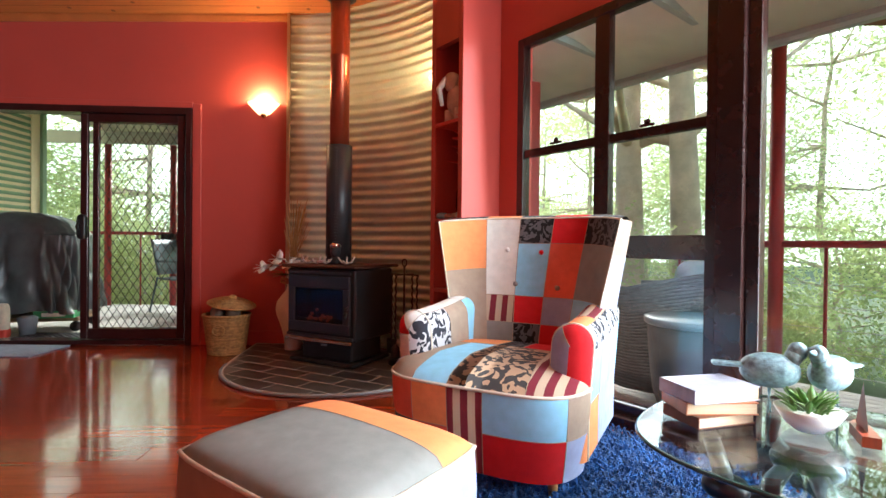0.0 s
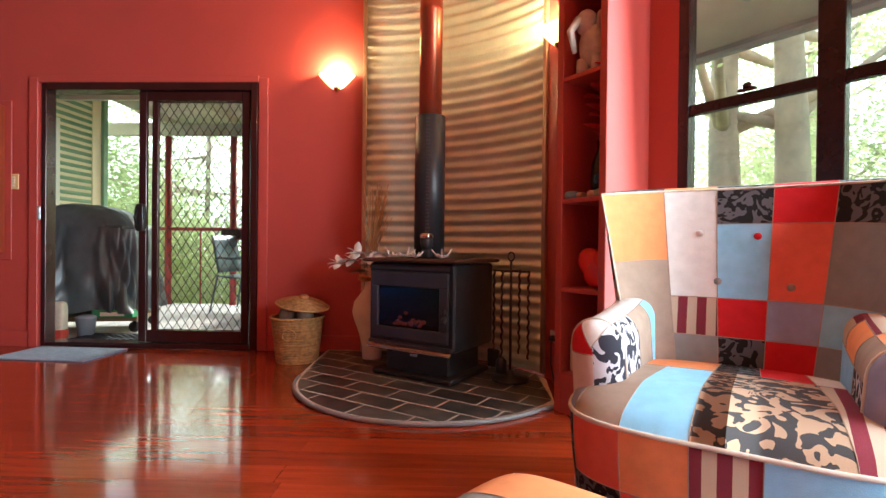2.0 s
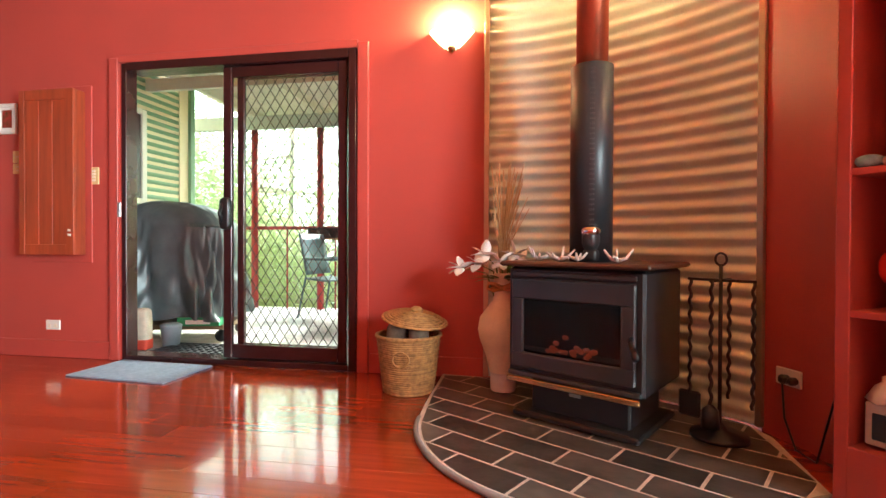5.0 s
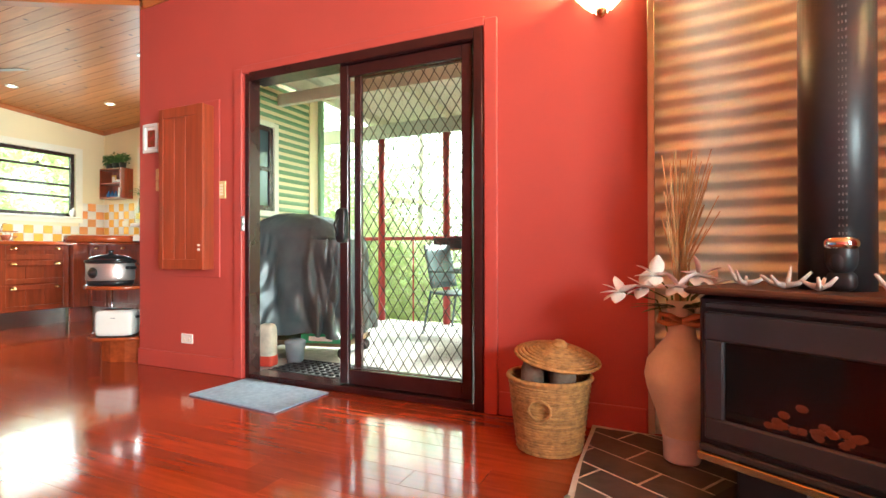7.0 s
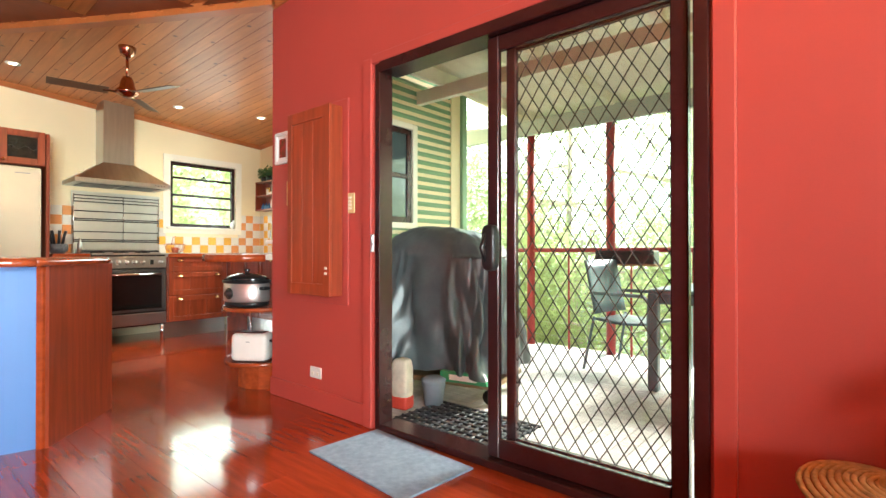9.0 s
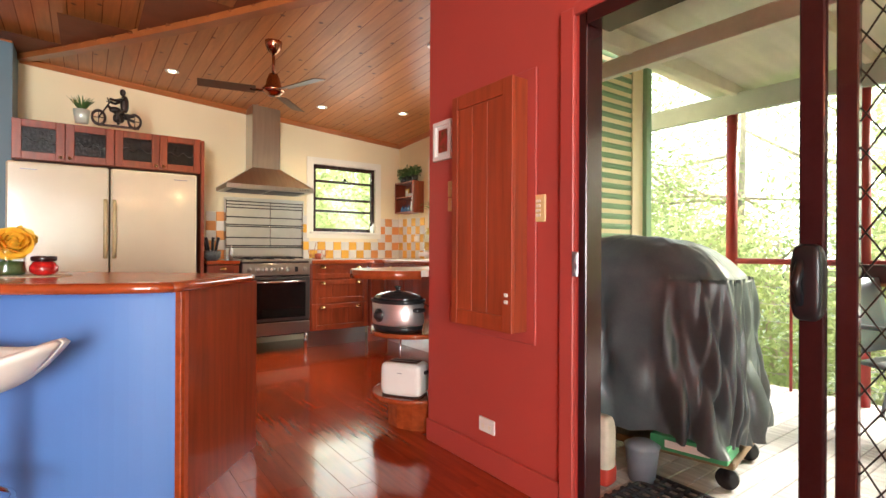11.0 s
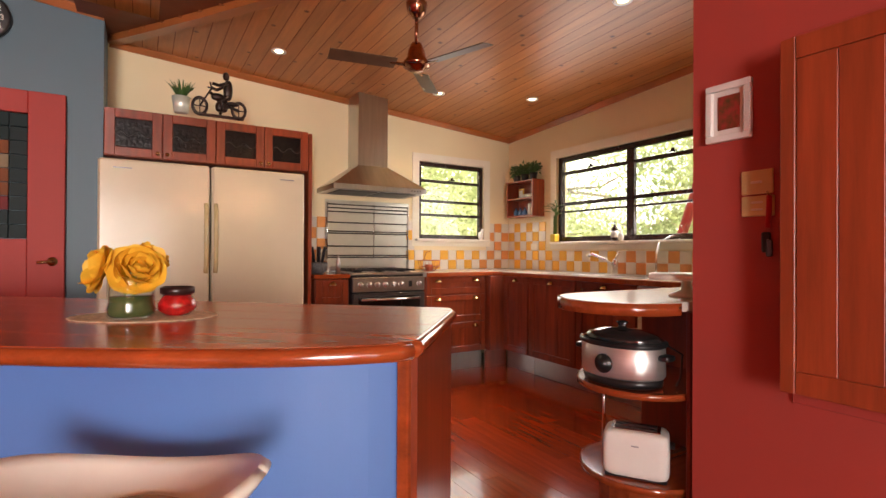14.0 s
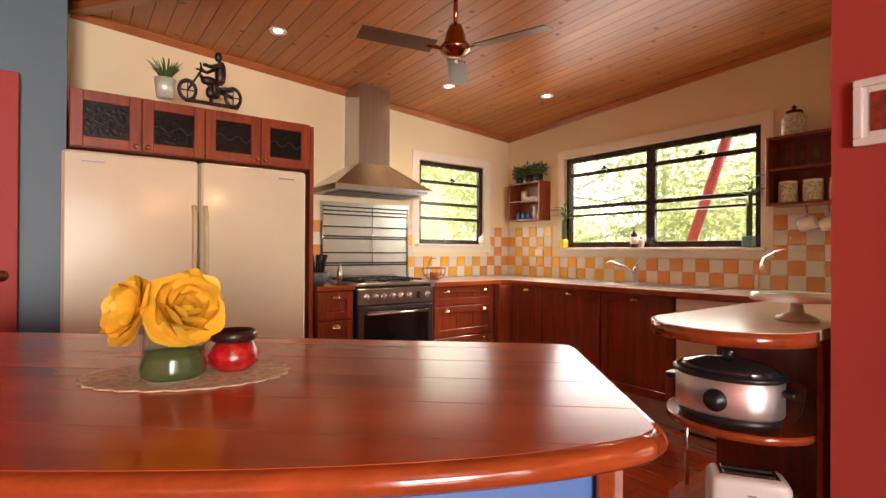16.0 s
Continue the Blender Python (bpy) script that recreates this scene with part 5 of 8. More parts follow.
# green ribbed cladding and window on the kitchen's outer wall
m = Mesh()
m.sheet(lambda u, v: (-4.515 + 0.008 * math.cos(2 * math.pi * (v * 2.75) / 0.076), 4.43 + 1.90 * u, -0.1 + 2.75 * v), 2, 290, mi=lambda u, v: 0)
clad = tagged(part("green_cladding", m, GREENTIN, solid=0.002), "green ribbed metal wall cladding outside the kitchen", "cladding", kind="structure")
part("corner_flashing", Mesh().box((-4.50, 6.34, 1.27), (0.07, 0.07, 2.75), 0, 0.004), GREENTIN, clad)
wo = thing("window_5", (-4.5, 5.25, 0), 0, "white framed window with dark sashes in the green wall", "window", kind="structure")
part("window_frame", Mesh().box((0.02, 0.37, 1.64), (0.05, 0.06, 0.92), 0, 0.004).box((0.02, -0.37, 1.64), (0.05, 0.06, 0.92), 0, 0.004).box((0.02, 0, 2.08), (0.05, 0.68, 0.05), 0, 0.004).box((0.02, 0, 1.21), (0.07, 0.78, 0.05), 0, 0.004), CREAMTRIM, wo)
part("sash", Mesh().box((0.015, 0.31, 1.64), (0.03, 0.05, 0.82), 0, 0.003).box((0.015, -0.31, 1.64), (0.03, 0.05, 0.82), 0, 0.003).box((0.015, 0, 1.64), (0.03, 0.58, 0.04), 0, 0.003).box((0.015, 0, 2.03), (0.03, 0.58, 0.05), 0, 0.003).box((0.015, 0, 1.26), (0.03, 0.58, 0.05), 0, 0.003), DOORCOL, wo)
part("pane", Mesh().box((0.012, 0, 1.64), (0.006, 0.57, 0.76)), material("dark_window_glass", (0.05, 0.07, 0.08), 0.04, coat=0.6), wo)

# covered barbecue
COVER = material("black_vinyl_cover", (0.105, 0.125, 0.13), 0.32, var=0.25, scale=5, bump=0.15, bscale=120)
bbq = thing("barbecue", (-3.77, 5.27, -0.03), 12, "barbecue under a creased black vinyl cover", "barbecue")
CXL, CYL = 0.45, 0.31


def cover(u, v):
    a = 2 * math.pi * u
    sq = lambda t, p: math.copysign(abs(t) ** p, t)
    cx, cy = sq(math.cos(a), 0.42), sq(math.sin(a), 0.42)
    if v < 0.72:
        w = v / 0.72
        z = 0.20 + 0.80 * w
        drape = abs(noise.noise((cx * 3.2 + 0.9 * w, cy * 3.2, 0.8 * w))) + 0.5 * abs(noise.noise((cx * 7 - 1.6 * w, cy * 7, 2 + 1.5 * w)))
        fold = (1.05 - w) * (0.21 * drape - 0.04) + 0.012 * noise.noise((cx * 13, cy * 13, z * 6))
        fl = 1 + 0.07 * (1 - w)
        return (cx * (CXL * fl + fold), cy * (CYL * fl + fold), z + 0.03 * noise.noise((cx * 2, cy * 2, 7)) * (1 - w))
    r = 1 - (v - 0.72) / 0.28
    crease = 0.012 * noise.noise((cx * r * 5, cy * r * 5, 3)) + 0.006 * noise.noise((cx * r * 14, cy * r * 14, 5))
    return (cx * CXL * r, cy * CYL * r, 1.0 + 0.19 * (1 - r ** 3.2) - 0.05 * cx * r + crease)


part("cover", Mesh().sheet(cover, 360, 50), COVER, bbq, "creased vinyl cover")
part("trolley_base", Mesh().box((0, 0, 0.13), (0.92, 0.55, 0.04), 0, 0.006), material("trolley_wood", (0.25, 0.16, 0.08), 0.6, var=0.2), bbq)
for x in (-0.42, 0.42):
    for y in (-0.22, 0.22):
        part("wheel", Mesh().lathe([(0.05, -0.015), (0.05, 0.015)], (x, y, 0.052), 16, m=Matrix.Rotation(radians(90), 4, 'X')), BLACK, bbq)
        part("trolley_leg", Mesh().box((x, y, 0.20), (0.03, 0.03, 0.30)), BLACK, bbq)
gb = thing("green_box", (-3.45, 5.10, 0.12), 12, "flat green cardboard box under the barbecue", "box")
part("carton", Mesh().box((0, 0, 0.035), (0.34, 0.22, 0.07), 0, 0.003), material("green_card", (0.05, 0.30, 0.12), 0.6), gb)
part("label", Mesh().box((0.0, -0.112, 0.035), (0.2, 0.002, 0.035)), WHITE, gb)
bag = thing("paper_bag", (-3.69, 4.70, -0.03), 10, "white and red paper bag of fuel", "bag")
part("bag", soft_blob(Mesh(), (0, 0, 0.17), (0.12, 0.10, 0.32), 5), material("bag_paper", (0.66, 0.56, 0.44), 0.7, var=0.15, scale=12, bump=0.4, bscale=25), bag)
part("red_band", soft_blob(Mesh(), (0, 0, 0.055), (0.125, 0.105, 0.09), 6), material("bag_red", (0.55, 0.05, 0.03), 0.6), bag)
bag2 = thing("grey_tub", (-3.60, 4.90, -0.03), 0, "grey plastic tub on the deck", "tub")
part("tub", Mesh().lathe([(0.06, 0.0), (0.08, 0.16), (0.085, 0.17), (0.05, 0.19)], seg=20), material("grey_plastic", (0.25, 0.28, 0.32), 0.5), bag2)

# blue grey outdoor table and chairs
METALBLUE = material("blue_grey_metal", (0.10, 0.14, 0.17), 0.4, 0.3, var=0.15)
tab = thing("outdoor_table", (-2.16, 6.62, -0.03), 0, "square blue grey metal outdoor table", "table")
part("tabletop", Mesh().box((0, 0, 0.725), (0.95, 0.95, 0.035), 0, 0.008).box((0, 0, 0.67), (0.88, 0.88, 0.07), 0, 0.004), METALBLUE, tab)
for x in (-0.44, 0.44):
    for y in (-0.44, 0.44):
        part("leg", Mesh().box((x, y, 0.36), (0.07, 0.07, 0.71), 0, 0.006), METALBLUE, tab)


def outdoor_chair(at, rz):
    ob = thing("outdoor_chair", at, rz, "blue grey metal armchair on the deck", "chair", "outdoor chairs")
    part("seat", Mesh().sheet(lambda u, v: (-0.24 + 0.48 * u, -0.24 + 0.48 * v, 0.44 - 0.02 * math.sin(math.pi * v)), 6, 6), METALBLUE, ob, solid=0.015)
    part("backrest", Mesh().sheet(lambda u, v: (-0.24 + 0.48 * u, 0.24 + 0.10 * v + 0.03 * math.cos(math.pi * (u - 0.5)), 0.48 + 0.46 * v), 8, 6), METALBLUE, ob, solid=0.015)
    for x in (-0.25, 0.25):
        part("armrest", Mesh().tube([(x, 0.27, 0.66), (x, -0.2, 0.66), (x, -0.25, 0.62)], 0.016), METALBLUE, ob)
        part("leg", Mesh().tube([(x, -0.25, 0.62), (x, -0.24, 0.44), (x * 1.1, -0.29, 0.0)], 0.012), METALBLUE, ob)
        part("leg", Mesh().tube([(x, 0.24, 0.46), (x * 1.1, 0.33, 0.0)], 0.012), METALBLUE, ob)


outdoor_chair((-2.92, 6.72, -0.03), 80)
pl = thing("rail_planter", (-3.15, 7.12, 0.86), 0, "black planter trough in a timber tray on the rail", "planter")
part("trough", Mesh().box((0, 0, 0.07), (0.55, 0.16, 0.13), 0, 0.008), BLACK, pl)
part("tray", Mesh().box((0, 0, 0.0), (0.60, 0.20, 0.02), 0, 0.003), material("tray_wood", (0.40, 0.22, 0.10), 0.6), pl)
part("bracket", Mesh().box((0.2, 0.10, 0.07), (0.02, 0.05, 0.16)).box((-0.2, 0.10, 0.07), (0.02, 0.05, 0.16)), BLACK, pl)
# wicker tub chair and side table behind the window
WICK2 = material("grey_wicker", (0.10, 0.13, 0.15), 0.6, var=0.2, scale=30, bump=0.8, bscale=110)
tc = thing("wicker_chair", diag(0.55, 1.25, -0.03), DIAG - 90, "grey woven outdoor tub chair with a pale blue cushion", "chair")
m = Mesh()
for k in range(34):
    z = 0.05 + k * 0.0185
    m.tube([((0.34 + 0.05 * k / 34) * math.cos(radians(-50 + 280 * i / 40)) * 1.0, (0.32 + 0.05 * k / 34) * math.sin(radians(-50 + 280 * i / 40)), z + 0.1 * max(0, math.sin(radians(-50 + 280 * i / 40))) * k / 34) for i in range(41)], 0.0105, 5)
part("woven_shell", m, WICK2, tc)
part("seat", soft_blob(Mesh(), (0, -0.03, 0.36), (0.60, 0.58, 0.14), 5), WICK2, tc)
part("cushion", soft_blob(Mesh(), (0, 0.24, 0.62), (0.46, 0.14, 0.42), 4), fabric("pale_blue_cushion", (0.30, 0.42, 0.47)), tc)
st = thing("side_table", diag(0.98, 0.82, -0.03), 0, "round dark woven side table with a blue top", "table")
part("drum", Mesh().lathe([(0.17, 0.0), (0.22, 0.15), (0.24, 0.35), (0.25, 0.50)], seg=36), material("dark_blue_wicker", (0.05, 0.075, 0.09), 0.5, var=0.2, scale=20, bump=0.6, bscale=100), st)
part("top", Mesh().lathe([(0.255, 0.50), (0.265, 0.51), (0.265, 0.535), (0.255, 0.54)], seg=36), material("blue_top", (0.15, 0.23, 0.28), 0.3), st)

# ---- trees ----
LEAF = material("gum_leaf", (0.20, 0.26, 0.09), 0.5, var=0.25, scale=1.2, rand=0.45, island=True)
LEAF2 = material("bright_leaf", (0.29, 0.36, 0.13), 0.5, var=0.25, scale=1.2, rand=0.45, island=True)
for mt in (LEAF, LEAF2):
    n, l = mt.node_tree.nodes, mt.node_tree.links
    tr, ad = n.new("ShaderNodeBsdfTranslucent"), n.new("ShaderNodeMixShader")
    tr.inputs[0].default_value = (0.60, 0.68, 0.34, 1)
    ad.inputs[0].default_value = 0.6
    l.new(n["Principled BSDF"].outputs[0], ad.inputs[1])
    l.new(tr.outputs[0], ad.inputs[2])
    l.new(ad.outputs[0], n["Material Output"].inputs[0])
GUM = material("pale_gum_bark", (0.62, 0.50, 0.40), 0.8, var=0.25, scale=2.5, bump=0.5, bscale=14)


def leaf_cloud(m, c, r, n, size, rng):
    for _ in range(n):
        d = Vector((rng.gauss(0, 1), rng.gauss(0, 1), rng.gauss(0, 0.8)))
        d = d.normalized() * r * rng.random() ** 0.45
        p = Vector(c) + d
        a = Vector((rng.gauss(0, 1), rng.gauss(0, 1), rng.gauss(0, 1) - 0.4)).normalized()
        b = a.orthogonal().normalized()
        s = size * rng.uniform(0.6, 1.3)
        m.add([p, p + a * s * 0.5 + b * s * 0.22, p + a * s, p + a * s * 0.5 - b * s * 0.22], [(0, 1, 2, 3)])


def tree(seed, height, spread, clouds, per, size, low=0.35, trunk=0.2, leaf=LEAF, label="tall pale trunked gum tree with loose leafy crown"):
    rng = random.Random(seed)
    ob = thing("tree", (0, 0, -100), 0, label, "tree", "garden trees")
    m = Mesh()
    lean = rng.uniform(-0.5, 0.5)
    spine = [(lean * (k / 8) ** 2 + rng.uniform(-0.08, 0.08), rng.uniform(-0.08, 0.08), height * 0.85 * k / 8) for k in range(9)]
    m.tube(spine, trunk, 12, taper=trunk * 0.25)
    tips = []
    for k in range(clouds):
        b = spine[rng.randrange(2 if low < 0.3 else 3, 8)]
        a, ln = rng.uniform(0, 6.28), spread * rng.uniform(0.4, 1.0)
        tip = (b[0] + math.cos(a) * ln, b[1] + math.sin(a) * ln, max(height * low, b[2] + rng.uniform(0.0, 0.5) * ln))
        mid = ((b[0] + tip[0]) / 2, (b[1] + tip[1]) / 2, (b[2] + tip[2]) / 2 - 0.1 * ln)
        m.tube([b, mid, tip], trunk * 0.35, 7, taper=trunk * 0.08)
        tips.append(tip)
    part("trunk", m, GUM, ob)
    m = Mesh()
    for t in tips:
        leaf_cloud(m, t, spread * rng.uniform(0.28, 0.48), per, size, rng)
    part("crown", m, leaf, ob)
    return ob


kinds = [tree(1, 12, 3.2, 18, 620, 0.125), tree(2, 10, 3.0, 20, 620, 0.125, 0.25, 0.16, LEAF2), tree(5, 8, 2.8, 24, 620, 0.11, 0.12, 0.10, LEAF2, "leafy green garden tree with low branches"),
         tree(9, 2.6, 1.5, 18, 480, 0.08, 0.05, 0.05, LEAF2, "bright leafy garden shrub below the deck")]
rng = random.Random(33)
spots = []
for az in range(-60, 200, 11):
    r = rng.uniform(13, 19)
    spots.append((rng.choice((0, 1, 2, 2)), az + rng.uniform(-3, 3), r))
for az in range(-50, 190, 8):
    spots.append((3, az, rng.uniform(9.6, 11.5)))
for k, az, r in spots:
    x, y = -1.5 + r * math.cos(radians(az)), 1.5 + r * math.sin(radians(az)) * 0.95
    copy_thing(kinds[k], Matrix.Translation((x, y, -1.5)) @ Matrix.Rotation(rng.uniform(0, 6.28), 4, 'Z') @ Matrix.Scale(rng.uniform(0.85, 1.25), 4))
gum = tree(12, 13, 3.6, 16, 420, 0.12, 0.45, 0.30)
copy_thing(gum, pose(3.9, 8.6, -1.5, 0, 0, 40))
copy_thing(gum, pose(4.9, 8.2, -1.5, 0, 4, 200))
copy_thing(kinds[1], pose(-13.5, 5.6, -1.4, 0, 0, 10))
copy_thing(kinds[3], pose(-10.2, 5.6, -1.2, 0, 0, 60))
copy_thing(kinds[3], pose(-10.4, 4.4, -1.0, 0, 0, 160))
for k in range(4):
    copy_thing(kinds[3], pose(-8.2 + 1.1 * k, 9.3 + 0.4 * (k % 2), -1.0, 0, 0, 70 * k))
for ob in kinds + [gum]:
    for o in (*ob.children_recursive, ob):
        bpy.data.objects.remove(o)

# ---- coffee table and what lies on it ----
ctab = thing("coffee_table", (1.22, 1.08, 0.0), DIAG + 8, "oval glass topped coffee table on carved black driftwood legs", "table")
m = Mesh()
oval = [(0.52 * math.copysign(abs(math.cos(t)) ** 0.7, math.cos(t)), 0.42 * math.copysign(abs(math.sin(t)) ** 0.7, math.sin(t))) for t in [2 * math.pi * k / 48 for k in range(48)]]
g = part("glass_top", m.prism(oval, 0.41, 0.422), clear("table_glass", (0.86, 0.93, 0.92)), ctab, "clear glass top")
part("glass_edge", Mesh().tube([(x, y, 0.416) for x, y in oval + oval[:1]], 0.0065, 6), material("green_glass_edge", (0.02, 0.05, 0.045), 0.1), ctab)
rng = random.Random(6)
for k in range(7):
    a = k * 0.9
    m = Mesh()
    p = [(0.30 * math.cos(a), 0.20 * math.sin(a), 0.0)]
    for j in range(1, 7):
        p.append((p[-1][0] + rng.uniform(-0.06, 0.06), p[-1][1] + rng.uniform(-0.05, 0.05), 0.068 * j))
    m.tube(p, 0.035, 9, taper=0.022)
    for j in (2, 4):
        soft_blob(m, p[j], (0.12, 0.09, 0.08), 2.3, 12, 8)
    part("carved_leg", m, material("black_carved_wood", (0.012, 0.012, 0.013), 0.3), ctab)
BOOKS = (((0.20, 0.14, 0.032), 8, (0.20, 0.07, 0.03), "thick brown covered book"), ((0.21, 0.145, 0.035), -6, (0.42, 0.13, 0.04), "orange covered paperback book"), ((0.22, 0.15, 0.04), 5, (0.45, 0.45, 0.55), "pale blue covered paperback book"))
PAPER = material("book_pages", (0.66, 0.52, 0.34), 0.8, var=0.12, scale=8, stretch=(1, 1, 40))
ctab.scale = (1, 1, 0.885)
TZ = 0.375
z = TZ
for (w, d, h), rz, c, lab in BOOKS:
    bk = thing("book", (0.96, 1.33, z), DIAG + 60 + rz, lab + " in a stack on the glass table", "book", "stacked books")
    part("page_block", Mesh().box((0, 0, h / 2), (w - 0.008, d - 0.006, h - 0.006)), PAPER, bk)
    part("cover", Mesh().box((0, 0, 0.0015), (w, d, 0.003)).box((0, 0, h - 0.0015), (w, d, 0.003)).box((-w / 2 + 0.0015, 0, h / 2), (0.003, d, h)), material("book_cover", c, 0.4, var=0.3, scale=9), bk)
    z += h + 0.001
plant = thing("table_plant", (1.19, 1.23, TZ), 0, "green succulent in a white ribbed bowl", "plant")
part("bowl", Mesh().lathe([(0.035, 0.0), (0.06, 0.02), (0.085, 0.06), (0.08, 0.062), (0.05, 0.03)], seg=28), WHITE, plant)
m = Mesh()
rng = random.Random(14)
for k in range(70):
    a, t = rng.uniform(0, 6.28), rng.uniform(0.2, 1.2)
    petal(m, (0.05 * math.cos(a) * rng.random(), 0.05 * math.sin(a) * rng.random(), 0.055), (math.cos(a) * t, math.sin(a) * t, 1), rng.uniform(0.04, 0.075), 0.008, -0.3)
part("leaves", m, material("succulent", (0.13, 0.26, 0.05), 0.4, var=0.2), plant, solid=0.002)
BIRD = material("mosaic_blue_grey", (0.22, 0.34, 0.38), 0.35, var=0.45, scale=55, bump=0.5, bscale=90)
for k, (x, y, rz) in enumerate(((1.17, 1.36, -25), (1.33, 1.32, 205))):
    bd = thing("bird_ornament", (x, y, TZ), rz, "mosaic glass bird ornament on thin wire legs", "ornament", "bird ornaments")
    m = soft_blob(Mesh(), (0, 0, 0.19), (0.17, 0.10, 0.11), 2.2)
    soft_blob(m, (0.075, 0, 0.255), (0.055, 0.05, 0.06), 2)
    m.tube([(0.05, 0, 0.21), (0.072, 0, 0.25)], 0.026, 9)
    m.lathe([(0.010, 0), (0.001, 0.03)], (0.10, 0, 0.262), 8, m=Matrix.Rotation(radians(75), 4, 'Y'))
    m.box((-0.115, 0, 0.20), (0.10, 0.045, 0.012), 0, 0.004)
    m.tube([(0.0, 0.02, 0.15), (0.01, 0.025, 0.0)], 0.003, 5).tube([(0.0, -0.02, 0.15), (-0.01, -0.025, 0.0)], 0.003, 5)
    m.v = [(x * 0.95, y * 0.95, max(0.0, z * 0.95 - 0.045)) for x, y, z in m.v]
    part("figure", m, BIRD, bd)
boat = thing("wooden_boat", (1.285, 1.16, TZ), 60, "small carved red brown wooden sailing boat", "ornament")
part("sail", Mesh().add([(-0.04, 0, 0.03), (0.05, -0.006, 0.03), (0.05, 0.006, 0.03), (0.01, 0, 0.15)], [(0, 1, 2), (0, 3, 1), (1, 3, 2), (2, 3, 0)]), JARRAH, boat)
part("hull", Mesh().prism([(-0.07, -0.02), (0.05, -0.02), (0.08, 0), (0.05, 0.02), (-0.07, 0.02)], 0.0, 0.028), JARRAH, boat)

# ---- kitchen: cabinets and appliances ----
def pull(m, x, y, z, w=0.07):
    """Cup pull on a front facing -y."""
    m.sheet(lambda u, v: (x + w / 2 * math.cos(math.pi * u) * (0.4 + 0.6 * math.sin(math.pi / 2 * v)), y - 0.028 * math.sin(math.pi / 2 * v) * math.sin(math.pi * u) ** 0.6, z + 0.018 - 0.030 * v), 12, 6)
    return m


def front_panel(name, parent, x, z, w, h, y, knob=True, panel_boards=3, pulls=1):
    """Framed front with a recessed boarded panel and cup pulls."""
    f = 0.055
    ob = part(name, Mesh().box((x - w / 2 + f / 2, y, z), (f, 0.02, h), 0, 0.003).box((x + w / 2 - f / 2, y, z), (f, 0.02, h), 0, 0.003)
              .box((x, y, z + h / 2 - f / 2), (w - 2 * f, 0.02, f), 0, 0.003).box((x, y, z - h / 2 + f / 2), (w - 2 * f, 0.02, f), 0, 0.003), JARRAH, parent)
    pw = (w - 2 * f) / panel_boards
    for k in range(panel_boards):
        part("board", Mesh().box((x - w / 2 + f + pw * (k + 0.5), y + 0.006, z), (pw - 0.002, 0.008, h - 2 * f), 0, 0.002), JARRAH, ob)
    if knob:
        for px in ([x] if pulls == 1 else [x - w * 0.32, x + w * 0.32]):
            part("cup_pull", pull(Mesh(), px, y - 0.010, z + h / 2 - f * 0.6), BRASS, ob, "polished cup pull", solid=0.002)
    return ob


RISE = 1.06                                 # benches stand 0.965 m high
BZ = 0.91 * RISE


def base_unit(name, at, rz, w, label, fronts):
    """Base cabinet facing local -y; fronts are (x, z, w, h, pulls)."""
    ob = thing(name, at, rz, label, "cabinet", "kitchen base cabinets")
    part("body", Mesh().box((0, 0.30, 0.52), (w, 0.56, 0.70), 0, 0.003), JARRAH, ob)
    part("kickboard", Mesh().box((0, 0.09, 0.085), (w, 0.016, 0.17)), STEEL, ob, "brushed steel kickboard")
    ob.scale = (1, 1, RISE)
    for x, z, fw, fh, n in fronts:
        front_panel("drawer" if fh < 0.4 else "door", ob, x, z, fw - 0.006, fh - 0.006, 0.008, True, 3, n)
    return ob


KX = -7.45
base_unit("drawer_unit", (KX, 5.04, 0), 90, 0.70, "jarrah drawer unit with three drawers and cup pulls", [(0, 0.79, 0.68, 0.16, 2), (0, 0.58, 0.68, 0.25, 2), (0, 0.31, 0.68, 0.28, 2)])
base_unit("drawer_unit", (KX, 3.80, 0), 90, 0.30, "narrow jarrah drawer unit beside the fridge", [(0, 0.77, 0.29, 0.20, 1), (0, 0.42, 0.29, 0.48, 1)])
base_unit("corner_cabinet", (-7.21, 5.55, 0), 0, 0.41, "jarrah corner cabinet with a boarded door", [(0.02, 0.52, 0.36, 0.70, 1)])
base_unit("sink_cabinet", (-6.40, 5.55, 0), 0, 1.20, "jarrah sink cabinet with two boarded doors", [(-0.30, 0.52, 0.59, 0.70, 1), (0.30, 0.52, 0.59, 0.70, 1)])
dw = thing("dishwasher", (-5.495, 5.55, 0), 0, "white dishwasher under the bench", "dishwasher")
part("body", Mesh().box((0, 0.29, 0.50), (0.59, 0.56, 0.74), 0, 0.004), FRIDGE, dw)
part("door", Mesh().box((0, 0.0, 0.46), (0.58, 0.022, 0.62), 0, 0.006), FRIDGE, dw)
part("control_panel", Mesh().box((0, -0.002, 0.82), (0.58, 0.026, 0.09), 0, 0.006), WHITE, dw)
part("kickboard", Mesh().box((0, 0.06, 0.075), (0.58, 0.016, 0.13)), STEEL, dw)
dw.scale = (1, 1, RISE)

structure("trim_cabinet_corner", Mesh().box((-7.43, 5.475, 0.55), (0.10, 0.17, 0.74), 0, 0.003).box((-7.47, 5.52, 0.085), (0.02, 0.26, 0.17)), JARRAH, "jarrah filler in the cabinet corner", "trim")

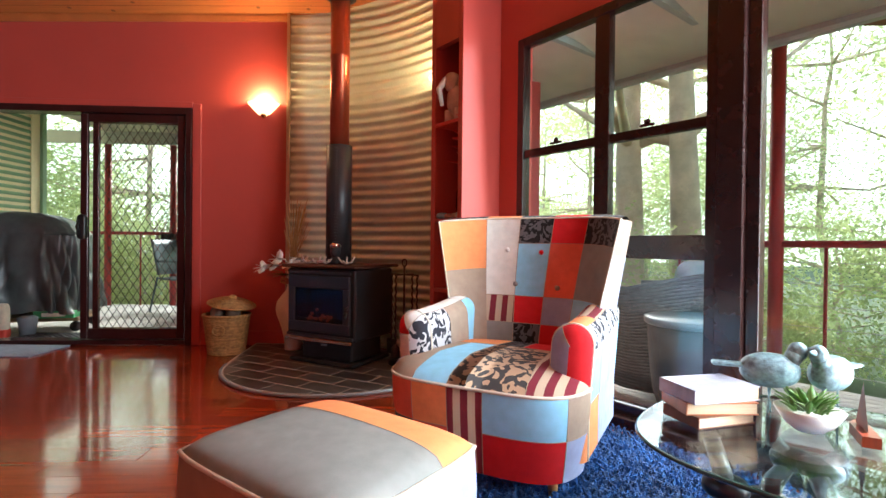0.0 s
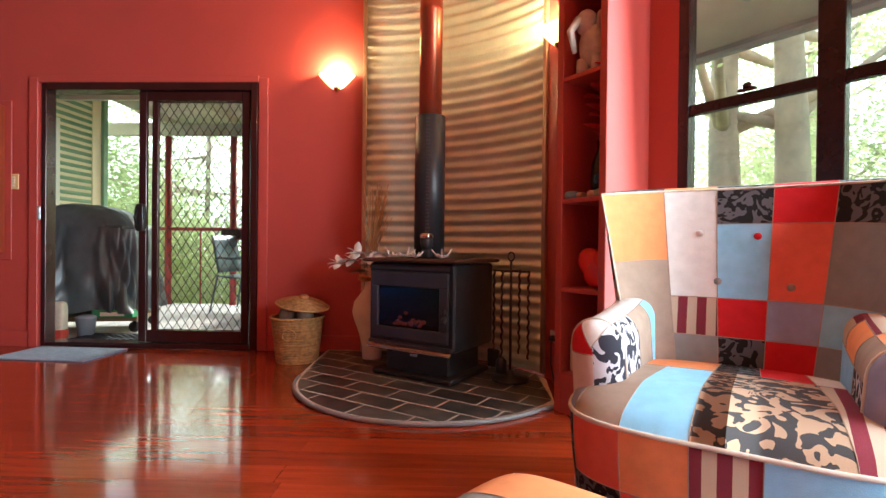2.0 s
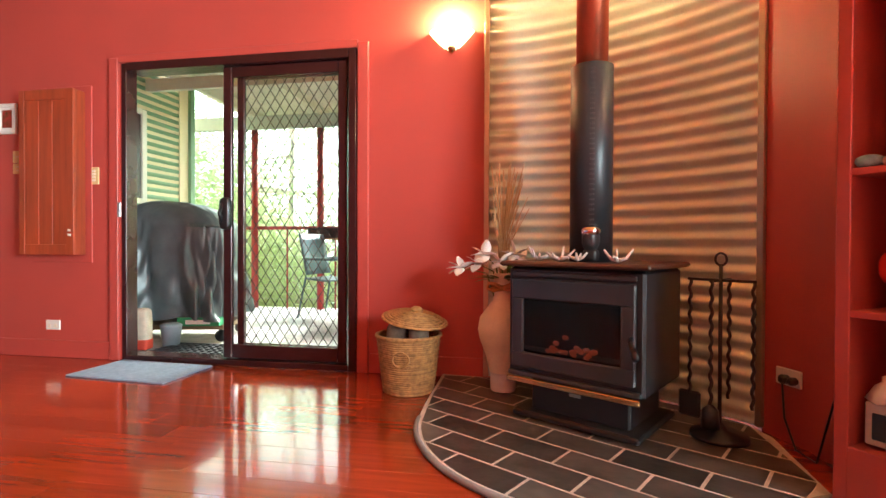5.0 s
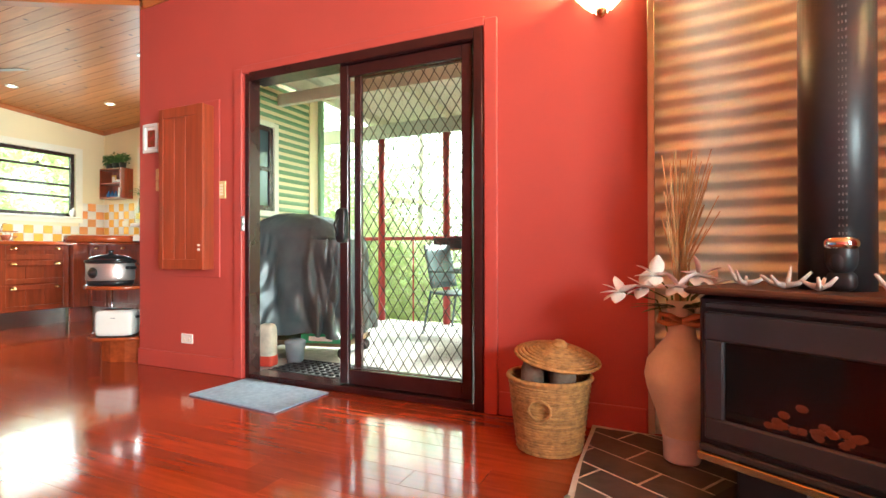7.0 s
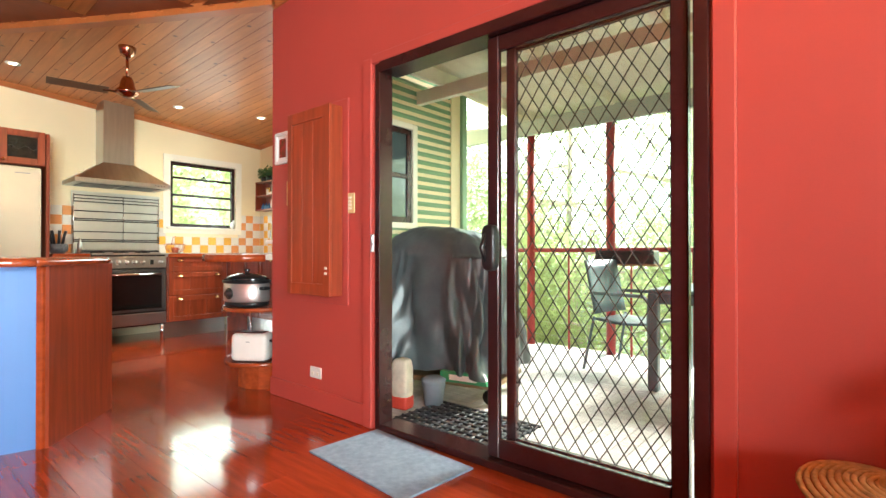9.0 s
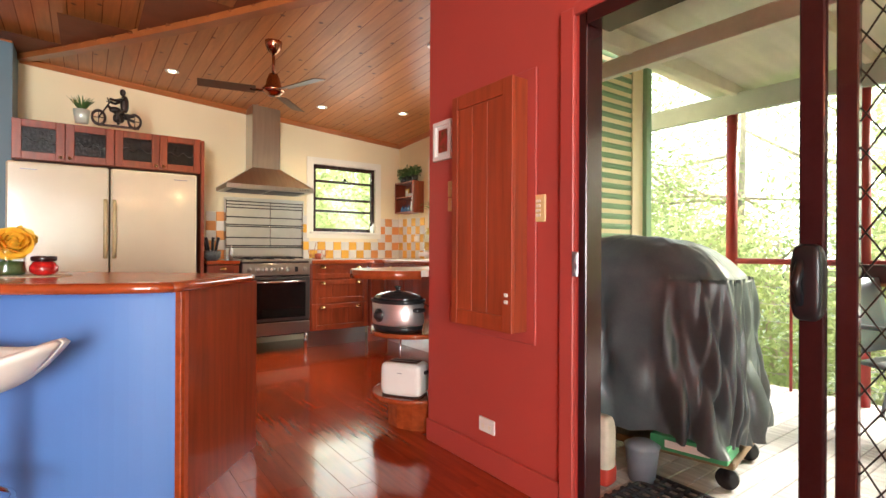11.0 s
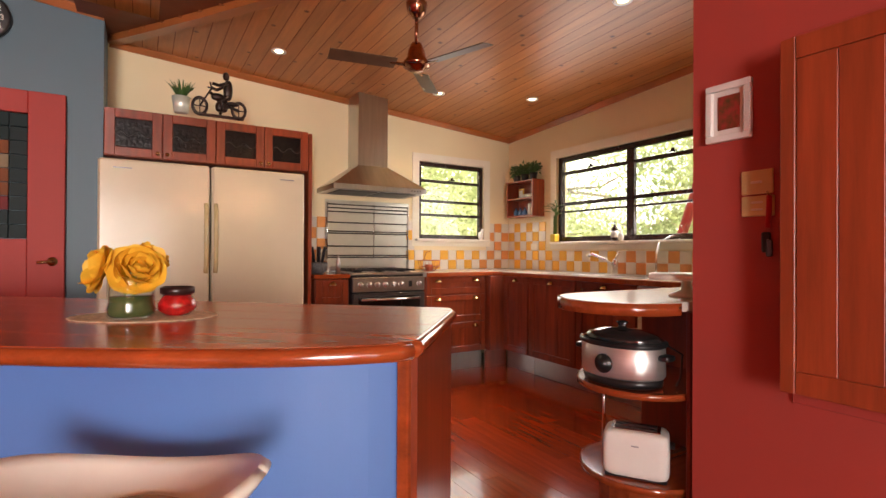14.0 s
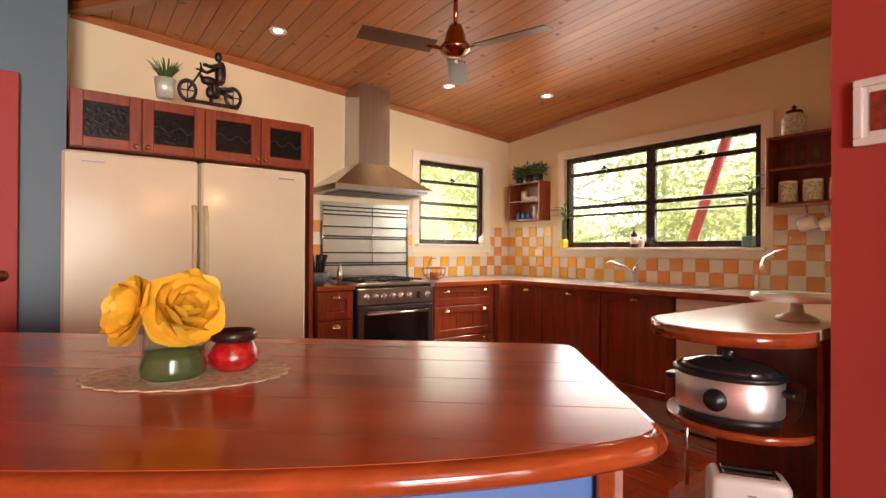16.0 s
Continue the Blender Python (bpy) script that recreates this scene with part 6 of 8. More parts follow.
# worktops
TOP = material("pale_laminate", (0.62, 0.55, 0.47), 0.18, var=0.04, scale=30)
wt = thing("worktop", (0, 0, 0), 0, "pale laminate worktop with jarrah edging", "worktop")
part("slab", Mesh().prism([(-8.07, 4.69), (-7.43, 4.69), (-7.43, 5.45), (-7.35, 5.53), (-5.145, 5.53), (-5.145, 6.16), (-8.07, 6.16)], BZ - 0.038, BZ), TOP, wt)
part("edging", Mesh().box((-7.424, 5.07, BZ - 0.022), (0.014, 0.76, 0.040), 0, 0.004).box((-6.275, 5.524, BZ - 0.022), (2.15, 0.014, 0.040), 0, 0.004).box((-7.385, 5.49, BZ - 0.022), (0.12, 0.014, 0.040), radians(45), 0.004), JARRAHX, wt, "rounded jarrah edge")
wt2 = thing("worktop", (0, 0, 0), 0, "small timber edged worktop beside the fridge", "worktop")
part("slab", Mesh().box((-7.755, 3.80, BZ - 0.018), (0.63, 0.31, 0.036), 0, 0.004), JARRAHX, wt2)

# rounded end unit with open shelves
eu = thing("end_shelf_unit", (0, 0, 0), 0, "rounded jarrah end shelf unit with open shelves", "shelf")


def rounded_end(x0, x1, tip, y1, n=28, k=1.0):
    """Plan of a bench end that closes in a half round."""
    cx, rx = (x0 + x1) / 2, (x1 - x0) / 2
    ry = rx * k
    return [(x1, y1), (x0, y1)] + [(cx - rx * math.cos(math.pi * i / n), tip + ry - ry * math.sin(math.pi * i / n)) for i in range(n + 1)]


part("worktop", Mesh().prism(rounded_end(-5.14, -4.60, 3.99, 6.16), BZ - 0.038, BZ), TOP, eu, "pale laminate curved worktop")
edge = rounded_end(-5.147, -4.595, 3.983, 5.52)[1:]
part("edging", Mesh().sheet(lambda u, v: (*edge[min(len(edge) - 1, round(u * (len(edge) - 1)))], BZ - 0.050 + 0.048 * v), len(edge) - 1, 1), JARRAHX, eu, "curved jarrah edge", solid=0.014)
part("back_panel", Mesh().box((-4.885, 4.78, 0.46), (0.55, 0.03, 0.92), 0, 0.003), JARRAH, eu)
part("side_panel", Mesh().box((-4.61, 4.55, 0.46), (0.02, 0.43, 0.92), 0, 0.003), JARRAH, eu)
part("cabinet_body", Mesh().box((-4.885, 5.17, 0.55), (0.55, 0.74, 0.74), 0, 0.003), JARRAH, eu)
for z, tip in ((0.560, 4.13), (0.170, 4.15)):
    part("shelf", Mesh().prism(rounded_end(-5.165, -4.62, tip, 4.765), z, z + 0.022), JARRAHX, eu)
    rim = rounded_end(-5.168, -4.62, tip - 0.003, 4.765)[2:]
    part("shelf_edging", Mesh().sheet(lambda u, v: (*rim[min(len(rim) - 1, round(u * (len(rim) - 1)))], z - 0.003 + 0.028 * v), len(rim) - 1, 1), JARRAHX, eu, "pale timber shelf edging", solid=0.005)
part("curved_plinth", Mesh().prism(rounded_end(-5.11, -4.63, 4.23, 4.765, 7), 0.0, 0.169), JARRAHX, eu, "faceted timber plinth")
part("support_rod", Mesh().tube([(-5.14, 4.45, 0.19), (-5.14, 4.45, 0.56)], 0.009), CHROME, eu)

cook = thing("slow_cooker", (-4.895, 4.285, 0.582), 8, "stainless slow cooker with a black pot and lid", "slow cooker")
ov = lambda r, z, k=0.74: [(r * math.cos(2 * math.pi * i / 36), r * k * math.sin(2 * math.pi * i / 36), z) for i in range(36)]


def oval_lathe(prof, k=0.74):
    m = Mesh().lathe(prof, seg=36)
    m.v = [(x, y * k, z) for x, y, z in m.v]
    return m


part("base", oval_lathe([(0.15, 0.0), (0.175, 0.01), (0.178, 0.04)]), BLACK, cook)
part("shell", oval_lathe([(0.178, 0.04), (0.185, 0.05), (0.185, 0.165), (0.18, 0.17)]), material("bright_brushed_steel", (0.78, 0.77, 0.74), 0.36, 0.85, var=0.06, stretch=(1, 1, 12)), cook, "brushed steel shell")
part("pot_rim", oval_lathe([(0.178, 0.165), (0.195, 0.175), (0.195, 0.188), (0.17, 0.19)]), BLACK, cook)
part("lid", oval_lathe([(0.185, 0.19), (0.15, 0.215), (0.08, 0.232), (0.02, 0.236), (0.018, 0.25), (0.03, 0.262), (0.0, 0.268)]), material("dark_lid", (0.02, 0.02, 0.02), 0.06, coat=0.5), cook)
part("dial", Mesh().lathe([(0.040, 0), (0.040, 0.008), (0.025, 0.010), (0.02, 0.028), (0, 0.028)], (0, -0.137, 0.10), 20, m=Matrix.Rotation(radians(90), 4, 'X')), BLACK, cook)
for s in (-1, 1):
    part("handle", soft_blob(Mesh(), (s * 0.20, 0, 0.135), (0.05, 0.07, 0.025), 4), BLACK, cook)
part("cord", Mesh().tube([(0.19, 0.03, 0.18), (0.24, 0.05, 0.15), (0.23, 0.06, 0.06), (0.2, 0.08, 0.01)], 0.004, 6), BLACK, cook)
toast = thing("toaster", (-4.83, 4.30, 0.192), 34, "white two slice toaster with a chrome slotted top", "toaster")
part("body", soft_blob(Mesh(), (0, 0, 0.092), (0.27, 0.16, 0.18), 7), WHITE, toast)
part("top_plate", Mesh().box((0, 0, 0.182), (0.20, 0.10, 0.006), 0, 0.002), CHROME, toast)
part("slot", Mesh().box((0, 0.024, 0.186), (0.17, 0.024, 0.004)), BLACK, toast)
part("slot", Mesh().box((0, -0.024, 0.186), (0.17, 0.024, 0.004)), BLACK, toast)
part("lever", Mesh().box((0.14, 0, 0.13), (0.03, 0.04, 0.018), 0, 0.004), BLACK, toast)
part("foot_band", Mesh().box((0, 0, 0.006), (0.25, 0.14, 0.012), 0, 0.004), BLACK, toast)
part("badge", Mesh().box((0, -0.081, 0.13), (0.03, 0.002, 0.005)), material("grey_mark", (0.3, 0.3, 0.3), 0.4), toast)

cook.scale, toast.scale = (1.02, 1.04, 1.03), (1.0, 1.0, 1.12)
# cake stand under a glass dome
GLASSWARE = clear("glassware", (0.93, 0.97, 0.95), 0.0, 1.45)
cake = thing("cake_stand", (-4.745, 4.53, BZ), 0, "cream pedestal cake stand with a clear glass dome", "cake stand")
part("stand", Mesh().lathe([(0.075, 0.0), (0.07, 0.012), (0.025, 0.03), (0.02, 0.07), (0.04, 0.085), (0.15, 0.092), (0.155, 0.10), (0.15, 0.104), (0.0, 0.10)], seg=32), material("cream_ceramic", (0.66, 0.56, 0.42), 0.35), cake)
part("lace_rim", Mesh().lathe([(0.155, 0.104), (0.16, 0.08), (0.158, 0.078)], seg=48), WHITE, cake)
part("dome", Mesh().lathe([(0.13, 0.105), (0.13, 0.20), (0.115, 0.245), (0.07, 0.275), (0.015, 0.285), (0.012, 0.295), (0.024, 0.31), (0.02, 0.325), (0.0, 0.33)], seg=32), GLASSWARE, cake, "clear glass dome")

# sink and tap
sink = thing("sink", (-6.45, 5.84, BZ), 0, "stainless steel sink with a drainer", "sink")
part("rim", Mesh().box((-0.22, 0, 0.004), (0.44, 0.44, 0.006), 0, 0.002).box((0.40, 0, 0.004), (0.78, 0.44, 0.006), 0, 0.002), STEEL, sink)
# Flat plate on the rim; the bowl's shade is put into its darker steel
part("bowl", Mesh().box((-0.22, 0, 0.009), (0.36, 0.34, 0.003)), material("sink_shadowed_steel", (0.30, 0.29, 0.28), 0.3, 0.9), sink)
for k in range(8):
    part("drain_rib", Mesh().box((0.45, -0.14 + 0.04 * k, 0.009), (0.5, 0.008, 0.004)), STEEL, sink)
tap = thing("tap", (-6.42, 6.06, BZ), 0, "chrome mixer tap with a long swivel spout", "tap")
part("body", Mesh().lathe([(0.025, 0.0), (0.025, 0.10), (0.022, 0.13), (0.0, 0.14)]), CHROME, tap)
part("spout", Mesh().tube([(0, 0, 0.07), (-0.06, -0.05, 0.13), (-0.16, -0.12, 0.18), (-0.19, -0.14, 0.16)], 0.012), CHROME, tap)
part("lever", Mesh().tube([(0, 0, 0.14), (0.02, 0.0, 0.18), (0.05, -0.01, 0.20)], 0.008), CHROME, tap)

# fridges
def fridge(y, hinge, label):
    ob = thing("fridge", (-7.42, y, 0), 90, label, "fridge", "pair of fridges")
    part("body", Mesh().box((0, 0.35, 0.91), (0.685, 0.62, 1.74), 0, 0.006), FRIDGE, ob)
    part("door", Mesh().box((0, 0.012, 0.93), (0.68, 0.05, 1.70), 0, 0.014), FRIDGE, ob)
    hx = -0.315 if hinge > 0 else 0.315
    part("door_handle", Mesh().tube([(hx, -0.012, 1.50), (hx, -0.045, 1.44), (hx, -0.05, 1.25), (hx, -0.045, 1.06), (hx, -0.012, 1.0)], 0.015, 10), material("gold_cream_handle", (0.62, 0.50, 0.26), 0.25), ob, "pale gold bowed handle")
    part("badge", Mesh().box((0.20 * hinge, -0.0145, 1.72), (0.11, 0.002, 0.008)), material("grey_badge", (0.25, 0.25, 0.26), 0.3, 0.6), ob)
    part("grille", Mesh().box((0, 0.03, 0.04), (0.66, 0.03, 0.06)), BLACK, ob)


fridge(2.515, -1, "tall cream enamel upright fridge with a bowed handle")
fridge(3.21, 1, "tall cream enamel upright freezer with a bowed handle")
TEXGLASS = material("dark_textured_glass", (0.008, 0.007, 0.007), 0.12, var=0.2, scale=60, bump=1.0, bscale=45, spec=0.2)
for k, yc in enumerate((2.55, 3.24)):
    ob = thing("wall_cupboard", (-7.42, yc, 1.80), 90, "jarrah cupboard with dark textured glass doors over the fridge", "cabinet", "cupboards over the fridges")
    part("body", Mesh().box((0, 0.33, 0.165), (0.69, 0.60, 0.33), 0, 0.003), JARRAH, ob)
    for s in (-1, 1):
        f = 0.06
        dd = part("door", Mesh().box((s * 0.172 - 0.14, 0.015, 0.165), (f, 0.022, 0.32), 0, 0.003).box((s * 0.172 + 0.14, 0.015, 0.165), (f, 0.022, 0.32), 0, 0.003).box((s * 0.172, 0.015, 0.295), (0.22, 0.022, f), 0, 0.003).box((s * 0.172, 0.015, 0.035), (0.22, 0.022, f), 0, 0.003), JARRAH, ob)
        part("pane", Mesh().box((s * 0.172, 0.020, 0.165), (0.22, 0.006, 0.20)), TEXGLASS, dd, "dark rippled glass")
        part("wave_lead", Mesh().tube([(s * 0.172 - 0.11 + 0.22 * i / 16, 0.014, 0.16 + 0.018 * math.sin(i * 0.8)) for i in range(17)], 0.004, 5), BLACK, dd)
        part("knob", Mesh().lathe([(0.006, 0), (0.006, 0.012), (0.015, 0.016), (0.012, 0.026), (0, 0.028)], (s * 0.03, 0.004, 0.035), 14, m=Matrix.Rotation(radians(90), 4, 'X')), BRASS, dd)
structure("trim_fridge_side", Mesh().box((-7.76, 3.605, 1.06), (0.64, 0.03, 2.12), 0, 0.003), JARRAH, "jarrah panel beside the fridges", "trim")

# pot plant and metal motorbike figure on the cupboards
LEAFG = material("house_leaf", (0.06, 0.14, 0.03), 0.5, var=0.25, scale=10)


def tuft(m, c, n, h, s, w, rng):
    for k in range(n):
        a = rng.uniform(0, 6.28)
        petal(m, (c[0] + 0.3 * s * math.cos(a), c[1] + 0.3 * s * math.sin(a), c[2]), (math.cos(a) * s, math.sin(a) * s, h), h * rng.uniform(0.7, 1.15), w, -0.25)
    return m


rng = random.Random(40)
gp = thing("grass_pot", (-7.35, 2.66, 2.13), 0, "small galvanised pot of green grass", "plant")
part("pot", Mesh().lathe([(0.045, 0.0), (0.06, 0.11), (0.055, 0.11), (0.04, 0.01)]), GALV, gp)
part("grass", tuft(Mesh(), (0, 0, 0.10), 60, 0.12, 0.06, 0.005, rng), LEAFG, gp, solid=0.001)
BRONZE = material("bronze_figure", (0.045, 0.032, 0.026), 0.35, 0.7, var=0.3, scale=20)
fig = thing("motorbike_ornament", (-7.33, 2.92, 2.13), 90, "bronze coloured metal motorbike ornament with a rider shape", "ornament")
m = Mesh()
for x in (-0.17, 0.14):
    m.tube([(x + 0.055 * math.cos(2 * math.pi * i / 20), 0, 0.06 + 0.055 * math.sin(2 * math.pi * i / 20)) for i in range(21)], 0.012, 7)
    m.tube([(x - 0.05, 0, 0.06), (x + 0.05, 0, 0.06)], 0.004, 5).tube([(x, 0, 0.01), (x, 0, 0.11)], 0.004, 5)
m.tube([(-0.17, 0, 0.06), (-0.10, 0, 0.16), (-0.07, 0, 0.20)], 0.007).tube([(-0.10, -0.06, 0.21), (-0.075, 0, 0.19), (-0.10, 0.06, 0.21)], 0.006)
m.tube([(-0.09, 0, 0.16), (0.0, 0, 0.09), (0.14, 0, 0.06)], 0.012)
soft_blob(m, (-0.03, 0, 0.135), (0.11, 0.05, 0.05), 2.3)
soft_blob(m, (0.0, 0, 0.07), (0.10, 0.06, 0.07), 3)
soft_blob(m, (0.09, 0, 0.10), (0.10, 0.05, 0.03), 2.3)
soft_blob(m, (0.05, 0, 0.19), (0.075, 0.07, 0.14), 2.6)
soft_blob(m, (0.035, 0, 0.285), (0.055, 0.05, 0.06), 2)
m.tube([(0.04, 0.04, 0.23), (-0.03, 0.06, 0.20), (-0.08, 0.05, 0.21)], 0.011, 7).tube([(0.04, -0.04, 0.23), (-0.03, -0.06, 0.20), (-0.08, -0.05, 0.21)], 0.011, 7)
m.tube([(0.05, 0.04, 0.13), (-0.01, 0.055, 0.10), (0.0, 0.05, 0.03)], 0.014, 7).tube([(0.05, -0.04, 0.13), (-0.01, -0.055, 0.10), (0.0, -0.05, 0.03)], 0.014, 7)
m.box((0, 0, 0.004), (0.36, 0.06, 0.008))
part("figure", m, BRONZE, fig)
fig.scale = (0.84, 1, 1.06)

# range hood and splashback
hood = thing("range_hood", (-8.08, 4.31, 0), 0, "stainless steel pyramid range hood", "range hood")
m = Mesh()
z0, z1, z2 = 1.71, 1.755, 1.97
vs = [(0, -0.46, z0), (0.50, -0.46, z0), (0.50, 0.46, z0), (0, 0.46, z0), (0, -0.46, z1), (0.50, -0.46, z1), (0.50, 0.46, z1), (0, 0.46, z1), (0, -0.15, z2), (0.28, -0.15, z2), (0.28, 0.15, z2), (0, 0.15, z2)]
part("canopy", m.add(vs, [(0, 1, 2, 3)[::-1], (0, 1, 5, 4), (1, 2, 6, 5), (2, 3, 7, 6), (4, 5, 9, 8), (5, 6, 10, 9), (6, 7, 11, 10), (8, 9, 10, 11)]), STEEL, hood, "brushed steel canopy")
part("chimney", Mesh().box((0.14, 0, 2.30), (0.28, 0.30, 0.76), 0, 0.004), STEEL, hood)
part("filter", Mesh().box((0.25, -0.2, z0 - 0.004), (0.36, 0.36, 0.006)).box((0.25, 0.2, z0 - 0.004), (0.36, 0.36, 0.006)), material("filter_mesh", (0.15, 0.15, 0.15), 0.4, 0.8), hood)
for k in range(4):
    part("control_button", Mesh().lathe([(0.006, 0), (0.006, 0.006)], (0.503, 0.30 + 0.03 * k, 1.7325), 10, m=Matrix.Rotation(radians(90), 4, 'Y')), BLACK, hood)
sb = thing("splashback", (-8.075, 4.38, 0), 0, "stainless steel splashback with a wire rack of bars", "splashback")
part("plate", Mesh().box((0.004, 0, 1.29), (0.006, 0.90, 0.74), 0, 0.001), material("satin_steel", (0.62, 0.62, 0.56), 0.32, 0.9, var=0.05), sb)
for z in (1.615, 1.58, 1.545, 1.44, 1.355, 1.335, 1.21, 1.12, 1.10):
    part("rack_bar", Mesh().tube([(0.02, -0.43, z), (0.02, 0.43, z)], 0.006, 6), material("rack_bar_black", (0.03, 0.03, 0.03), 0.3), sb)
for y in (-0.43, 0.05, 0.43):
    part("rack_upright", Mesh().tube([(0.018, y, 1.63), (0.018, y, 1.08)], 0.004, 6), CHROME, sb)

# range cooker
rc = thing("range_cooker", (-7.44, 4.32, 0), 90, "stainless steel range cooker with a black glass oven door", "cooker")
part("body", Mesh().box((0, 0.33, 0.53), (0.70, 0.62, 0.74), 0, 0.004), BLACK, rc)
part("control_panel", Mesh().box((0, 0.0, 0.82), (0.70, 0.03, 0.12), 0, 0.006), STEEL, rc)
for k in range(7):
    x = -0.28 + 0.078 * k if k < 6 else 0.29
    part("knob", Mesh().lathe([(0.023, 0), (0.021, 0.02), (0.008, 0.024), (0, 0.024)], (x, -0.016, 0.82), 16, m=Matrix.Rotation(radians(90), 4, 'X')), STEEL, rc)
part("clock_panel", Mesh().box((0.20, -0.017, 0.82), (0.035, 0.004, 0.05)), BLACK, rc)
ovd = part("oven_door", Mesh().box((0, 0.0, 0.53), (0.70, 0.035, 0.44), 0, 0.008), material("dark_steel", (0.16, 0.15, 0.145), 0.3, 0.9), rc)
part("door_glass", Mesh().box((0, -0.019, 0.53), (0.60, 0.004, 0.38), 0, 0.001), material("black_oven_glass", (0.008, 0.007, 0.007), 0.05, coat=0.6), ovd)
part("door_handle", Mesh().tube([(-0.28, -0.02, 0.70), (-0.28, -0.06, 0.70), (0.28, -0.06, 0.70), (0.28, -0.02, 0.70)], 0.011), CHROME, ovd)
part("storage_drawer", Mesh().box((0, 0.0, 0.235), (0.70, 0.03, 0.12), 0, 0.006), STEEL, rc)
for x in (-0.32, 0.32):
    part("leg", Mesh().lathe([(0.018, 0.0), (0.018, 0.17)], (x, 0.03, 0.0), 12), CHROME, rc)
part("hob", Mesh().box((0, 0.33, 0.905), (0.70, 0.62, 0.02), 0, 0.004), STEEL, rc)
part("hob_upstand", Mesh().box((0, 0.62, 0.93), (0.70, 0.02, 0.05), 0, 0.004), STEEL, rc)
for x in (-0.22, 0.0, 0.22):
    m = Mesh()
    for j in range(4):
        m.box((x, 0.13 + 0.13 * j, 0.935), (0.20, 0.012, 0.014), 0, 0.003)
    for j in range(3):
        m.box((x - 0.09 + 0.09 * j, 0.32, 0.932), (0.012, 0.44, 0.014), 0, 0.003)
    m.lathe([(0.04, 0.915), (0.045, 0.925), (0.03, 0.93)], (x, 0.22, 0), 14).lathe([(0.04, 0.915), (0.045, 0.925), (0.03, 0.93)], (x, 0.43, 0), 14)
    part("pan_support", m, BLACK, rc)
rc.scale = (1, 1, RISE)
kn = thing("knife_block", (-7.62, 3.72, BZ), 0, "stone pot holding black handled kitchen tools", "utensils")
part("pot", Mesh().lathe([(0.05, 0.0), (0.085, 0.03), (0.09, 0.09), (0.08, 0.10), (0.06, 0.06)], seg=24), material("granite_pot", (0.10, 0.10, 0.10), 0.5, var=0.4, scale=70), kn)
for k in range(7):
    a = k * 0.9
    part("tool_handle", Mesh().tube([(0.03 * math.cos(a), 0.03 * math.sin(a), 0.03), (0.06 * math.cos(a), 0.06 * math.sin(a), 0.18), (0.075 * math.cos(a), 0.075 * math.sin(a), 0.23)], 0.013, 7), BLACK, kn)
bt = thing("oil_bottle", (-7.60, 3.90, BZ), 0, "small steel topped bottle by the cooker", "bottle")
part("bottle", Mesh().lathe([(0.022, 0), (0.022, 0.10), (0.010, 0.13), (0.010, 0.16), (0, 0.165)], seg=16), STEEL, bt)
fb = thing("wire_fruit_bowl", (-7.68, 4.86, BZ), 0, "copper wire basket on the worktop", "basket")
m = Mesh()
for k in range(14):
    a = 2 * math.pi * k / 14
    m.tube([(0.05 * math.cos(a), 0.05 * math.sin(a), 0.005), (0.10 * math.cos(a), 0.10 * math.sin(a), 0.05), (0.11 * math.cos(a), 0.11 * math.sin(a), 0.11)], 0.002, 4)
for r, z in ((0.05, 0.005), (0.10, 0.05), (0.11, 0.11)):
    m.tube([(r * math.cos(2 * math.pi * i / 24), r * math.sin(2 * math.pi * i / 24), z) for i in range(25)], 0.003, 5)
m.tube([(-0.11, 0, 0.11), (-0.06, 0, 0.19), (0.02, 0, 0.20)], 0.003, 5)
part("wires", m, COPPER, fb)
part("candle_glass", Mesh().lathe([(0.035, 0.008), (0.04, 0.07), (0.035, 0.07)], seg=18), material("red_amber_glass", (0.45, 0.10, 0.05), 0.15), fb)

# ---- shelves on the kitchen walls ----
def wall_shelf(at, rz, w, h, d, mids, label):
    ob = thing("wall_shelf", at, rz, label, "shelf")
    part("side_panel", Mesh().box((-w / 2 + 0.009, d / 2 * -1, h / 2), (0.018, d, h), 0, 0.002), JARRAH, ob)
    part("side_panel", Mesh().box((w / 2 - 0.009, -d / 2, h / 2), (0.018, d, h), 0, 0.002), JARRAH, ob)
    part("back_panel", Mesh().box((0, -0.006, h / 2), (w - 0.036, 0.010, h)), JARRAH, ob)
    for z in (0.009, *mids, h - 0.009):
        part("shelf", Mesh().box((0, -d / 2 - 0.004, z), (w - 0.036, d - 0.012, 0.016), 0, 0.002), JARRAH, ob)


wall_shelf((-7.68, 6.168, 1.55), 0, 0.44, 0.40, 0.17, [0.20], "small open jarrah shelf of ornaments in the kitchen corner")
rng = random.Random(50)
for k in range(3):
    pp = thing("herb_pot", (-7.82 + 0.14 * k, 6.08, 1.95), 0, "bushy green herb in a small black pot", "plant", "herb pots on the shelf")
    part("pot", Mesh().lathe([(0.035, 0.0), (0.045, 0.075), (0.04, 0.075), (0.03, 0.01)], seg=18), BLACK, pp)
    m = Mesh()
    leaf_cloud(m, (0, 0, 0.13), 0.075, 260, 0.035, rng)
    part("foliage", m, LEAFG, pp)
fr = thing("small_picture", (-7.80, 6.13, 1.76), 0, "small yellow framed picture standing on the shelf", "picture")
part("frame", Mesh().box((0, 0, 0.06), (0.09, 0.012, 0.12), 0, 0.003), material("yellow_frame", (0.70, 0.42, 0.06), 0.5), fr)
part("print", Mesh().box((0, -0.0075, 0.06), (0.055, 0.003, 0.08)), WHITE, fr)
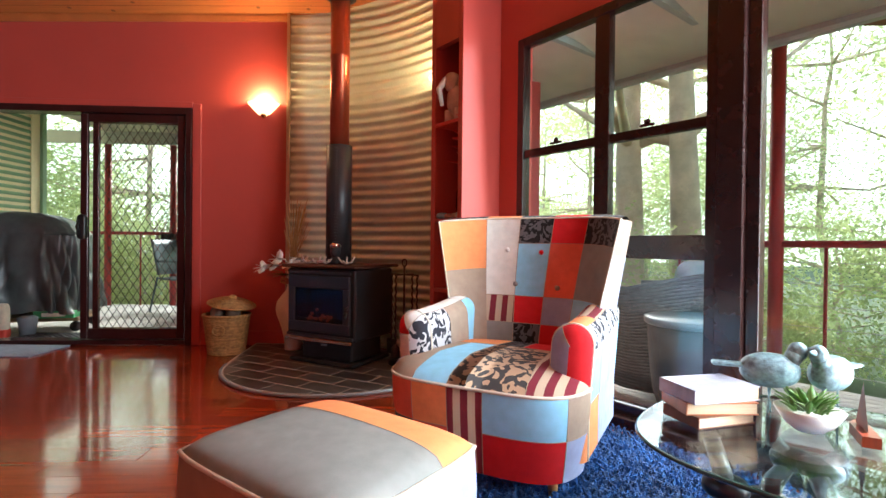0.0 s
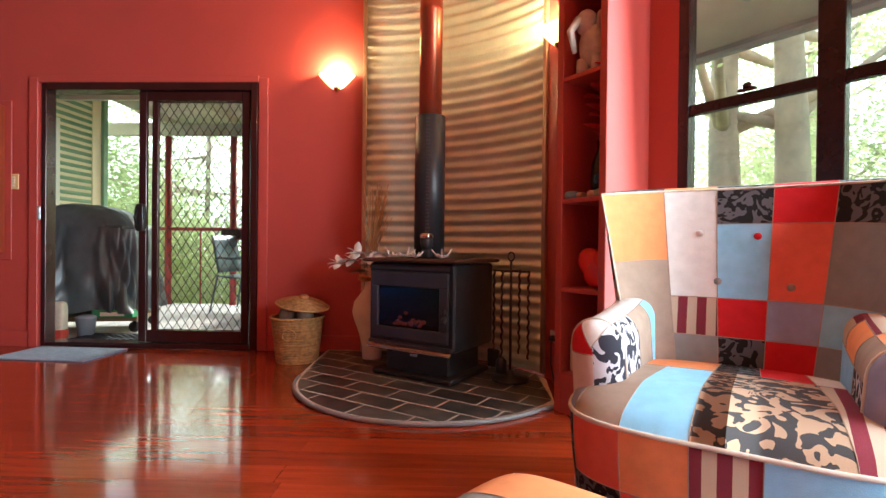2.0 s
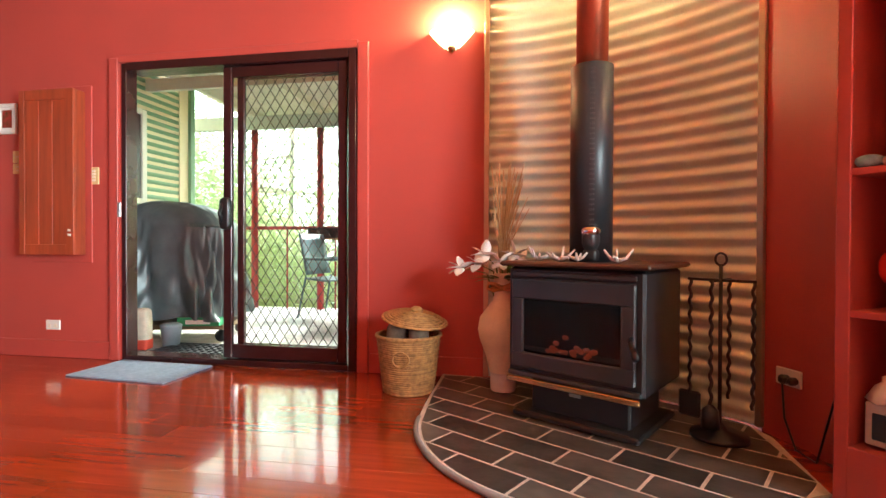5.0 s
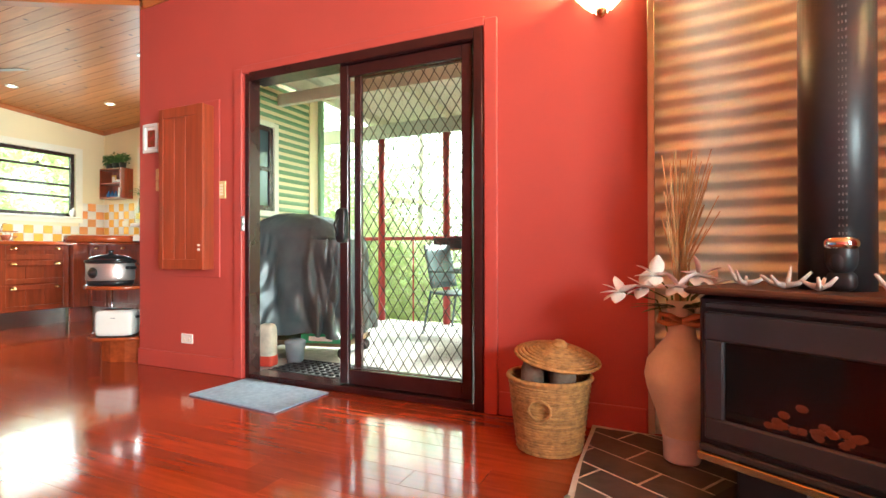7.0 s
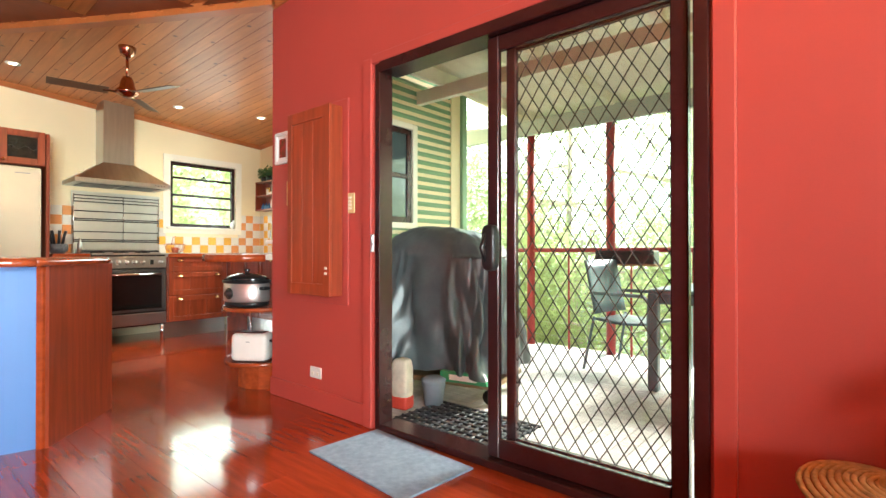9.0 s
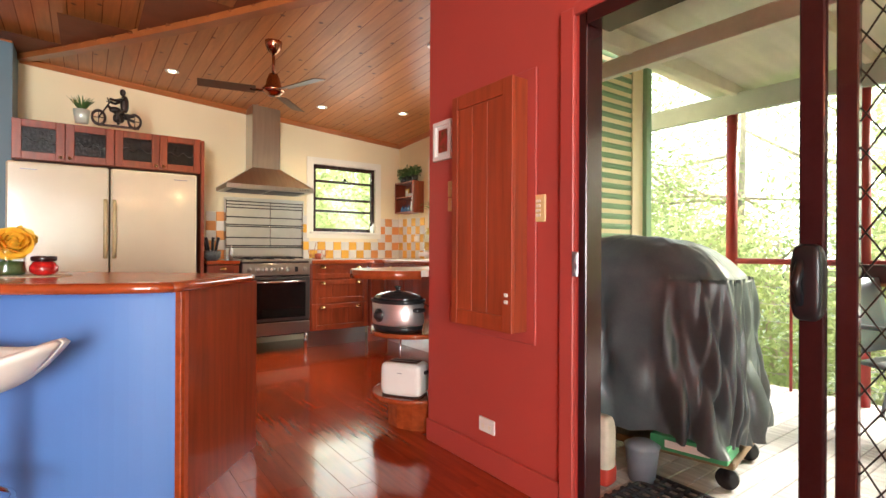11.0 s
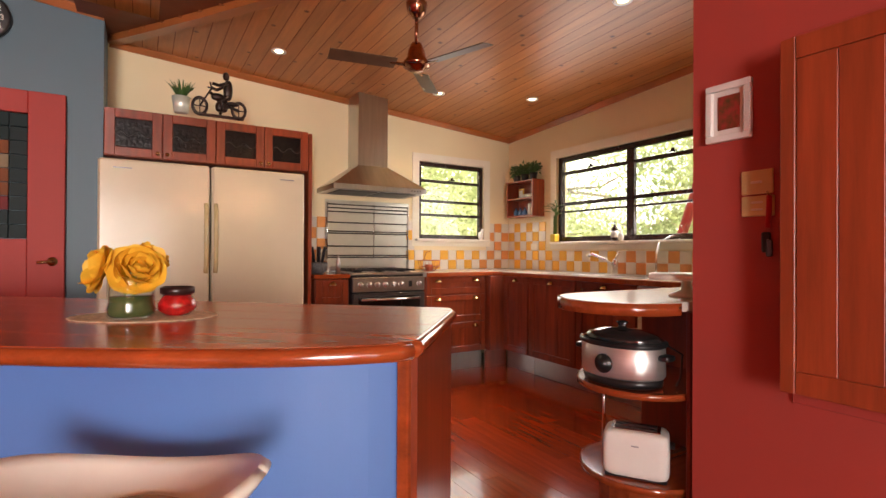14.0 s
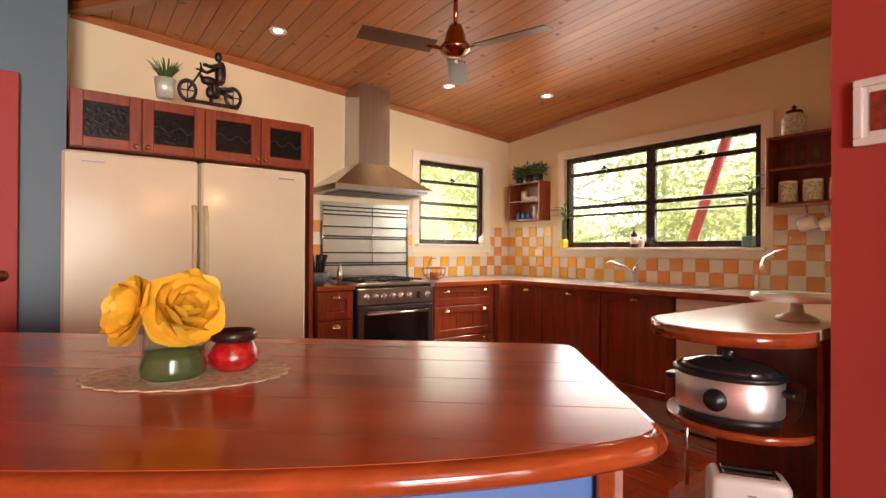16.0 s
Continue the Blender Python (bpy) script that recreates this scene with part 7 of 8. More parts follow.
for k in range(4):
    cp = thing("white_cup", (-7.71 + 0.06 * k, 6.09, 1.76), 0, "small white china cup", "cup", "cups on the shelf")
    part("cup", Mesh().lathe([(0.015, 0.0), (0.024, 0.02), (0.026, 0.045), (0.023, 0.045), (0.018, 0.01)], seg=16), WHITE, cp)
for k in range(3):
    cp = thing("blue_bottle", (-7.83 + 0.075 * k, 6.08, 1.567), 0, "small round blue glazed bottle", "bottle", "blue bottles on the shelf")
    part("bottle", Mesh().lathe([(0.02, 0.0), (0.03, 0.02), (0.026, 0.05), (0.008, 0.075), (0.010, 0.09), (0, 0.09)], seg=18), material("blue_glaze", (0.05, 0.12, 0.25), 0.2, var=0.15), cp)
for k, c in enumerate(((0.7, 0.66, 0.6), (0.72, 0.45, 0.05))):
    cp = thing("jug", (-7.59 + 0.06 * k, 6.08, 1.567), 0, "small glazed jug on the shelf", "jug")
    part("jug", Mesh().lathe([(0.026, 0.0), (0.03, 0.05), (0.022, 0.10 - 0.03 * k), (0.026, 0.13 - 0.05 * k), (0.02, 0.13 - 0.05 * k)], seg=18), material("jug_glaze", c, 0.25), cp)

wall_shelf((-5.12, 6.168, 1.54), 0, 0.56, 0.46, 0.20, [0.24], "open dark jarrah shelf with glasses and jars")
for k in range(4):
    gl = thing("drinking_glass", (-5.31 + 0.085 * k, 6.05, 1.797), 0, "clear drinking glass on the shelf", "glass", "glasses on the shelf")
    part("glass", Mesh().lathe([(0.025, 0.0), (0.032, 0.06), (0.03, 0.13), (0.028, 0.13), (0.028, 0.06), (0.02, 0.01)], seg=18), GLASSWARE, gl)
PATTERN = two_tone("patterned_china", (0.70, 0.66, 0.55), (0.42, 0.42, 0.28), "n", 40)
for k in range(3):
    cj = thing("canister", (-5.30 + 0.14 * k, 6.06, 1.557), 0, "cream canister with green flower pattern", "canister", "canisters on the shelf")
    part("body", Mesh().lathe([(0.05, 0.0), (0.055, 0.02), (0.055, 0.12), (0.05, 0.13)], seg=24), PATTERN, cj)
    part("lid", Mesh().lathe([(0.053, 0.13), (0.053, 0.145), (0.02, 0.15), (0.0, 0.15)], seg=24), WHITE, cj)
gj = thing("ginger_jar", (-5.27, 6.07, 2.0), 0, "cream hexagon patterned jar with a bronze lid", "jar")
part("body", Mesh().lathe([(0.065, 0.0), (0.07, 0.01), (0.07, 0.12), (0.05, 0.14), (0.05, 0.15)], seg=24), PATTERN, gj)
part("lid", Mesh().lathe([(0.052, 0.15), (0.045, 0.17), (0.012, 0.18), (0.015, 0.20), (0, 0.21)], seg=24), BRONZE, gj)
for k in range(3):
    mg = thing("hanging_mug", (-5.24 + 0.12 * k, 6.07, 1.40), 0, "white mug hanging from a hook", "mug", "hanging mugs")
    tl = Matrix.Rotation(radians(70), 4, 'Y')
    part("cup", Mesh().lathe([(0.035, 0.0), (0.042, 0.02), (0.042, 0.10), (0.038, 0.10), (0.036, 0.01)], seg=20, m=tl), WHITE, mg)
    part("handle", Mesh().tube([tl @ Vector((-0.042, 0, 0.08)), tl @ Vector((-0.075, 0, 0.06)), tl @ Vector((-0.042, 0, 0.03))], 0.006), WHITE, mg)
    part("hook", Mesh().tube([(0.04, 0, 0.14), (0.045, 0, 0.09), (0.05, 0, 0.07)], 0.003, 5), BRASS, mg)

# things on the window sill
SILL = material("sill_paint", (0.78, 0.73, 0.62), 0.4, var=0.03)
structure("sill_kitchen_wide", Mesh().box((-6.38, 6.15, 1.255), (1.85, 0.11, 0.025), 0, 0.004), SILL, "cream window sill over the sink", "sill")
structure("sill_kitchen_small", Mesh().box((-8.06, 5.375, 1.287), (0.11, 0.95, 0.025), 0, 0.004), SILL, "cream window sill", "sill")
rng = random.Random(60)
for x, col, h in ((-7.24, (0.72, 0.48, 0.04), 0.42), (-5.56, (0.12, 0.30, 0.28), 0.50)):
    bp = thing("bamboo_pot", (x, 6.11, 1.268), 0, "lucky bamboo in a small glazed pot", "plant", "bamboo pots")
    part("pot", Mesh().box((0, 0, 0.04), (0.07, 0.07, 0.08), 0, 0.006), material("pot_glaze", col, 0.3), bp)
    m = Mesh()
    for k in range(3):
        m.tube([(0.012 * k - 0.012, 0.005 * k, 0.07), (0.012 * k - 0.01, 0.006 * k, 0.07 + h * (0.6 + 0.2 * k) * 0.8)], 0.007, 7)
    part("cane", m, GREENLEAF, bp)
    m = Mesh()
    for k in range(16):
        a = rng.uniform(0, 6.28)
        petal(m, (rng.uniform(-0.01, 0.01), 0, 0.07 + h * rng.uniform(0.45, 0.85)), (math.cos(a), math.sin(a) * 0.5 - 0.3, 0.5), 0.13, 0.010, -0.5)
    part("leaves", m, GREENLEAF, bp, solid=0.001)
so = thing("soap_bottle", (-6.47, 6.11, 1.268), 0, "brown pump bottle of soap on the sill", "bottle")
part("bottle", Mesh().lathe([(0.03, 0.0), (0.03, 0.11), (0.012, 0.13), (0.012, 0.145)], seg=18), material("amber", (0.035, 0.015, 0.008), 0.2), so)
part("label", Mesh().lathe([(0.0305, 0.03), (0.0305, 0.09)], seg=18), WHITE, so)
part("pump", Mesh().tube([(0, 0, 0.14), (0, 0, 0.17), (-0.03, 0, 0.168)], 0.006), BLACK, so)
fi = thing("sill_figurine", (-6.40, 6.11, 1.268), 0, "small pale ceramic sill figurine", "figurine")
part("figure", soft_blob(soft_blob(Mesh(), (0, 0, 0.035), (0.05, 0.04, 0.07), 2.5), (0, 0, 0.085), (0.03, 0.03, 0.04), 2), WHITE, fi)
fi = thing("sill_figurine", (-8.05, 5.74, 1.30), 0, "small pale ceramic sill figurine", "figurine")
part("figure", soft_blob(soft_blob(Mesh(), (0, 0, 0.045), (0.05, 0.05, 0.09), 2.5), (0, 0.02, 0.09), (0.035, 0.03, 0.06), 2), WHITE, fi)

# ---- tiles ----
TY_ = [material("yellow_tile", (0.80, 0.42, 0.07), 0.22, var=0.08, scale=4, rand=0.08), material("orange_tile", (0.74, 0.30, 0.10), 0.22, var=0.08, scale=4, rand=0.08), material("white_tile", (0.74, 0.68, 0.58), 0.22, var=0.05, scale=4, rand=0.05)]
TS = 0.105
tile_mesh = []
for mt in TY_:
    mm = Mesh().box((0, 0, 0), (TS - 0.004, 0.008, TS - 0.004), 0, 0.0018)
    me = bpy.data.meshes.new("tile")
    me.from_pydata(mm.v, [], mm.f)
    me.materials.append(mt)
    tile_mesh.append(me)
tb1 = structure("tile_splash_back", Mesh().box((-8.077, 4.95, 1.05), (0.006, 2.42, 0.255)).box((-8.077, 6.0, 1.335), (0.006, 0.32, 0.31)), GROUT, "checkered yellow and white wall tiles behind the bench", "tiles")
tb2 = structure("tile_splash_sink", Mesh().box((-6.36, 6.167, 1.05), (3.4, 0.006, 0.255)).box((-7.76, 6.167, 1.335), (0.62, 0.006, 0.31)).box((-5.05, 6.167, 1.335), (0.70, 0.006, 0.31)), GROUT, "checkered yellow and white wall tiles behind the sink", "tiles")
for i in range(23):
    for j in range(5):
        y, z = 6.16 - TS * (i + 0.5), BZ + 0.002 + TS * (j + 0.5)
        if z > 1.20 and 4.86 < y < 5.88 or z > 1.45 or 3.93 < y < 4.83:
            continue
        t = new("tile", tile_mesh[(1 if (i < 4 or y < 4.0) else 0) if (i + j) % 2 else 2])
        t.matrix_world, t.parent = pose(-8.072, y, z, 0, 0, 90), tb1
for i in range(33):
    for j in range(5):
        x, z = -8.065 + TS * (i + 0.5), BZ + 0.002 + TS * (j + 0.5)
        if z > 1.18 and -7.39 < x < -5.40 or z > 1.45:
            continue
        t = new("tile", tile_mesh[(1 if i > 14 else 0) if (i + j) % 2 else 2])
        t.matrix_world, t.parent = pose(x, 6.162, z), tb2
pp = thing("power_point", (-7.60, 6.158, 1.22), 0, "cream power point on the tiles", "power point")
part("plate", Mesh().box((0, -0.006, 0), (0.11, 0.012, 0.07), 0, 0.003), CREAMTRIM, pp)

# ---- island bench ----
isl = thing("island_bench", (0, 0, 0), 0, "curved island bench with a blue front and glossy jarrah top", "bench")
IZ = 0.952                                  # top of the island
curve = lambda t: ((1 - t) ** 2 * -4.42 + 2 * t * (1 - t) * -4.50 + t * t * -5.35, (1 - t) ** 2 * 2.93 + 2 * t * (1 - t) * 2.45 + t * t * 1.55)
front = [curve(k / 22) for k in range(23)] + [(-6.05, 0.81)]
top_poly = [(-4.425, 2.975), (-4.452, 3.005), (-4.915, 3.392), (-4.957, 3.415), (-5.0, 3.397), (-6.75, 1.42), (-6.60, 1.30)] + front[::-1]
TOPD = (-0.661, -0.750)
m = Mesh()
nseg = 11


def clip_half(poly, a, b, c):
    out = []
    for p, q in zip(poly, poly[1:] + poly[:1]):
        dp, dq = a * p[0] + b * p[1] - c, a * q[0] + b * q[1] - c
        if dp <= 0:
            out.append(p)
        if dp * dq < 0:
            t = dp / (dp - dq)
            out.append((p[0] + (q[0] - p[0]) * t, p[1] + (q[1] - p[1]) * t))
    return out


BENCH = material("jarrah_bench_top", (0.42, 0.075, 0.018), 0.2, var=0.15, scale=2.2, bscale=9, coat=0.0, spec=0.32, rand=0.16, stretch=(0.6, 3.5, 1))
turn = BENCH.node_tree.nodes.new("ShaderNodeMapping")
turn.inputs["Rotation"].default_value = (0, 0, -math.atan2(TOPD[1], TOPD[0]))
first = BENCH.node_tree.nodes["Mapping"]
BENCH.node_tree.links.new(BENCH.node_tree.nodes["Texture Coordinate"].outputs["Object"], turn.inputs["Vector"])
BENCH.node_tree.links.new(turn.outputs[0], first.inputs["Vector"])
nx, ny = TOPD[1], -TOPD[0]
ds = [nx * p[0] + ny * p[1] for p in top_poly]
d0, d1 = min(ds), max(ds)
for k in range(nseg):
    a, b = d0 + (d1 - d0) * k / nseg, d0 + (d1 - d0) * (k + 1) / nseg
    pl = clip_half(clip_half(top_poly, nx, ny, b), -nx, -ny, -a)
    if len(pl) > 2:
        part("top_plank", Mesh().prism(pl, IZ - 0.040, IZ - 0.0004 * (k % 2)), BENCH, isl)
part("top_edge", Mesh().tube([(x, y, IZ - 0.022) for x, y in top_poly + top_poly[:1]], 0.021, 10), JARRAHX, isl, "rounded glossy bench edge")
inset = [(x - 0.150, y + 0.05) for x, y in front]
base_poly = [(-4.56, 3.045), (-5.03, 3.43), (-6.66, 1.55), (-6.50, 1.40)] + inset[:0:-1]
part("carcass", Mesh().prism(base_poly, 0.0, IZ - 0.042), BLUE, isl, "blue painted curved front")
part("end_panel", Mesh().prism([(-4.545, 3.03), (-4.53, 3.05), (-5.025, 3.462), (-5.04, 3.44)], 0.0, IZ - 0.042), JARRAH, isl, "jarrah end panel")
part("corner_post", Mesh().box((-4.548, 3.022, (IZ - 0.042) / 2), (0.032, 0.032, IZ - 0.042), radians(40), 0.004), JARRAHX, isl)

# bar stool
stool = thing("bar_stool", (-4.45, 2.40, 0.0), 60, "white moulded boat shaped bar stool on a chrome stem", "stool")


def seat_shell(u, v):
    a = 2 * math.pi * u
    r = 0.03 + 0.17 * v
    return (r * 1.30 * math.cos(a), r * math.sin(a), 0.60 + 0.14 * v ** 2.0 + 0.03 * v * math.cos(2 * a))


part("seat", Mesh().sheet(seat_shell, 48, 14), WHITE, stool, "white moulded shell seat", solid=0.02)
part("seat_pad", Mesh().lathe([(0.0, 0.64), (0.10, 0.648), (0.125, 0.665), (0.12, 0.67), (0.0, 0.655)], seg=30), material("tan_pad", (0.55, 0.33, 0.16), 0.6), stool, "tan seat pad")
part("stem", Mesh().lathe([(0.03, 0.02), (0.03, 0.40), (0.022, 0.41), (0.022, 0.58), (0.05, 0.60)], seg=20), CHROME, stool)
part("base", Mesh().lathe([(0.20, 0.0), (0.20, 0.008), (0.08, 0.025), (0.03, 0.04)], seg=36), CHROME, stool)
part("foot_ring", Mesh().tube([(0.13 * math.cos(t), -0.06 + 0.13 * math.sin(t), 0.25) for t in [2 * math.pi * k / 24 for k in range(25)]], 0.009), CHROME, stool)

# doily, roses, candle jar
doily = thing("doily", (-5.215, 2.445, IZ + 0.0005), 62, "cream crocheted lace doily", "doily")
m = Mesh()
rr = lambda k: 0.235 + 0.012 * abs(math.sin(k * math.pi / 4))
m.prism([(rr(k) * 0.88 * math.cos(2 * math.pi * k / 96), rr(k) * 0.58 * math.sin(2 * math.pi * k / 96)) for k in range(96)], 0.0, 0.003)
part("lace", m, material("lace_cream", (0.70, 0.60, 0.42), 0.9, var=0.25, scale=60, bump=0.8, bscale=150), doily)
vs_ = thing("rose_vase", (-5.18, 2.41, IZ + 0.004), 0, "clear glass jar with green water and yellow roses", "vase")
part("glass", Mesh().lathe([(0.056, 0.0), (0.064, 0.008), (0.066, 0.025), (0.062, 0.044), (0.063, 0.05), (0.063, 0.115), (0.060, 0.14), (0.057, 0.14), (0.059, 0.05)], seg=36), GLASSWARE, vs_)
part("water", Mesh().lathe([(0.052, 0.005), (0.061, 0.012), (0.063, 0.026), (0.058, 0.046), (0.058, 0.066), (0.0, 0.067)], seg=36), material("green_glass_water", (0.085, 0.115, 0.045), 0.12), vs_, "greenish water")
ROSE = material("yellow_rose", (0.90, 0.52, 0.045), 0.55, var=0.12, scale=14)
rng = random.Random(71)


def rose(name, c, tilt, size):
    rm = Matrix.Translation(c) @ Euler([radians(a) for a in tilt]).to_matrix().to_4x4()
    head = part(name, soft_blob(Mesh(), c, (0.02 * size, 0.02 * size, 0.02 * size), 2, 10, 6), ROSE, vs_, "open yellow rose bloom")
    for ring, (n, r, lift, w, ln) in enumerate(((3, 0.004, 3.0, 0.015, 0.036), (5, 0.010, 2.0, 0.024, 0.042), (6, 0.016, 1.3, 0.034, 0.048), (7, 0.020, 0.8, 0.042, 0.052), (8, 0.022, 0.4, 0.046, 0.054), (8, 0.020, 0.0, 0.046, 0.050))):
        for k in range(n):
            a = 2 * math.pi * k / n + ring * 0.6 + rng.uniform(-0.15, 0.15)
            mm = Mesh()
            petal(mm, (r * math.cos(a) * size, r * math.sin(a) * size, 0.0), (math.cos(a), math.sin(a), lift), ln * size * rng.uniform(0.9, 1.1), w * size, -0.10 if ring > 3 else 0.35)
            mm.v = [tuple(rm @ Vector(p)) for p in mm.v]
            part("petal", mm, ROSE, head)


rose("rose", (0.025, 0.012, 0.145), (0, 60, 5), 1.12)
rose("rose", (-0.01, -0.075, 0.145), (72, 25, 0), 1.0)
rose("rose", (-0.03, 0.045, 0.175), (-35, -5, 20), 0.85)
m = Mesh()
for c in ((0.02, 0.01), (-0.01, -0.06), (-0.02, 0.035)):
    m.tube([(0, 0, 0.02), (c[0] * 0.5, c[1] * 0.5, 0.12), (c[0], c[1], 0.14)], 0.004, 6)
part("stem", m, GREENLEAF, vs_)
cj = thing("candle_jar", (-5.20, 2.535, IZ + 0.004), 0, "red mosaic glass candle jar with a dark rim", "candle jar")
part("glass", Mesh().lathe([(0.035, 0.0), (0.055, 0.02), (0.056, 0.045), (0.042, 0.07), (0.038, 0.075)], seg=30), material("red_mosaic_glass", (0.55, 0.015, 0.015), 0.12, var=0.35, scale=45, bump=1.0, bscale=60, coat=0.6), cj)
part("rim", Mesh().lathe([(0.038, 0.074), (0.05, 0.08), (0.05, 0.10), (0.044, 0.104), (0.040, 0.08)], seg=30), material("beaded_rim", (0.03, 0.01, 0.01), 0.3), cj)
cj.scale = (1, 1, 0.86)

# ---- ceiling fan and downlights ----
fan = thing("ceiling_fan", (-6.10, 3.87, 0), 0, "polished copper ceiling fan with dark blades at rest", "ceiling fan")
ft = kitchen_top(-6.10, 3.87)
COP = material("polished_copper", (0.42, 0.20, 0.12), 0.14, 1.0, var=0.08)
part("canopy", Mesh().lathe([(0.025, ft - 0.09), (0.055, ft - 0.06), (0.065, ft - 0.01), (0.065, ft + 0.005)], seg=28), COP, fan)
part("rod", Mesh().lathe([(0.012, ft - 0.26), (0.012, ft - 0.07)], seg=14), COP, fan)
part("motor", Mesh().lathe([(0.0, ft - 0.42), (0.045, ft - 0.415), (0.06, ft - 0.40), (0.082, ft - 0.39), (0.086, ft - 0.37), (0.06, ft - 0.34), (0.05, ft - 0.29), (0.033, ft - 0.25), (0.012, ft - 0.24)], seg=30), COP, fan)
BLADE = material("dark_fan_blade", (0.13, 0.065, 0.035), 0.4, var=0.2)
for k in range(3):
    a = radians(20 + 120 * k)
    mm = Matrix.Translation((0, 0, ft - 0.385)) @ Matrix.Rotation(a, 4, 'Z') @ Matrix.Rotation(radians(12), 4, 'X')
    part("blade", Mesh().box((0.33, 0, 0), (0.40, 0.11, 0.006), 0, 0.002, m=mm), BLADE, fan)
    part("blade_arm", Mesh().box((0.11, 0, 0.0), (0.12, 0.025, 0.008), 0, 0.002, m=mm), COP, fan)
BULB = glow("downlight_bulb", (1, 0.78, 0.48), 5)


def downlight(x, y, top, power):
    z = top(x, y)
    ob = thing("downlight", (x, y, z), 0, "recessed white rimmed ceiling downlight, lit", "downlight", "ceiling downlights")
    part("rim", Mesh().lathe([(0.033, -0.002), (0.05, -0.010), (0.056, -0.008), (0.058, 0.002)], seg=24), WHITE, ob)
    part("bulb", Mesh().lathe([(0.0, -0.006), (0.028, -0.004), (0.033, 0.0)], seg=20), BULB, ob)
    lamp = new("downlight_lamp", bpy.data.lights.new("downlight_lamp", "SPOT"))
    lamp.data.energy, lamp.data.color, lamp.data.spot_size, lamp.data.spot_blend, lamp.data.shadow_soft_size = power, (1, 0.74, 0.42), radians(130), 0.7, 0.04
    lamp.matrix_world = look((x, y, z - 0.03), (x, y, 0))


for x, y in ((-7.36, 3.33), (-7.36, 4.77), (-6.97, 5.56), (-5.40, 4.90)):
    downlight(x, y, kitchen_top, 3.6)

# ---- door in the blue wall, clock ----
sd = thing("door_2", (-7.655, 1.54, 0), 90, "red painted door with a leadlight glass panel, closed", "door", kind="structure")
DRED = material("door_red", (0.40, 0.035, 0.025), 0.6, var=0.06, scale=2)
part("leaf", Mesh().box((-0.34, -0.02, 1.11), (0.20, 0.04, 2.20), 0, 0.004).box((0.34, -0.02, 1.11), (0.20, 0.04, 2.20), 0, 0.004).box((0, -0.02, 2.135), (0.48, 0.04, 0.15), 0, 0.004).box((0, -0.02, 0.62), (0.48, 0.04, 1.22), 0, 0.004), DRED, sd)
PAN = [material("lead_dark", (0.008, 0.02, 0.02), 0.5, spec=0.15), material("lead_amber", (0.20, 0.055, 0.012), 0.5, spec=0.15), material("lead_cream", (0.28, 0.21, 0.12), 0.5, spec=0.15), material("lead_red", (0.16, 0.01, 0.01), 0.5, spec=0.15)]
rng = random.Random(80)
for j in range(9):
    for i in range(5):
        bow = abs(i - 2) + (j - 4) ** 2 / 12
        k = 0 if bow > 1.5 else rng.choice((1, 2, 3, 1))
        part("leadlight_pane", Mesh().box((-0.192 + 0.096 * i, -0.022, 1.28 + 0.0915 * j), (0.092, 0.012, 0.087), 0, 0.002), PAN[k], sd)
part("knob", Mesh().tube([(0.375, -0.04, 1.08), (0.375, -0.09, 1.08), (0.30, -0.10, 1.075)], 0.011).lathe([(0.03, 0), (0.03, 0.008)], (0.375, -0.04, 1.08), 18, m=Matrix.Rotation(radians(90), 4, 'X')), BRASS, sd, "brass lever handle")
ck = thing("wall_clock", (-7.655, 1.53, 2.66), 90, "round black wall clock with white numerals", "clock")
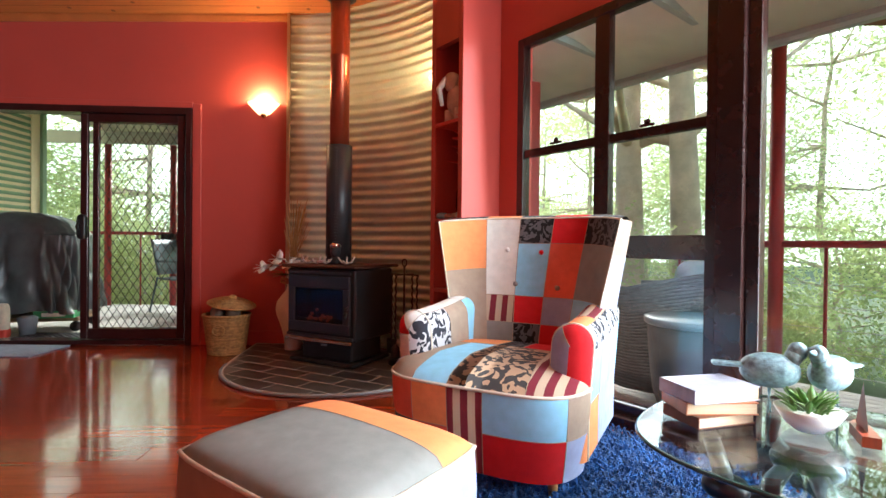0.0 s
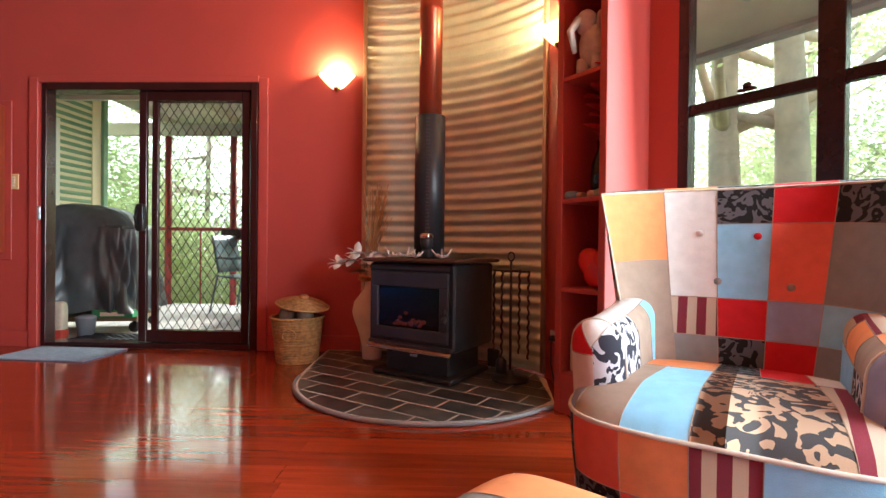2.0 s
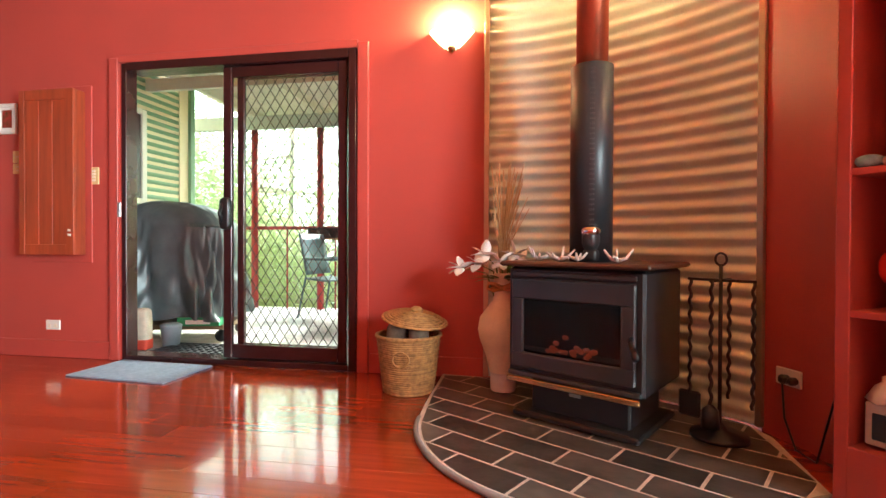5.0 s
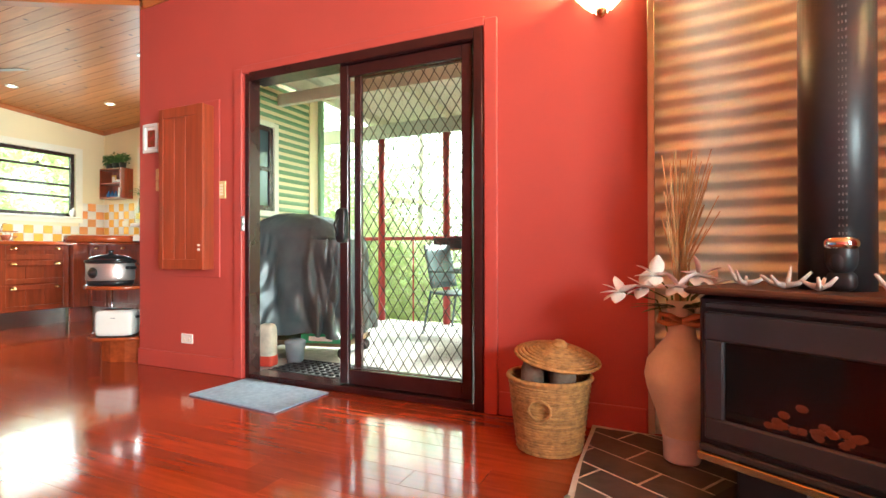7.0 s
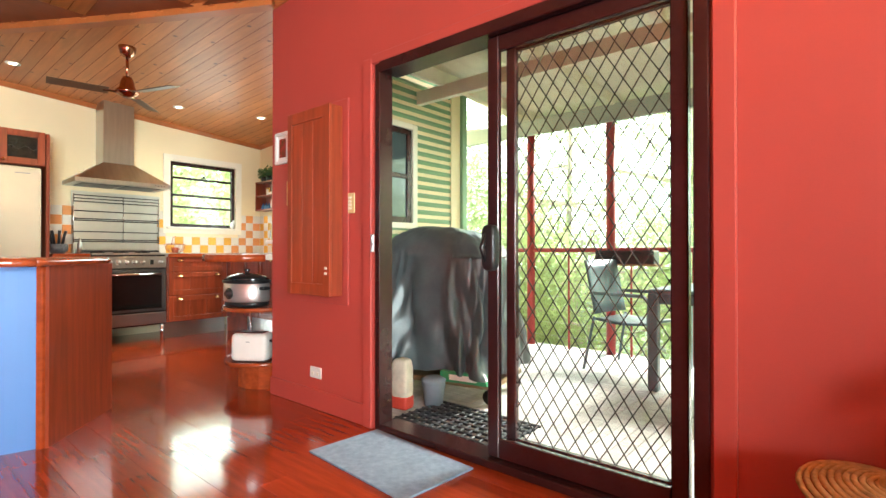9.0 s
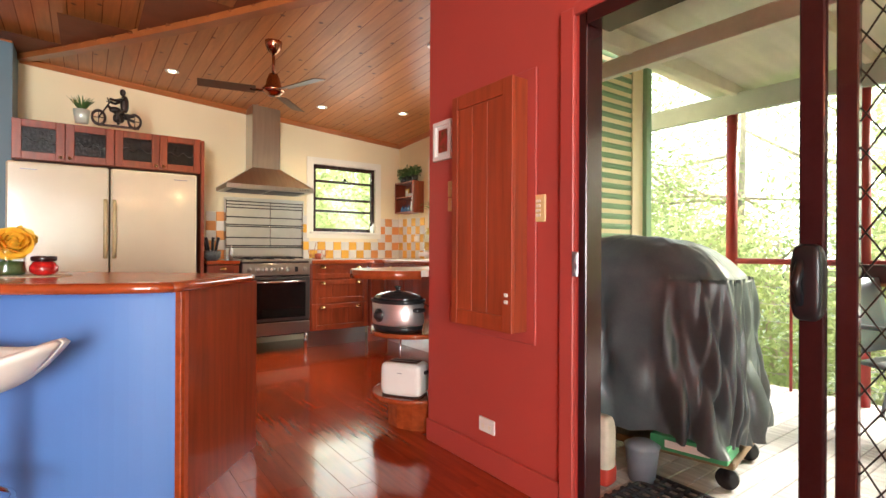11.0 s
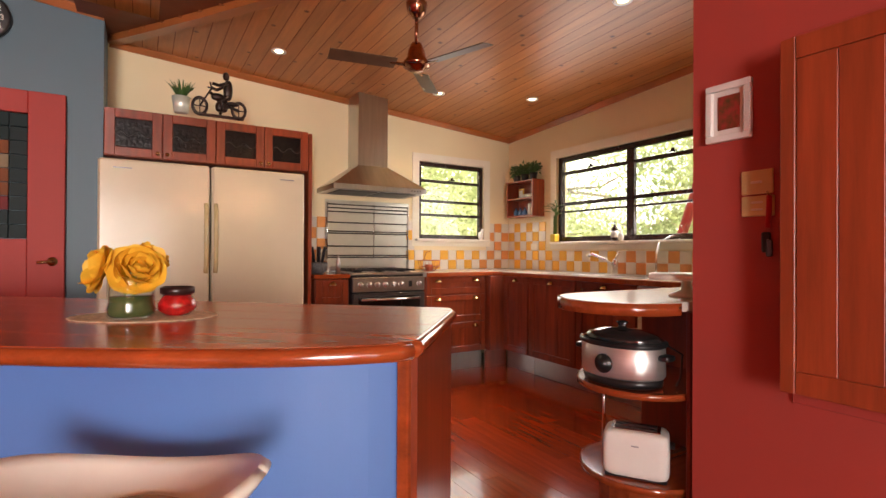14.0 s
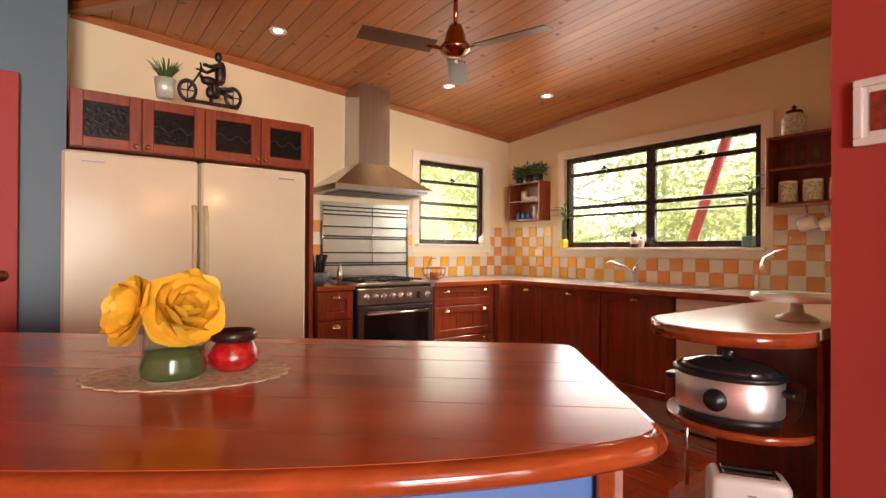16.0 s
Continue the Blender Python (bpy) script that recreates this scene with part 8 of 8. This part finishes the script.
part("face", Mesh().lathe([(0.16, 0.0), (0.16, 0.03), (0.145, 0.035), (0.0, 0.03)], m=Matrix.Rotation(radians(90), 4, 'X'), seg=40), BLACK, ck)
for h in range(12):
    a = radians(90 - 30 * (h + 1))
    cu = bpy.data.curves.new("numeral", "FONT")
    cu.body, cu.size, cu.align_x, cu.align_y, cu.extrude = str(h + 1), 0.05, 'CENTER', 'CENTER', 0.001
    cu.materials.append(WHITE)
    ob = new("numeral", cu)
    ob.parent = ck
    ob.matrix_local = pose(0.115 * math.cos(a), -0.037, 0.115 * math.sin(a), 90, 0, 0)
part("hand", Mesh().box((0.0, -0.038, 0.03), (0.008, 0.003, 0.08)).box((0.03, -0.038, 0.0), (0.07, 0.003, 0.007)), WHITE, ck)

# ---- floorboards ----
FB = 0.13
board_meshes = {}
rng = random.Random(4)
near = 0
rest = Mesh()


def board_mesh(length):
    key = round(length, 2)
    if key not in board_meshes:
        mm = Mesh().box((0, 0, -0.006), (key - 0.0012, FB - 0.0007, 0.012), 0, 0.0007)
        me = bpy.data.meshes.new("floorboard")
        me.from_pydata(mm.v, [], mm.f)
        me.materials.append(FLOOR)
        board_meshes[key] = me
    return board_meshes[key]


def room_span(y):
    """The stretch of x that the rooms cover at y."""
    lo = -8.08 if y > 2.19 else -7.66
    if y > WY:
        return lo, -4.6
    n0 = diag(0, 0.30)
    right = n0[0] + (y - n0[1]) / EY * EX if y < n0[1] + 0.25 else 0.34
    return lo, min(right, 3.2)


y = -3.1 + FB / 2
row = 0
while y < 6.17:
    lo, hi = room_span(y)
    x = lo + rng.uniform(-1.6, 0)
    while x < hi:
        ln = rng.choice((1.2, 1.6, 1.8, 2.2, 2.6))
        a, b = max(x, lo), min(x + ln, hi)
        if b - a > 0.08:
            if y > 0.5 and near < 295:
                ob = new("floorboard", board_mesh(b - a))
                ob.location = ((a + b) / 2, y, 0)
                ob.parent = floor
                near += 1
            else:
                rest.box(((a + b) / 2, y, -0.006), (b - a - 0.0012, FB - 0.0007, 0.012), 0, 0.0007)
        x += ln
    y += FB
ob = part("floorboard_rest", rest, FLOOR, floor)
ob["kind"] = "stuff"
